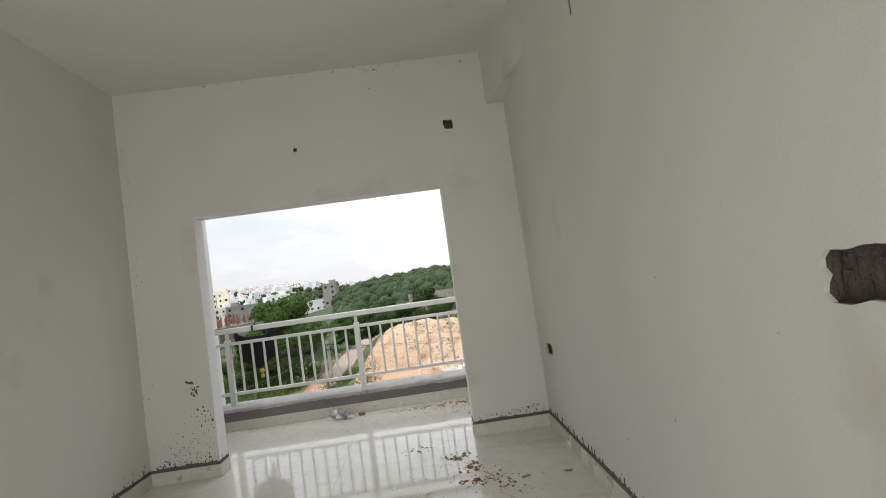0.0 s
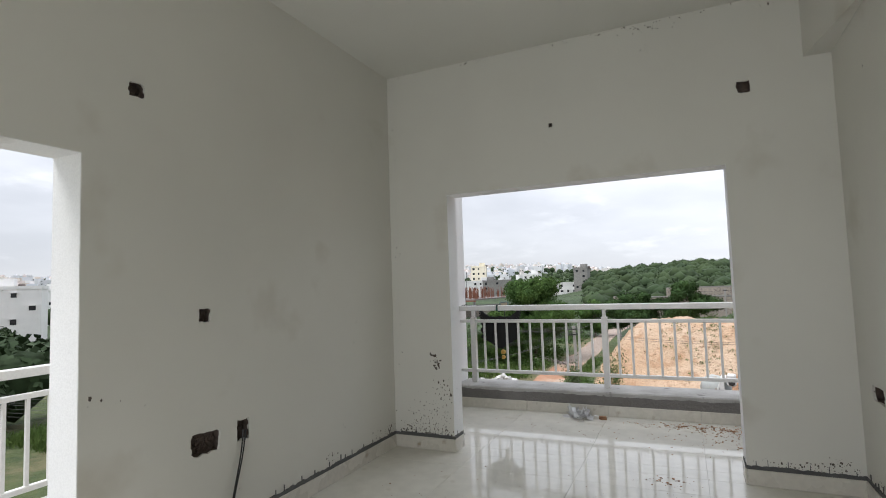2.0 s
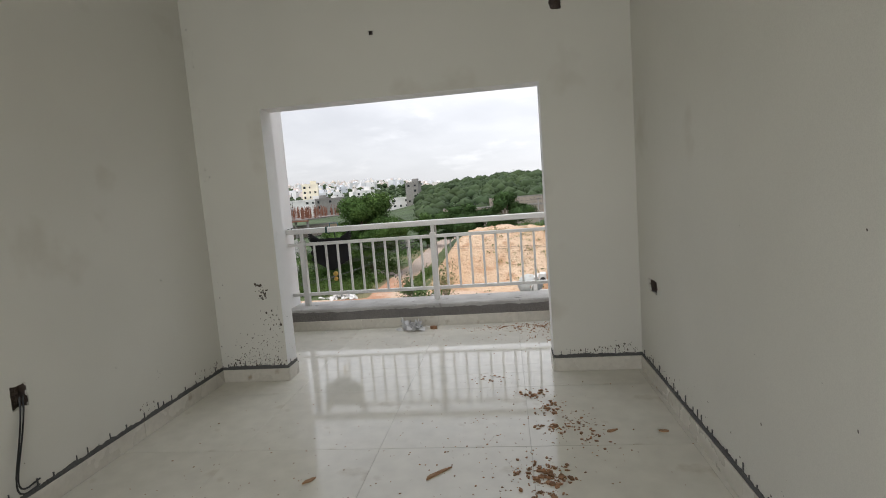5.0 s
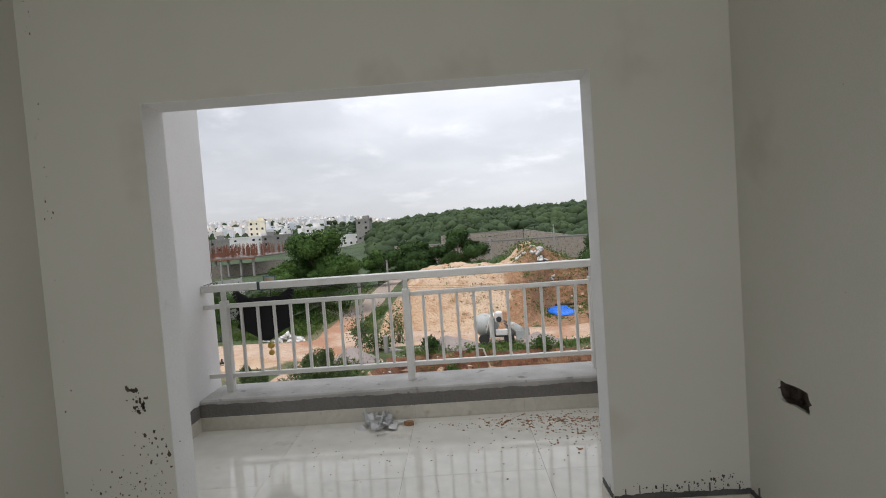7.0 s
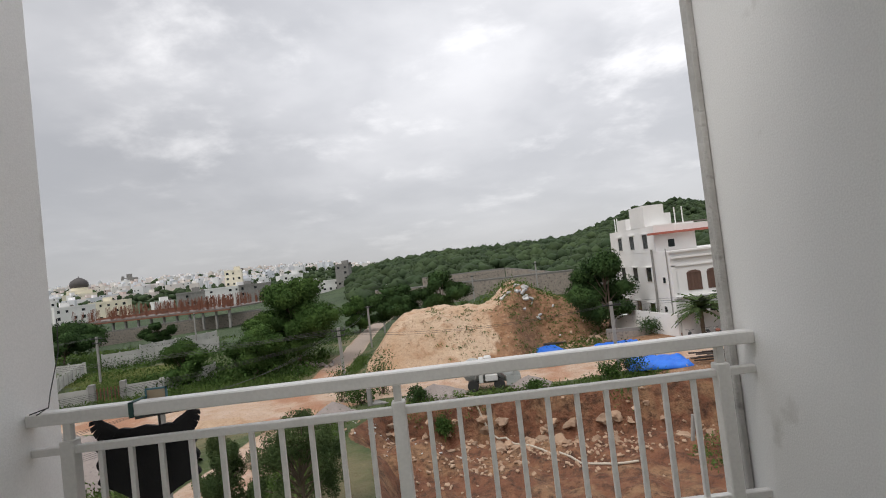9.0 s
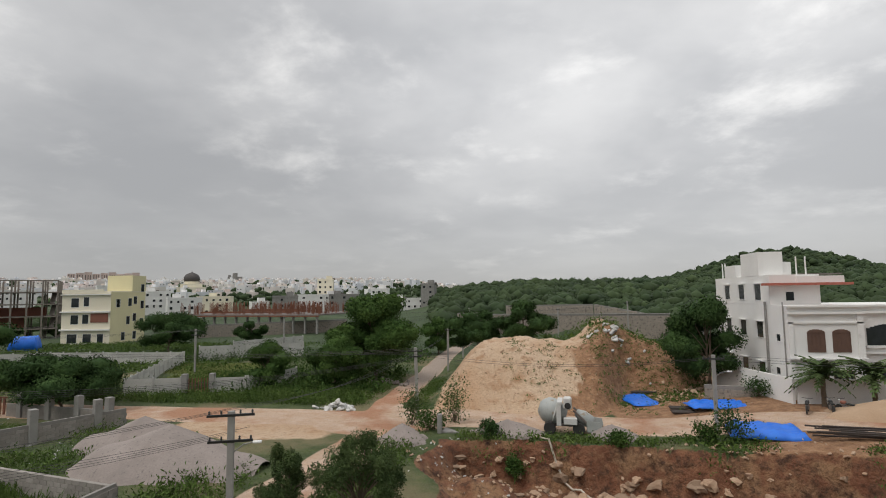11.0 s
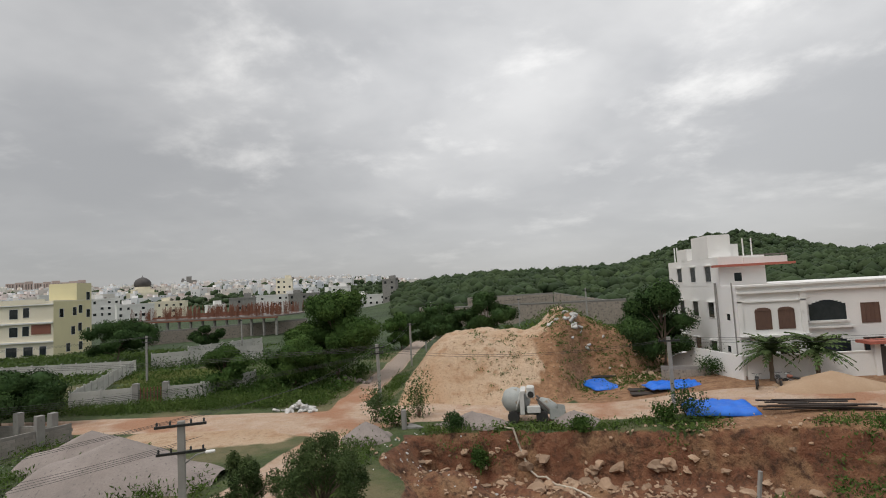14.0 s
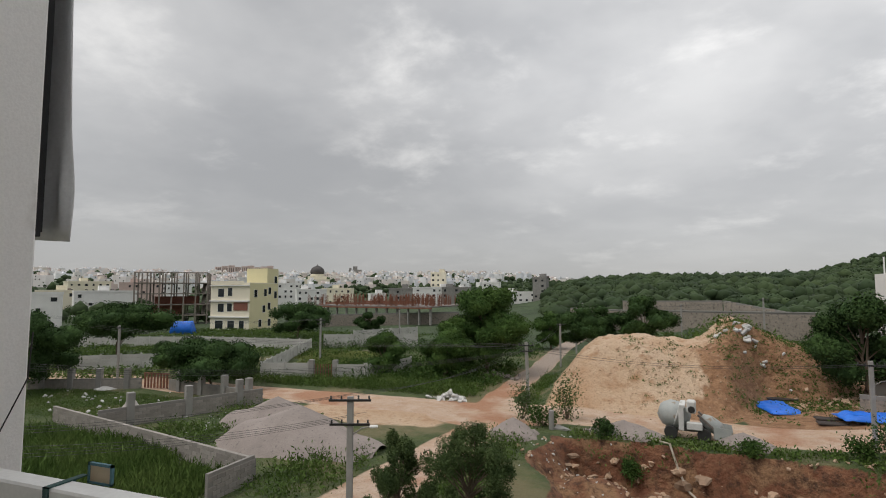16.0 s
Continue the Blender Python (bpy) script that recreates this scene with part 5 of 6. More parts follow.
for az, r, w, d, st, wl_, lab in ((-21.3, 330, 34, 16, 3, M_HWHITE, "wide white three-storey block"), (-20.6, 350, 10, 10, 6, M_CREAM, "cream six-storey tower block"), (-18.6, 330, 18, 14, 3, M_CONC, "grey unplastered three-storey block"), (-14.9, 320, 10, 10, 4, M_HWHITE, "plain white four-storey block of flats"),
                                  (-12.0, 330, 22, 12, 2, M_HWHITE, "long low white two-storey house"), (-9.7, 325, 8, 9, 4, M_CONC, "grey concrete tower block"), (-24.6, 290, 13, 10, 3, M_CONC, "unfinished grey three-storey concrete block"), (-27.0, 300, 9, 9, 2, M_HWHITE, "small white two-storey flat-roofed house"), (-31.5, 330, 18, 12, 3, M_CREAM, "cream three-storey house with flat roof"),
                                  (-34.0, 300, 16, 12, 3, M_HWHITE, "white flat-roofed house with sunshades"), (-37.0, 340, 20, 14, 4, M_HWHITE, "tall white block of flats"), (-40.0, 380, 18, 12, 5, M_HWHITE, "tall white block of flats"), (-52.5, 250, 22, 12, 3, M_HWHITE, "white three-storey house with flat roof"), (-56.0, 280, 18, 12, 3, M_CREAM, "cream house with flat roof"),
                                  (-50.0, 330, 20, 14, 4, M_PINK, "pinkish four-storey block of flats"), (-58.5, 190, 18, 10, 3, M_HWHITE, "white house with flat roof"), (-61.0, 240, 18, 12, 4, M_HWHITE, "white flat-roofed house with sunshades"), (-54.0, 380, 22, 14, 4, M_CREAM, "cream four-storey block of flats"), (-47.0, 420, 20, 14, 4, M_HWHITE, "white four-storey block of flats"),
                                  (-70, 130, 16, 12, 4, M_PINK, "peach painted four-storey house"), (-76, 110, 14, 12, 3, M_HWHITE, "white flat-roofed house with sunshades"), (-66, 160, 18, 12, 4, M_HWHITE, "white flat-roofed house with sunshades"), (-82, 60, 12, 10, 2, M_HWHITE, "white flat-roofed two-storey house")):
    x, y, z = spot(az, r)
    block(x, y, z + (0.6 if az > -29 else 0), w, d, st, wl_, -az + random.Random(int(r * 7 + az)).uniform(-14, 14), lab, int(r + az * 3))

# far city: houses past counting
M_CITY = bpy.data.materials.new("far_houses")
M_CITY.use_nodes = True
cn, cl = M_CITY.node_tree.nodes, M_CITY.node_tree.links
c_geo = cn.new("ShaderNodeNewGeometry")
c_ramp = cn.new("ShaderNodeValToRGB")
for pos_, col_ in ((0.0, (0.74, 0.73, 0.71)), (0.35, (0.82, 0.81, 0.80)), (0.58, (0.66, 0.58, 0.50)), (0.68, (0.78, 0.76, 0.72)), (0.86, (0.58, 0.47, 0.43)), (1.0, (0.66, 0.68, 0.72))):
    e_ = c_ramp.color_ramp.elements.new(pos_) if 0 < pos_ < 1 else c_ramp.color_ramp.elements[int(pos_)]
    e_.color = (*col_, 1)
cl.new(c_geo.outputs["Random Per Island"], c_ramp.inputs[0])
cl.new(c_ramp.outputs[0], cn["Principled BSDF"].inputs["Base Color"])
cn["Principled BSDF"].inputs["Roughness"].default_value = 0.9
city, panes = Build(), Build()
rc = random.Random(77)
for i in range(2600):
    az, r = rc.uniform(-66, -6), 560 + 1500 * rc.random() ** 0.75
    if az > -14 and r < 900:
        continue
    x, y, z = spot(az, r)
    w, d, st = rc.uniform(6, 12) * rc.choice((1, 1, 1, 1.9)), rc.uniform(8, 14), rc.choice((1, 1, 2, 2, 2, 3, 3, 3, 4, 4)) if r < 1000 else rc.choice((1, 1, 1, 2, 2, 2, 2, 3, 4))
    h = st * 3.1
    k, kp = len(city.v), len(panes.v)
    city.box(-w / 2, 0, -8, w / 2, d, h)
    city.box(-1.8, d * 0.3, h, 1.8, d * 0.7, h + 2.6)
    if r < 850:
        n = int(w / 3)
        for s in range(st):
            for q in range(n):
                if rc.random() < 0.3:
                    u = -w / 2 + w * (q + 0.5) / n
                    panes.box(u - 0.55, -0.06, 3.1 * s + 1.1, u + 0.55, 0.0, 3.1 * s + 2.3)
    m = pose(x, y, z, 0, 0, -az + rc.uniform(-35, 35))
    city.turned(m, k)
    panes.turned(m, kp)
far_city = tagged(part("far_city", city, M_CITY), "pale crowded houses of the distant city", "city", "", "stuff")
tagged(part("window_panes", panes, M_GLASS_AND_SHADE, far_city), kind="stuff")

for i in range(9):
    x, y, z = spot(-43.5 + 0.62 * i, 1450)
    t_ = thing("apartment_tower", (x, y, z), "tall pinkish apartment tower on the skyline", "tower", "apartment towers on the skyline", 44 - i)
    part("wall", Build().box(-7.5, 0, -6, 7.5, 12, 24 + (i % 3) * 2), M_PINK, t_)
    for k in range(3):
        part("window_strip", Build().box(-5.5 + 4.6 * k, -0.2, 0, -3.9 + 4.6 * k, 0.0, 22), M_DARKCONC, t_)
x, y, z = spot(-33.7, 700)
dm = thing("domed_building", (x, y, z), "pale building with one dark ribbed dome", "domed building", rz=33)
part("base", Build().box(-16, 0, -4, 16, 30, 9).box(-12, 3, 9, 12, 27, 13), M_CREAM, dm)
part("drum", Build().lathe([(8, 13), (8, 16)], 20).turned(pose(0, 15, 0)), M_CREAM, dm)
part("dome", Build().lathe([(8.2, 16), (9.2, 18.5), (9.0, 21), (7.6, 23.6), (5, 25.6), (2, 27), (0.3, 27.6), (0.2, 29.5)], 20).turned(pose(0, 15, 0)), M_DOME, dm, "dark pointed dome", smooth=True)
x, y, z = spot(-29.8, 1250)
hb = thing("office_block", (x, y, z), "grey stepped office block on the skyline", "building", rz=29)
part("wall", Build().box(-15, 0, -6, 15, 14, 16).box(-5, 2, 16, 5, 12, 24).box(-14, 2, 16, -9, 12, 20), M_CONC, hb)
# ruin on the hilltop and rocks on the ridge
x, y, z = spot(27.9, 820)
rn = thing("hilltop_ruin", (x, y, z), "small square stone ruin on the hilltop", "ruin", rz=-28)
part("wall", Build().box(-4, 0, -2, 4, 6, 7).box(-4, 0, 7, -2.4, 6, 8.2).box(2.4, 0, 7, 4, 6, 8.2), M_STONE, rn)

# ---- things in the room and on the balconies ----
fl = bpy.data.objects["floor"]
TX, TY, TS = 1.55, -0.29, 0.828
shapes = {}


def tile(x0, y0, x1, y1):
    key = (round(x1 - x0, 3), round(y1 - y0, 3))
    if key not in shapes:
        shapes[key] = Build().cbox(0.0007, 0.0007, -0.01, key[0] - 0.0007, key[1] - 0.0007, 0.0, 0.0008).mesh("tile")
    part("tile", shapes[key], M_TILE, fl, loc=(x0, y0, 0))


def cuts(start, size, lo, hi):
    k0 = math.floor((lo - start) / size)
    pts = [max(lo, min(hi, start + size * k)) for k in range(k0, k0 + 20)]
    return [(a, b) for a, b in zip(pts, pts[1:]) if b - a > 0.004]


for xa, xb in cuts(TX, TS, 0.0, RX):
    for ya, yb2 in cuts(TY, 0.85, BACK, 0.0):
        tile(xa, ya, xb, yb2)
for xa, xb in cuts(TX, TS, OP[0], OP[2]):
    tile(xa, 0.0, xb, 0.18)
for xa, xb in cuts(TX, TS, BL, BR):
    for ya, yb2 in cuts(TY, 0.85, 0.18, KY):
        tile(xa, ya, xb, yb2)


def flake(rnd, r, h):
    n = rnd.randint(6, 9)
    pts = [(r * rnd.uniform(0.35, 1.2) * math.cos(2 * math.pi * i / n) * 1.4, r * rnd.uniform(0.35, 1.1) * math.sin(2 * math.pi * i / n)) for i in range(n)]
    return Build().slab(pts, 0.0005, h)


def litter(name, label, seed, spots, material):
    """Loose crumbs on the floor round the given spots (x, y, spread x, spread y, count, largest)."""
    rnd = random.Random(seed)
    b = Build()
    for x, y, sx, sy, n, big in spots:
        for _ in range(int(n * 1.2)):
            r = 0.43 * big * rnd.random() ** 2.0 + 0.002
            k = len(b.v)
            f = flake(rnd, r, min(0.012, r * 0.5) * rnd.uniform(0.5, 1.5) + 0.0006)
            b.v += f.v
            b.f += [tuple(i + k for i in q) for q in f.f]
            b.turned(pose(x + rnd.gauss(0, sx), y + rnd.gauss(0, sy), 0, 0, 0, rnd.uniform(0, 360)), k)
    return tagged(part(name, b, material), label, "debris", "", "stuff")


litter("mud_debris", "crumbled brown mud scattered on the tiles", 1,
       [(2.45, -1.44, 0.055, 0.07, 120, 0.030), (2.31, -1.86, 0.06, 0.05, 90, 0.028), (2.40, -2.02, 0.10, 0.06, 90, 0.03), (2.38, -1.65, 0.05, 0.07, 50, 0.022), (1.31, -2.06, 0.045, 0.03, 50, 0.022), (2.44, -0.43, 0.06, 0.05, 45, 0.028), (2.52, -0.65, 0.04, 0.05, 40, 0.026),
        (2.54, -0.92, 0.05, 0.05, 40, 0.028), (2.16, -0.13, 0.08, 0.06, 30, 0.02), (2.30, -1.37, 0.02, 0.06, 22, 0.02), (1.99, -1.93, 0.03, 0.03, 16, 0.016), (2.64, -0.85, 0.05, 0.08, 45, 0.022), (2.73, -1.04, 0.05, 0.1, 40, 0.016), (2.4, -1.2, 0.3, 0.6, 220, 0.009), (1.6, -1.4, 0.5, 0.6, 110, 0.007), (0.8, -1.4, 0.3, 0.5, 40, 0.006),
        (2.45, 1.30, 0.3, 0.05, 260, 0.018), (2.75, 1.2, 0.2, 0.12, 260, 0.016), (2.5, 0.9, 0.3, 0.2, 60, 0.012), (1.6, 0.9, 0.5, 0.25, 70, 0.008), (2.9, 0.95, 0.15, 0.2, 90, 0.013)], M_MUD)
M_FLAKE = mat("orange_brown_chip", (0.34, 0.19, 0.09), (0.42, 0.26, 0.15), 0.8, 20, 90, 0.3)
rnd5 = random.Random(55)
for x, y, r, a, s in ((1.89, -1.42, 0.055, 40, 0.35), (2.81, -1.67, 0.05, 10, 0.6), (2.81, -1.80, 0.05, -35, 0.3), (2.83, -0.98, 0.03, 20, 0.6), (1.27, -1.46, 0.025, 50, 0.7), (3.1, -1.0, 0.02, 0, 0.8)):
    f = flake(rnd5, r, 0.008)
    f.v = [(px * 1.2, py * s, pz) for px, py, pz in f.v]
    c = part("mud_chip", f, M_FLAKE, loc=(x, y, 0.0002))
    c.rotation_euler = (0, 0, radians(a))
    tagged(c, "flat orange-brown chip lying on the tiles", "debris", "chips on the floor")

# crumpled clear bag and a brick crumb on the balcony floor
bag = Build()
rng5 = np.random.default_rng(4)
for i in range(60):
    p0 = rng5.normal(size=3) * (0.075, 0.045, 0.018)
    d1, d2 = rng5.normal(size=3) * 0.035, rng5.normal(size=3) * 0.035
    q = [p0, p0 + d1, p0 + d1 + d2, p0 + d2]
    bag.quad(*[(v[0], v[1], abs(v[2]) + 0.002) for v in q])
tagged(part("plastic_bag", bag, M_BAG, loc=(1.30, 1.38, 0.0)), "crumpled clear plastic bag on the balcony tiles", "bag")
tagged(part("brick_crumb", flake(random.Random(3), 0.028, 0.03), M_MUD, loc=(1.52, 1.36, 0.0)), "small broken piece of red brick", "debris")
pp = thing("drain_pipe_stub", (2.99, 1.30, 0.0), "short grey plastic drain pipe in the floor", "pipe")
part("pipe", Build().lathe([(0.034, -0.01), (0.034, 0.075), (0.040, 0.08), (0.040, 0.13), (0.036, 0.13), (0.034, 0.06)], 18), M_PVC, pp, smooth=False)
# black disc painted in for the shade down the pipe's bore
part("mouth", Build().lathe([(0.0335, 0.058), (0.0335, 0.062)], 18), M_WIRE, pp)

# cable tails hanging from the socket hole
cb = thing("loose_cable", (0, 0, 0), "two black cables hanging from a wall socket hole", "cable")
for k, (dy, low, out) in enumerate(((0.0, 0.0, 0.0), (0.018, 0.03, 0.012))):
    pts = []
    for i in range(15):
        s = i / 14
        pts.append((0.004 + 0.022 * math.sin(math.pi * s) + 0.5 * out * s, -1.712 + dy * (1 - s) - 0.105 * math.sin(math.pi * s ** 1.35) + 0.03 * s ** 4, 0.575 - 0.45 * math.sin(math.pi / 2 * min(1, s * 1.12)) + low * s))
    part("wire", Build().path(pts, 0.0042), M_WIRE, cb)

# splashes and scuffs on the wall beside the opening
def specks(name, label, seed, groups, plane, face, sgn, material):
    rnd = random.Random(seed)
    b = Build()
    for u, z, su, sz, n, big in groups:
        for _ in range(n):
            r = big * rnd.random() ** 2 + 0.0012
            cu, cz, m = u + rnd.gauss(0, su), max(0.13, z + rnd.gauss(0, sz)), rnd.randint(5, 8)
            st = rnd.uniform(0.6, 1.9)
            ring = [(cu + r * rnd.uniform(0.5, 1.2) * math.cos(2 * math.pi * i / m), cz + st * r * rnd.uniform(0.5, 1.2) * math.sin(2 * math.pi * i / m)) for i in range(m)]
            if plane == "y" and max(p[0] for p in ring) > OP[0] - 0.003 and min(p[0] for p in ring) < OP[0] + 0.03:
                continue
            b.quad(*[(face + sgn * 0.0012, p[0], p[1]) if plane == "x" else (p[0], face + sgn * 0.0012, p[1]) for p in ring])
    return tagged(part(name, b, material), label, "stain", "", "stuff")


specks("splash_stain", "dark splashes of mud on the cream wall", 1, [(0.40, 0.71, 0.018, 0.04, 40, 0.011), (0.37, 0.77, 0.012, 0.008, 16, 0.012), (0.46, 0.50, 0.05, 0.05, 34, 0.009), (0.52, 0.44, 0.015, 0.06, 18, 0.01), (0.40, 0.30, 0.09, 0.10, 110, 0.005), (0.35, 0.16, 0.14, 0.03, 120, 0.006), (0.12, 0.15, 0.05, 0.02, 30, 0.007)], "y", 0.0, -1, M_SPLAT)
specks("corner_mould", "dark specks above the skirting", 2, [(2.95, 0.15, 0.15, 0.015, 70, 0.005), (3.1, 0.17, 0.06, 0.02, 40, 0.006), (2.3 + 0.6, 3.15, 0.05, 0.02, 4, 0.006), (2.2, 3.15, 0.12, 0.015, 30, 0.006), (0.76, 3.185, 0.01, 0.004, 8, 0.006), (2.15, 3.02, 0.02, 0.03, 8, 0.004), (1.6, 3.185, 0.7, 0.006, 60, 0.005), (0.06, 1.6, 0.012, 0.8, 50, 0.004), (0.2, 0.2, 0.1, 0.06, 60, 0.005)], "y", 0.0, -1, M_SPLAT)
specks("wall_scuff", "small scuffs and specks on the cream wall", 3, [(-0.15, 0.17, 0.12, 0.02, 60, 0.007), (-0.9, 0.17, 0.05, 0.03, 22, 0.006), (-0.75, 0.30, 0.02, 0.05, 6, 0.007), (-1.75, 0.25, 0.01, 0.01, 2, 0.012), (-2.05, 0.9, 0.01, 0.01, 1, 0.009), (-1.2, 0.6, 0.6, 0.4, 12, 0.004), (-0.6, 1.6, 0.3, 0.3, 6, 0.004), (-2.3, 0.85, 0.012, 0.03, 3, 0.010), (-2.5, 0.9, 0.05, 0.02, 5, 0.008)], "x", 0.0, 1, M_SPLAT)
specks("wall_scuff_right", "small specks on the cream wall", 4, [(-0.4, 0.17, 0.3, 0.02, 40, 0.006), (-1.6, 0.2, 0.5, 0.04, 30, 0.006), (-2.0, 0.7, 0.4, 0.3, 8, 0.005), (-0.5, 1.9, 0.3, 0.4, 5, 0.006), (-0.05, 2.3, 0.01, 0.01, 1, 0.012)], "x", RX, -1, M_SPLAT)

# black horned charm hung on the railing, with its strap, lemons and card
ch = thing("hanging_charm", (0.365, 1.79, 0.0), "black horned cloth charm tied outside the railing", "charm")


def lobe(z):
    """Half width of the charm at height z, scalloped along the sides."""
    t = (z - 0.61) / 0.345
    base = 0.20 * min(1, 0.12 + 2.6 * t) if t < 0.34 else 0.205
    return base * (1 - 0.12 * max(0, t - 0.8) / 0.2) + 0.028 * abs(math.sin(t * 4.2 * math.pi)) * (t > 0.2)


zs_ = [0.61 + 0.345 * i / 36 for i in range(37)]
ring = [(lobe(z), z) for z in zs_] + [(0.10, 0.972), (0.06, 0.965), (0.0, 0.975), (-0.06, 0.965), (-0.10, 0.972)] + [(-lobe(z), z) for z in reversed(zs_)]
cloth = Build().slab(ring, -0.008, 0.008).turned(pose(0, 0, 0, 90))
part("body", cloth, M_BLACK, ch)
for sg in (-1, 1):
    horn = Build()
    prev, pr = Vector((sg * 0.15, 0, 0.93)), 0.05
    for i in range(1, 8):
        s = i / 7
        q = Vector((sg * (0.15 + 0.075 * math.sin(s * 2.2)), 0, 0.93 + 0.125 * s))
        horn.tube(prev, q, pr, 0.048 * (1 - s) ** 0.7 + 0.008, 10)
        prev, pr = q, 0.048 * (1 - s) ** 0.7 + 0.008
    horn.v = [(x, y * 0.25, z) for x, y, z in horn.v]
    part("horn", horn, M_BLACK, ch)
lm = thing("hanging_lemons", (0.40, 1.775, 0.0), "yellow lemons and chillies strung below the charm", "lemon charm")
part("string", Build().tube((0, 0, 0.62), (0, 0, 0.5), 0.003), M_WIRE, lm)
part("lemon", Build().lathe([(0.004, 0.545), (0.022, 0.552), (0.03, 0.57), (0.022, 0.59), (0.005, 0.598)], 12), M_YELLOW, lm, smooth=True)
part("lemon", Build().lathe([(0.004, 0.49), (0.018, 0.497), (0.025, 0.512), (0.018, 0.53), (0.004, 0.538)], 12), M_YELLOW, lm, smooth=True)
st_ = thing("strap", (0.37, 1.72, 0.0), "dark green strap tied round the rail", "strap")
part("loop", Build().box(-0.011, -0.039, 1.036, 0.011, -0.0355, 1.102).box(-0.011, -0.039, 1.0985, 0.011, 0.075, 1.102).box(-0.011, 0.036, 1.02, 0.011, 0.0395, 1.0985).box(-0.011, -0.039, 1.0355, 0.011, 0.039, 1.0395), M_GREENTIE, st_)
M_CARDBLUE = mat("blue_card_frame", (0.06, 0.16, 0.20), (0.1, 0.22, 0.26), 0.6, 12, 60, 0.05)
M_CARD = mat("faded_card", (0.45, 0.36, 0.24), (0.52, 0.45, 0.33), 0.6, 30, 60, 0.05)
cd = thing("framed_card", (0.42, 1.80, 1.075), "small faded card in a blue frame behind the rail", "card")
part("frame", Build().box(-0.05, 0, 0, -0.042, 0.008, 0.06).box(0.042, 0, 0, 0.05, 0.008, 0.06).box(-0.05, 0, 0.052, 0.05, 0.008, 0.06).box(-0.05, 0, 0, 0.05, 0.008, 0.006), M_CARDBLUE, cd)
part("card", Build().box(-0.042, 0.003, 0.006, 0.042, 0.005, 0.052), M_CARD, cd)
part("post", Build().box(-0.004, 0.008, -0.46, 0.004, 0.014, 0.05), M_WIRE, cd)
tw = thing("twine", (0, 0, 0), "thin dark twine tied from rail to wall", "twine")
part("string", Build().path([(-0.02, 1.66, 1.098), (0.005, 1.70, 1.12), (-0.055, 1.80, 1.17), (-0.068, 1.89, 1.34), (-0.069, 1.90, 1.5)], 0.0025, 5).path([(-0.065, 1.68, 1.10), (0.005, 1.70, 1.118)], 0.003, 5), M_WIRE, tw)

# grey vinyl sheet hanging outside the balcony's side wall
vs = thing("hanging_sheet", (0, 0, 0), "grey vinyl sheet hanging over the outer wall edge", "sheet")
sheet = Build()
cols, rows_ = 16, 26
for j in range(rows_ + 1):
    for i in range(cols + 1):
        u, w = i / cols, j / rows_
        zz = 1.88 + 1.9 * w - 0.02 * u
        bulge = 0.035 * math.sin(math.pi * u) + 0.012 * math.sin(9 * u + 3 * w) * (0.4 + 0.6 * (1 - w)) + 0.02 * math.exp(-((w - 0.12) / 0.1) ** 2) * math.sin(14 * u)
        sheet.v.append((-0.755 + 0.31 * u - 0.05 * w + 0.006 * math.sin(7 * w), 2.22 + 0.03 * u + bulge, zz))
for j in range(rows_):
    for i in range(cols):
        a = j * (cols + 1) + i
        sheet.f.append((a, a + 1, a + cols + 2, a + cols + 1))
so = part("sheet", sheet, M_TARPGREY, vs, smooth=True)
so.modifiers.new("thick", "SOLIDIFY").thickness = 0.004
part("lining", Build().box(-0.80, 2.17, 1.9, -0.53, 2.2, 3.75).box(-0.69, 2.15, 1.875, -0.49, 2.168, 2.05), M_BLACK, vs, "black inner lining of the sheet")

# side balcony seen through the second opening
railing((-1.42, -6.2, -0.17), 90, 6.4, (0.2, 1.6, 3.0, 4.4, 5.8), "white painted metal railing of the side balcony")
fixed("slab_side", Build().box(-1.55, -6.6, -0.3, -0.2, 0.4, -0.03).box(-1.55, -6.6, -0.03, -1.3, 0.4, 0.065), M_KERB, "cement floor and kerb of the side balcony", category="floor")

# ---- things outside, near to far ----
M_MIXER = mat("dusty_grey_steel", (0.30, 0.32, 0.31), (0.38, 0.39, 0.37), 0.55, 1.5, 14, 0.1, spots=((0.24, 0.18, 0.12), 2.2, 0.6))
M_MIXWHITE = mat("dusty_white_steel", (0.55, 0.55, 0.53), (0.62, 0.61, 0.59), 0.5, 2, 14, 0.1)
M_TYRE = mat("tyre_rubber", (0.02, 0.02, 0.02), (0.035, 0.033, 0.03), 0.85, 3, 20, 0.3)
M_GRAVEL = mat("grey_gravel", (0.225, 0.19, 0.172), (0.31, 0.265, 0.242), 0.95, 0.7, 9, 0.9, spots=((0.16, 0.14, 0.13), 5, 0.6))
M_SAND = mat("brown_sand", (0.36, 0.24, 0.15), (0.42, 0.30, 0.20), 0.95, 0.7, 9, 0.6)
M_ROCK = mat("tan_rock", (0.30, 0.19, 0.12), (0.42, 0.31, 0.22), 0.9, 1.3, 9, 0.6, per_object=0.3)
M_WHITEDEB = mat("white_debris", (0.58, 0.57, 0.55), (0.45, 0.44, 0.42), 0.8, 3, 20, 0.3, island=0.25)
M_HOSE = mat("cream_hose", (0.46, 0.40, 0.32), (0.5, 0.45, 0.37), 0.6, 2, 20, 0.05)
M_MAT = mat("black_netting", (0.035, 0.028, 0.024), (0.06, 0.045, 0.038), 0.9, 2, 12, 0.6)


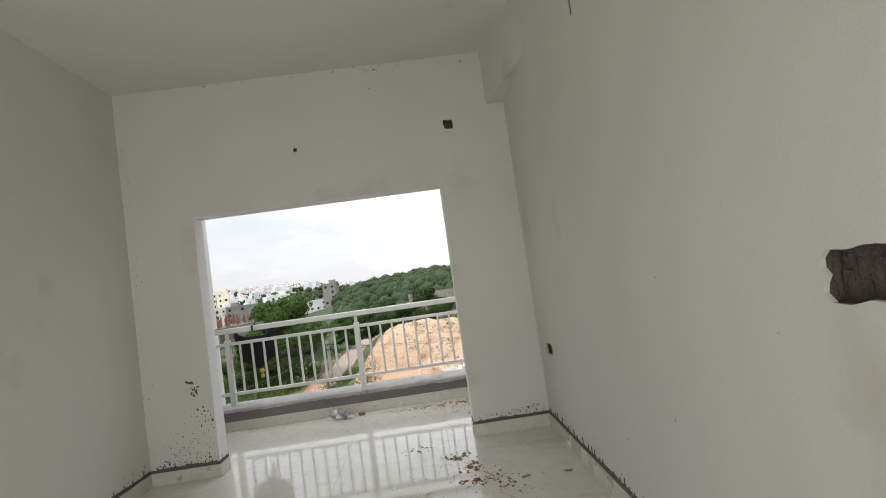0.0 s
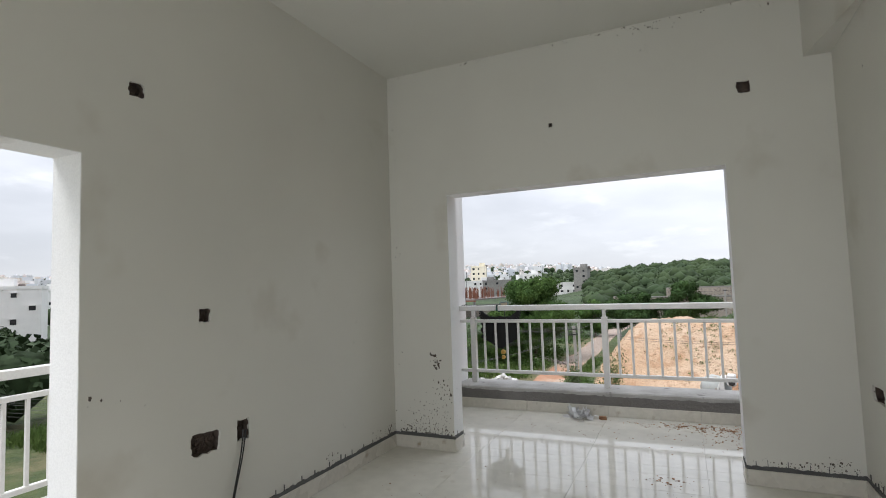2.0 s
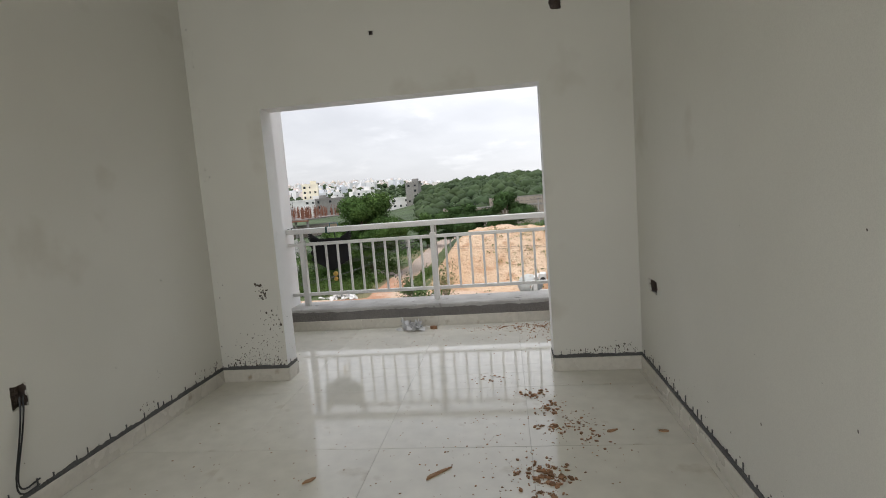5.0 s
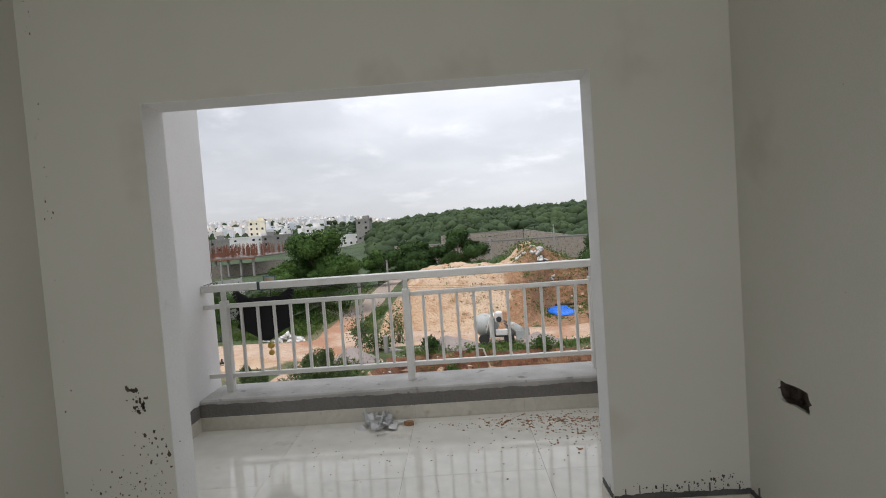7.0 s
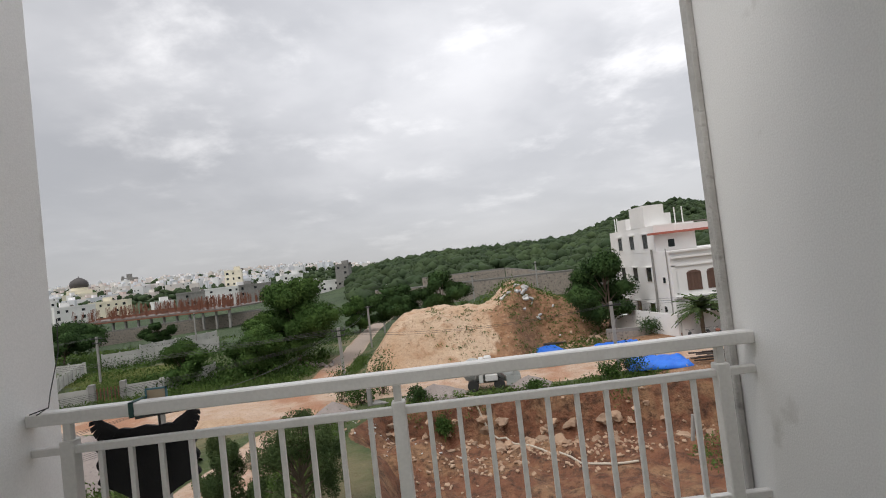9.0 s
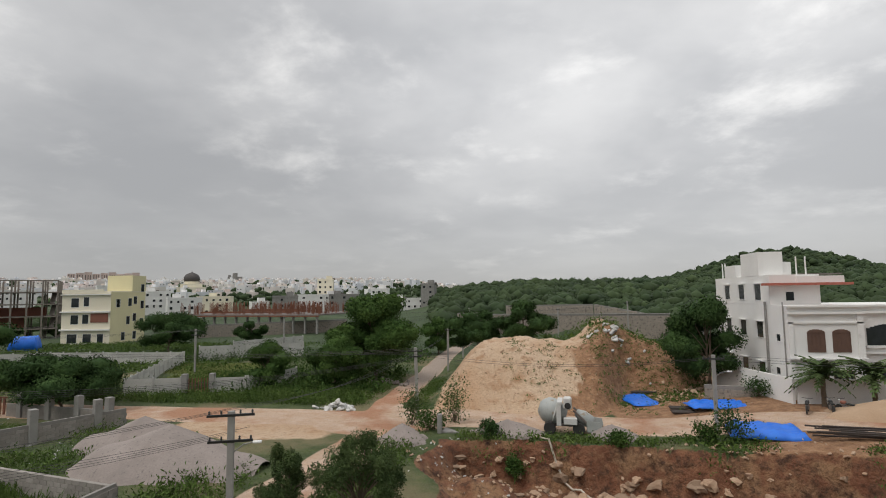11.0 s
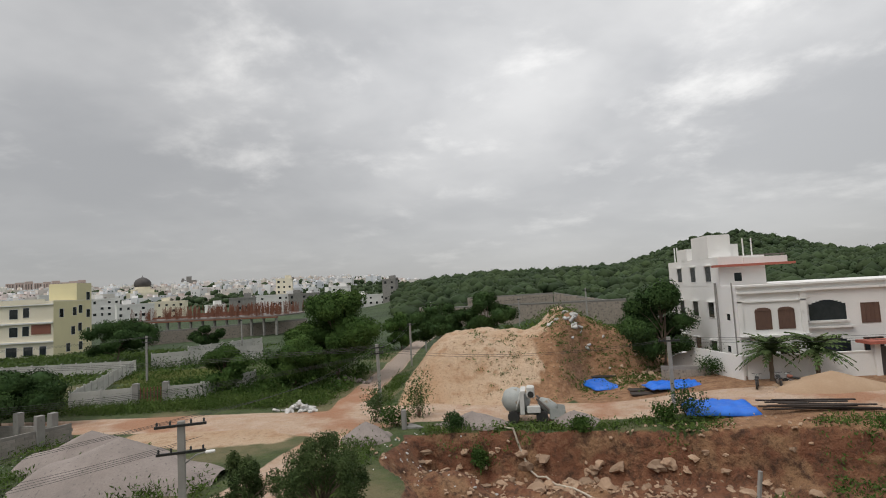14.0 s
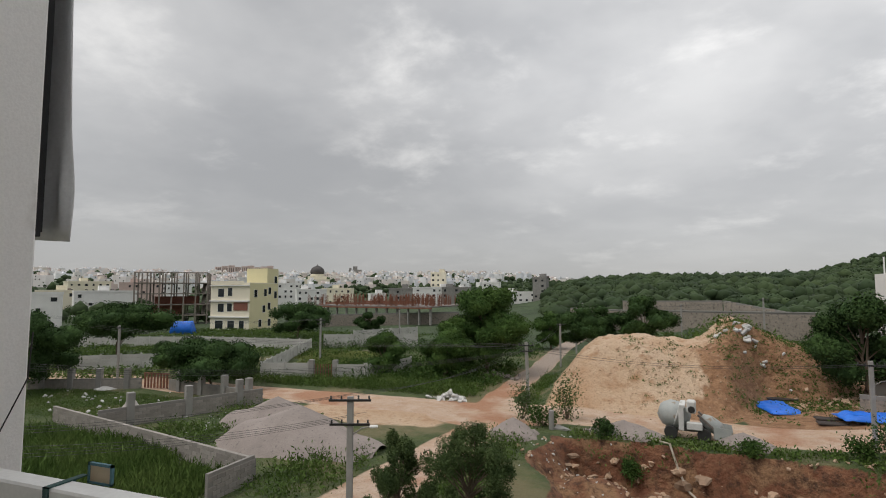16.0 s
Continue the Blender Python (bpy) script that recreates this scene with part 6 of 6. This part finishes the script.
def wheel(parent, x, y, z, r, w):
    t = part("wheel", Build().lathe([(r * 0.6, -w / 2), (r * 0.95, -w / 2), (r, -w * 0.3), (r, w * 0.3), (r * 0.95, w / 2), (r * 0.6, w / 2)], 18).turned(pose(x, y, z, 90)), M_TYRE, parent)
    part("rim", Build().lathe([(r * 0.58, -w * 0.45), (r * 0.5, -w * 0.52), (r * 0.2, -w * 0.4), (0.05, -w * 0.55)], 14).turned(pose(x, y, z, 90)), M_MIXWHITE, t)


mx = thing("concrete_mixer", (5.0, 44.1, land_at(5.0, 44.1)), "dusty grey self-loading concrete mixer truck", "mixer truck", rz=-6)
part("chassis", Build().cbox(-1.3, -0.5, 0.55, 1.4, 0.5, 0.8, 0.03).cbox(-1.2, -0.75, 0.4, -0.9, 0.75, 0.6, 0.02), M_DARKCONC, mx)
part("drum", Build().lathe([(0.42, -1.05), (0.55, -0.95), (0.98, -0.3), (1.02, 0.1), (0.95, 0.6), (0.6, 1.0), (0.38, 1.15)], 20).turned(pose(-0.85, 0.1, 1.55, 0, -72)), M_MIXER, mx, smooth=True)
part("drum_ring", Build().lathe([(1.0, -0.06), (1.06, -0.04), (1.06, 0.04), (1.0, 0.06)], 20).turned(pose(-0.7, 0.1, 1.6, 0, -72)), M_MIXWHITE, mx)
part("frame_arm", Build().cbox(-0.55, -1.05, 0.7, -0.2, -0.9, 2.4, 0.02).cbox(-0.5, -1.05, 2.3, -0.1, 0.9, 2.5, 0.02), M_MIXWHITE, mx)
part("motor_housing", Build().cbox(0.0, -1.1, 1.95, 0.62, -0.35, 2.85, 0.1), M_MIXWHITE, mx)
part("fan", Build().lathe([(0.24, 0), (0.24, 0.08), (0.18, 0.09)], 16).turned(pose(0.32, -1.1, 2.25, 90)), M_TYRE, mx)
part("tool_box", Build().cbox(-0.02, -1.05, 0.8, 1.0, -0.6, 1.3, 0.04), M_MIXWHITE, mx)
for k in (-0.7, 0.5):
    part("lift_arm", Build().cbox(-0.1, k, -0.08, 1.7, k + 0.12, 0.08, 0.02).turned(pose(0.8, 0, 1.75, 0, 42)), M_DARKCONC, mx)
part("chute", Build().lathe([(0.28, 0), (0.5, 0.5), (0.52, 1.2), (0.35, 1.5)], 12).turned(pose(0.95, -0.1, 1.6, 0, 125)), M_MIXER, mx, smooth=True)
part("scoop", Build().cbox(1.75, -0.8, 0.25, 3.0, 0.8, 0.33, 0.02).cbox(1.7, -0.8, 0.3, 1.8, 0.8, 1.1, 0.02), M_MIXER, mx)
for yy in (-0.86, 0.8):
    part("scoop_side", Build().slab([(1.75, 0.28), (3.0, 0.28), (2.9, 1.0), (1.75, 1.15)], -yy - 0.05, -yy).turned(pose(0, 0, 0, 90)), M_MIXER, mx)
part("seat", Build().cbox(1.05, -0.3, 0.8, 1.5, 0.2, 1.2, 0.06), M_TYRE, mx)
for x in (-1.1, 1.1):
    for y in (-0.75, 0.75):
        wheel(mx, x, y, 0.46, 0.46, 0.34)


def heap(name, x, y, rx, ry, h, seed, material, label, category):
    b = Build()
    n, m = 40, 40
    z0 = land_at(x, y)
    for j in range(m + 1):
        for i in range(n + 1):
            u, v = (i / n * 2 - 1) * 1.15, (j / m * 2 - 1) * 1.15
            d = math.hypot(u, v)
            k = 0.12 * math.sin(3.1 * u + seed) + 0.1 * math.sin(4.3 * v - seed) + 0.05 * math.sin(9 * u + 7 * v)
            zz = h * max(0.0, 1 - d * (1 + k)) ** 0.85
            px_, py_ = x + u * rx, y + v * ry
            b.v.append((u * rx, v * ry, land_at(px_, py_) - z0 + zz - (0.12 if zz <= 0 else 0) + 0.03 * noise.noise((px_ * 3, py_ * 3, seed))))
    b.f = [(j * (n + 1) + i, j * (n + 1) + i + 1, (j + 1) * (n + 1) + i + 1, (j + 1) * (n + 1) + i) for j in range(m) for i in range(n)]
    ob = part(name, b, material, loc=(x, y, z0), smooth=True)
    return tagged(ob, label, category)


heap("gravel_pile", -21.0, 33.0, 5.6, 4.6, 2.6, 1, M_GRAVEL, "large grey gravel heap on an open plot", "gravel pile")
heap("gravel_pile", -25.4, 36.2, 4.8, 3.4, 2.3, 2, M_GRAVEL, "grey gravel heap beside a larger one", "gravel pile")
heap("gravel_pile", 0.6, 42.9, 2.6, 1.3, 1.1, 3, M_GRAVEL, "small grey gravel heap beside the mixer", "gravel pile")
heap("gravel_pile", 8.4, 42.8, 2.2, 1.2, 1.0, 4, M_GRAVEL, "small grey gravel heap beside the mixer", "gravel pile")
heap("gravel_pile", -7.2, 40.2, 2.2, 1.7, 1.3, 5, M_GRAVEL, "grey gravel heap at the pit's corner", "gravel pile")
heap("sand_pile", 28.6, 44.6, 4.4, 2.2, 1.3, 6, M_SAND, "brown sand heap in front of the house", "sand pile")


def tarp(x, y, w, d, h, rz, seed, label):
    b = Build()
    n, m = 22, 16
    z0 = land_at(x, y)
    for j in range(m + 1):
        for i in range(n + 1):
            u, v = i / n * 2 - 1, j / m * 2 - 1
            e = max(abs(u), abs(v))
            zz = h * (1 - max(0.0, (e - 0.72) / 0.28) ** 1.5) + 0.22 * noise.noise((u * 3 + seed, v * 3, seed)) + 0.12 * noise.noise((u * 8, v * 8 + seed, 1))
            b.v.append((u * w / 2 + 0.06 * noise.noise((v * 4, seed, 2)), v * d / 2 + 0.06 * noise.noise((u * 4, seed, 3)), max(0.08, zz)))
    b.f = [(j * (n + 1) + i, j * (n + 1) + i + 1, (j + 1) * (n + 1) + i + 1, (j + 1) * (n + 1) + i) for j in range(m) for i in range(n)]
    ob = part("blue_tarpaulin", b, M_BLUE, loc=(x, y, z0), smooth=True)
    ob.rotation_euler = (0, 0, radians(rz))
    ob.modifiers.new("thick", "SOLIDIFY").thickness = 0.03
    return tagged(ob, label, "tarpaulin", "blue tarpaulins on the site")


tarp(13.1, 56.2, 2.9, 5.6, 0.3, 12, 1, "blue tarpaulin spread over material at the mound's foot")
tarp(18.6, 50.4, 5.0, 2.6, 0.4, 4, 2, "crumpled blue tarpaulin covering a low stack")
tarp(18.6, 41.3, 4.9, 3.6, 0.55, -12, 3, "blue tarpaulin over a stack at the bank's edge")
tarp(-104.0, 101.0, 5.5, 3.5, 3.0, 30, 4, "blue tarpaulin shelter on a far plot")


def lump(rnd, r, squash=0.75):
    """A rough boulder."""
    bm = bmesh.new()
    bmesh.ops.create_icosphere(bm, subdivisions=2, radius=r)
    o = Vector((rnd.uniform(0, 99), rnd.uniform(0, 99), rnd.uniform(0, 99)))
    for v in bm.verts:
        v.co *= 1 + 0.75 * noise.noise(v.co / r * 1.2 + o) + 0.2 * noise.noise(v.co / r * 3 + o)
        v.co.z *= squash
    me = bpy.data.meshes.new("boulder")
    bm.to_mesh(me)
    bm.free()
    me.materials.append(M_ROCK)
    return me


rb2 = random.Random(21)
shapes_b = [lump(rb2, 0.36, q) for q in (0.6, 0.75, 0.9, 0.7, 0.55, 0.8)]
for i in range(84):
    x = rb2.uniform(-3.5, 21)
    y = float(pit_edge(np.array([x]))[0]) - 0.45 - 2.6 * rb2.random() ** 1.6
    s = rb2.uniform(0.4, 1.35) * (1.25 if 4 < x < 14 else 0.8)
    ob = part("boulder", shapes_b[i % 6], None, loc=(x, y, land_at(x, y) - 0.06))
    ob.scale, ob.rotation_euler = (s * rb2.uniform(0.8, 1.5), s, s), (rb2.uniform(-0.4, 0.4), rb2.uniform(-0.4, 0.4), rb2.uniform(0, 6))
    tagged(ob, "tan boulder sticking out of the dug bank", "boulder", "boulders in the dug bank")


def rubble(name, label, seed, x, y, sx, sy, n, big, material, lift=0.25):
    rnd = random.Random(seed)
    b = Build()
    for _ in range(n):
        px_, py_ = x + rnd.gauss(0, sx), y + rnd.gauss(0, sy)
        s = big * rnd.uniform(0.3, 1)
        k = len(b.v)
        b.cbox(-s, -s * 0.7, -s * 0.4, s, s * 0.7, s * 0.4, s * 0.15)
        d = math.hypot((px_ - x) / sx, (py_ - y) / sy)
        b.turned(pose(px_, py_, land_at(px_, py_) + lift * max(0, 1.2 - d) + s * 0.3, rnd.uniform(-50, 50), rnd.uniform(-50, 50), rnd.uniform(0, 360)), k)
    return tagged(part(name, b, material), label, "rubble", "", "stuff")


rubble("white_rubble", "heap of white broken plaster at the roadside", 1, -16.1, 50.8, 0.8, 0.5, 70, 0.30, M_WHITEDEB, 0.6)
rubble("lane_rubble", "grey rubble beside the lane", 2, -15.0, 65.0, 1.6, 0.9, 90, 0.35, M_GRAVEL, 0.5)
rubble("mound_rubble", "white stone chunks on top of the mound", 3, 12.2, 62.0, 1.6, 1.0, 22, 0.40, M_WHITEDEB, 0.2)
rubble("mound_crumbs", "small clods on the earth mound", 4, 8.0, 56.0, 6.5, 3.0, 420, 0.11, M_SAND, 0.0)
rubble("pit_rubble", "broken stones scattered in the pit", 5, -2.0, 37.8, 2.6, 1.4, 60, 0.11, M_WHITEDEB, 0.0)
rubble("pit_stones", "stones and clods scattered in the pit", 6, 8.0, 36.4, 6.5, 2.0, 520, 0.17, M_ROCK, 0.0)
rubble("yard_rubble", "loose bricks and stones in the yard", 7, 18.8, 57.0, 1.8, 1.6, 90, 0.22, M_ROCK, 0.2)
rubble("plot_rubble", "white scraps of rubbish in the plot", 8, -47.0, 37.5, 5.0, 2.5, 40, 0.22, M_WHITEDEB, 0.0)
rubble("roadside_scraps", "white scraps beside the block wall", 9, -29.0, 36.0, 2.5, 1.6, 36, 0.14, M_WHITEDEB, 0.0)
stone_wall("low_rubble_wall", 18.6, 53.6, 22.6, 52.4, -8.5, -7.0, -7.0, 0.5, 0.3, 8, "low loose rubble wall behind the tarpaulin", M_STONE)
cp = thing("concrete_lip", (-4.9, 42.6, GZ), "broken concrete slab edge over the pit", "concrete slab", rz=-2)
part("slab", Build().cbox(0, -0.5, -0.25, 6.2, 0.6, 0.02, 0.04), M_CONC, cp)
part("upstand", Build().cbox(0, -0.2, 0, 0.35, 0.2, 1.5, 0.05).slab([(0.35, 0), (1.7, 0), (0.9, 0.9), (0.35, 1.3)], -0.15, 0.15), M_CONC, cp)
po = part("concrete_post", Build().cbox(-0.1, -0.1, -0.3, 0.1, 0.1, 1.7, 0.02), M_POLE, loc=(17.6, 34.6, land_at(17.6, 34.6)))
tagged(po, "short leaning grey concrete post on the bank", "post")
po.rotation_euler = (0.05, 0.12, 0.3)
hz_ = Build()
pts_h = []
for i in range(26):
    s = i / 25
    x, y = 0.6 + 12.5 * s ** 1.25, 44.0 - 11.0 * s + 0.5 * math.sin(5 * s)
    pts_h.append((x, y, land_at(x, y) + 0.14 + 0.25 * math.sin(math.pi * s) * (0.3 < s < 0.5)))
tagged(part("hose", hz_.path(pts_h, 0.075, 7), M_HOSE), "long cream hose running down into the pit", "hose")
# heap of dark netting, built from stacked bar shapes
mt = Build()
rm = random.Random(8)
for i in range(12):
    a = rm.uniform(-8, 8)
    k = len(mt.v)
    mt.cbox(-2.6, -0.07, 0, 2.6, 0.07, 0.10, 0.02)
    mt.turned(pose(24.0 + rm.uniform(-1.2, 1.2), 39.2 + rm.uniform(-1.0, 1.0), land_at(24, 39.2) + 0.04 + 0.03 * i, 0, 0, -8 + a), k)
tagged(part("bar_stack", mt, M_MAT), "low heap of dark netting beside the road, built as bars", "steel bars", "", "stuff")
for x, y, w in ((16.0, 51.2, 2.4), (15.6, 49.8, 2.0), (14.2, 58.8, 2.6)):
    ob = part("dark_mat", Build().cbox(-w / 2, -0.5, 0, w / 2, 0.5, 0.16, 0.05), M_MAT, loc=(x, y, land_at(x, y)))
    tagged(ob, "dark folded matting lying on the soil", "matting")

# covered bundle and a scrap of sheet in the grass plot
M_SACK = mat("pale_sacking", (0.50, 0.47, 0.44), (0.36, 0.32, 0.30), 0.8, 2.5, 20, 0.3)
heap("covered_bundle", -40.8, 35.6, 1.1, 0.8, 1.5, 9, M_SACK, "pale sacking draped over a bundle in the plot", "bundle")
heap("sheet_scrap", -53.72, 42.96, 1.5, 0.9, 0.45, 10, M_WHITEDEB, "crumpled white plastic sheet lying in grass", "plastic sheet")

# power poles and lines


def power_pole(x, y, h, arms, label, lean=0.0, lamp=False, rz=0.0):
    z0 = land_at(x, y)
    p = thing("power_pole", (x, y, z0), label, "power pole", "power poles", rz)
    p.rotation_euler = (0, radians(lean), radians(rz))
    part("shaft", Build().cbox(-0.13, -0.10, -0.3, 0.13, 0.10, h, 0.02), M_POLE, p)
    for z, w in arms:
        a = part("cross_arm", Build().cbox(-w / 2, -0.14, z - 0.05, w / 2, -0.06, z + 0.05, 0.01), M_WIRE, p)
        for u in (-0.45, -0.2, 0.2, 0.45):
            part("insulator", Build().lathe([(0.02, z + 0.05), (0.05, z + 0.08), (0.03, z + 0.12), (0.05, z + 0.15), (0.02, z + 0.2)], 8).turned(pose(u * w, -0.1, 0)), M_WIRE, a)
    if lamp:
        part("lamp_arm", Build().path([(0.1, 0, h - 1.6), (0.5, -0.1, h - 1.3), (0.9, -0.2, h - 1.2)], 0.03, 6), M_POLE, p)
        part("lamp_head", Build().cbox(0.85, -0.28, h - 1.26, 1.2, -0.12, h - 1.16, 0.03), M_HWHITE, p)
    return (x, y, z0)


NP = power_pole(-9.7, 20.6, 6.35, ((6.2, 1.8), (5.2, 1.7)), "grey concrete power pole with two cross arms", 0.0, True, 20)
MP = power_pole(-7.4, 47.2, 6.2, ((5.9, 1.3), (5.4, 1.1)), "weathered power pole tangled with wires", -1.5)
RP = power_pole(16.1, 43.4, 5.6, ((5.3, 1.6),), "thin power pole with a street lamp", 0, True)
FP1 = power_pole(-8.6, 76.0, 6.0, ((5.8, 0.8),), "rusty power pole beside the lane")
FP2 = power_pole(-8.2, 92.0, 6.2, ((5.9, 0.6),), "pale power pole beside the lane")
FP3 = power_pole(-9.0, 112.0, 8.0, ((7.6, 1.2),), "tall pale power pole at the lane's end")
WP1 = power_pole(-44.5, 71.0, 6.4, ((6.1, 1.6), (5.5, 1.2)), "grey power pole beside the plot wall")
WP2 = power_pole(22.5, 108.0, 8.0, ((7.6, 1.4),), "pale power pole above the stone wall")
WP3 = power_pole(9.0, 106.0, 6.0, ((5.6, 0.6),), "pale pole before the stone wall")
WP4 = power_pole(-46.5, 104.0, 6.8, ((6.5, 0.4),), "thin pale power pole in far plots")
WP5 = power_pole(-57.0, 47.0, 6.6, ((6.3, 0.6),), "thin pale pole beside the plot wall")
for a, c, za, zc, n, spread, sag in ((NP, MP, 6.3, 5.9, 3, 0.7, 0.7), (NP, (-30, 5, GZ), 6.3, 7.0, 3, 0.7, 0.9), (NP, (-30, 7.5, GZ), 5.3, 6.0, 4, 0.5, 1.0), (MP, (-60, 46, GZ), 5.9, 6.4, 3, 0.5, 0.9), (MP, (-42, 24, GZ), 5.2, 5.6, 4, 0.5, 1.2), (MP, FP1, 5.8, 5.8, 2, 0.5, 0.5), (FP1, FP2, 5.8, 5.9, 2, 0.4, 0.3),
                                 (FP2, FP3, 5.9, 7.6, 2, 0.4, 0.3), (MP, RP, 5.6, 5.3, 2, 0.5, 0.8), (RP, (48, 36, -7.7), 5.3, 5.5, 3, 0.7, 0.7), (FP3, WP2, 7.6, 7.6, 2, 0.5, 0.8), (FP3, (-70, 120, GZ), 7.6, 8, 2, 0.5, 1.0), (WP1, (-90, 60, GZ), 6.1, 6.4, 3, 0.6, 0.8), (WP1, MP, 6.1, 5.6, 2, 0.5, 1.0)):
    for k in range(n):
        off = (k - (n - 1) / 2) * spread
        pts_w = []
        for i in range(15):
            s = i / 14
            pts_w.append((a[0] + (c[0] - a[0]) * s + off * 0.8, a[1] + (c[1] - a[1]) * s + off * 0.5, a[2] + za + (c[2] + zc - a[2] - za) * s - sag * 4 * s * (1 - s) + 0.12 * k))
        tagged(part("power_line", Build().path(pts_w, 0.007 if a is NP else 0.011, 4), M_WIRE), "thin black overhead wire between poles", "wire", "overhead wires")

# motorbikes parked before the house


def motorbike(x, y, rz, col):
    b = thing("motorbike", (x, y, land_at(x, y)), "dark motorbike parked on its stand", "motorbike", "motorbikes at the house", rz)
    for u in (-0.62, 0.62):
        t = part("wheel", Build().lathe([(0.22, -0.05), (0.3, -0.045), (0.3, 0.045), (0.22, 0.05)], 14).turned(pose(u, 0, 0.3, 90)), M_TYRE, b)
        part("rim", Build().lathe([(0.2, -0.03), (0.2, 0.03)], 12).turned(pose(u, 0, 0.3, 90)), M_GRAVEL, t)
    part("engine", Build().cbox(-0.2, -0.13, 0.25, 0.25, 0.13, 0.58, 0.05), M_DARKCONC, b)
    part("fuel_tank", Build().cbox(0.0, -0.14, 0.66, 0.45, 0.14, 0.92, 0.08), col, b)
    part("seat", Build().cbox(-0.65, -0.13, 0.68, 0.02, 0.13, 0.8, 0.05), M_TYRE, b)
    part("fork", Build().path([(0.62, 0, 0.3), (0.45, 0, 1.0)], 0.03, 6), M_MIXER, b)
    part("handlebar", Build().path([(0.38, -0.35, 1.08), (0.46, 0, 1.02), (0.38, 0.35, 1.08)], 0.02, 6), M_WIRE, b)
    part("headlamp", Build().cbox(0.45, -0.09, 0.85, 0.6, 0.09, 1.0, 0.04), M_MIXWHITE, b)


motorbike(23.6, 45.9, 60, M_WIRE)
motorbike(25.2, 45.7, 75, M_WIRE)
motorbike(26.1, 45.4, 110, M_SHUTTER)
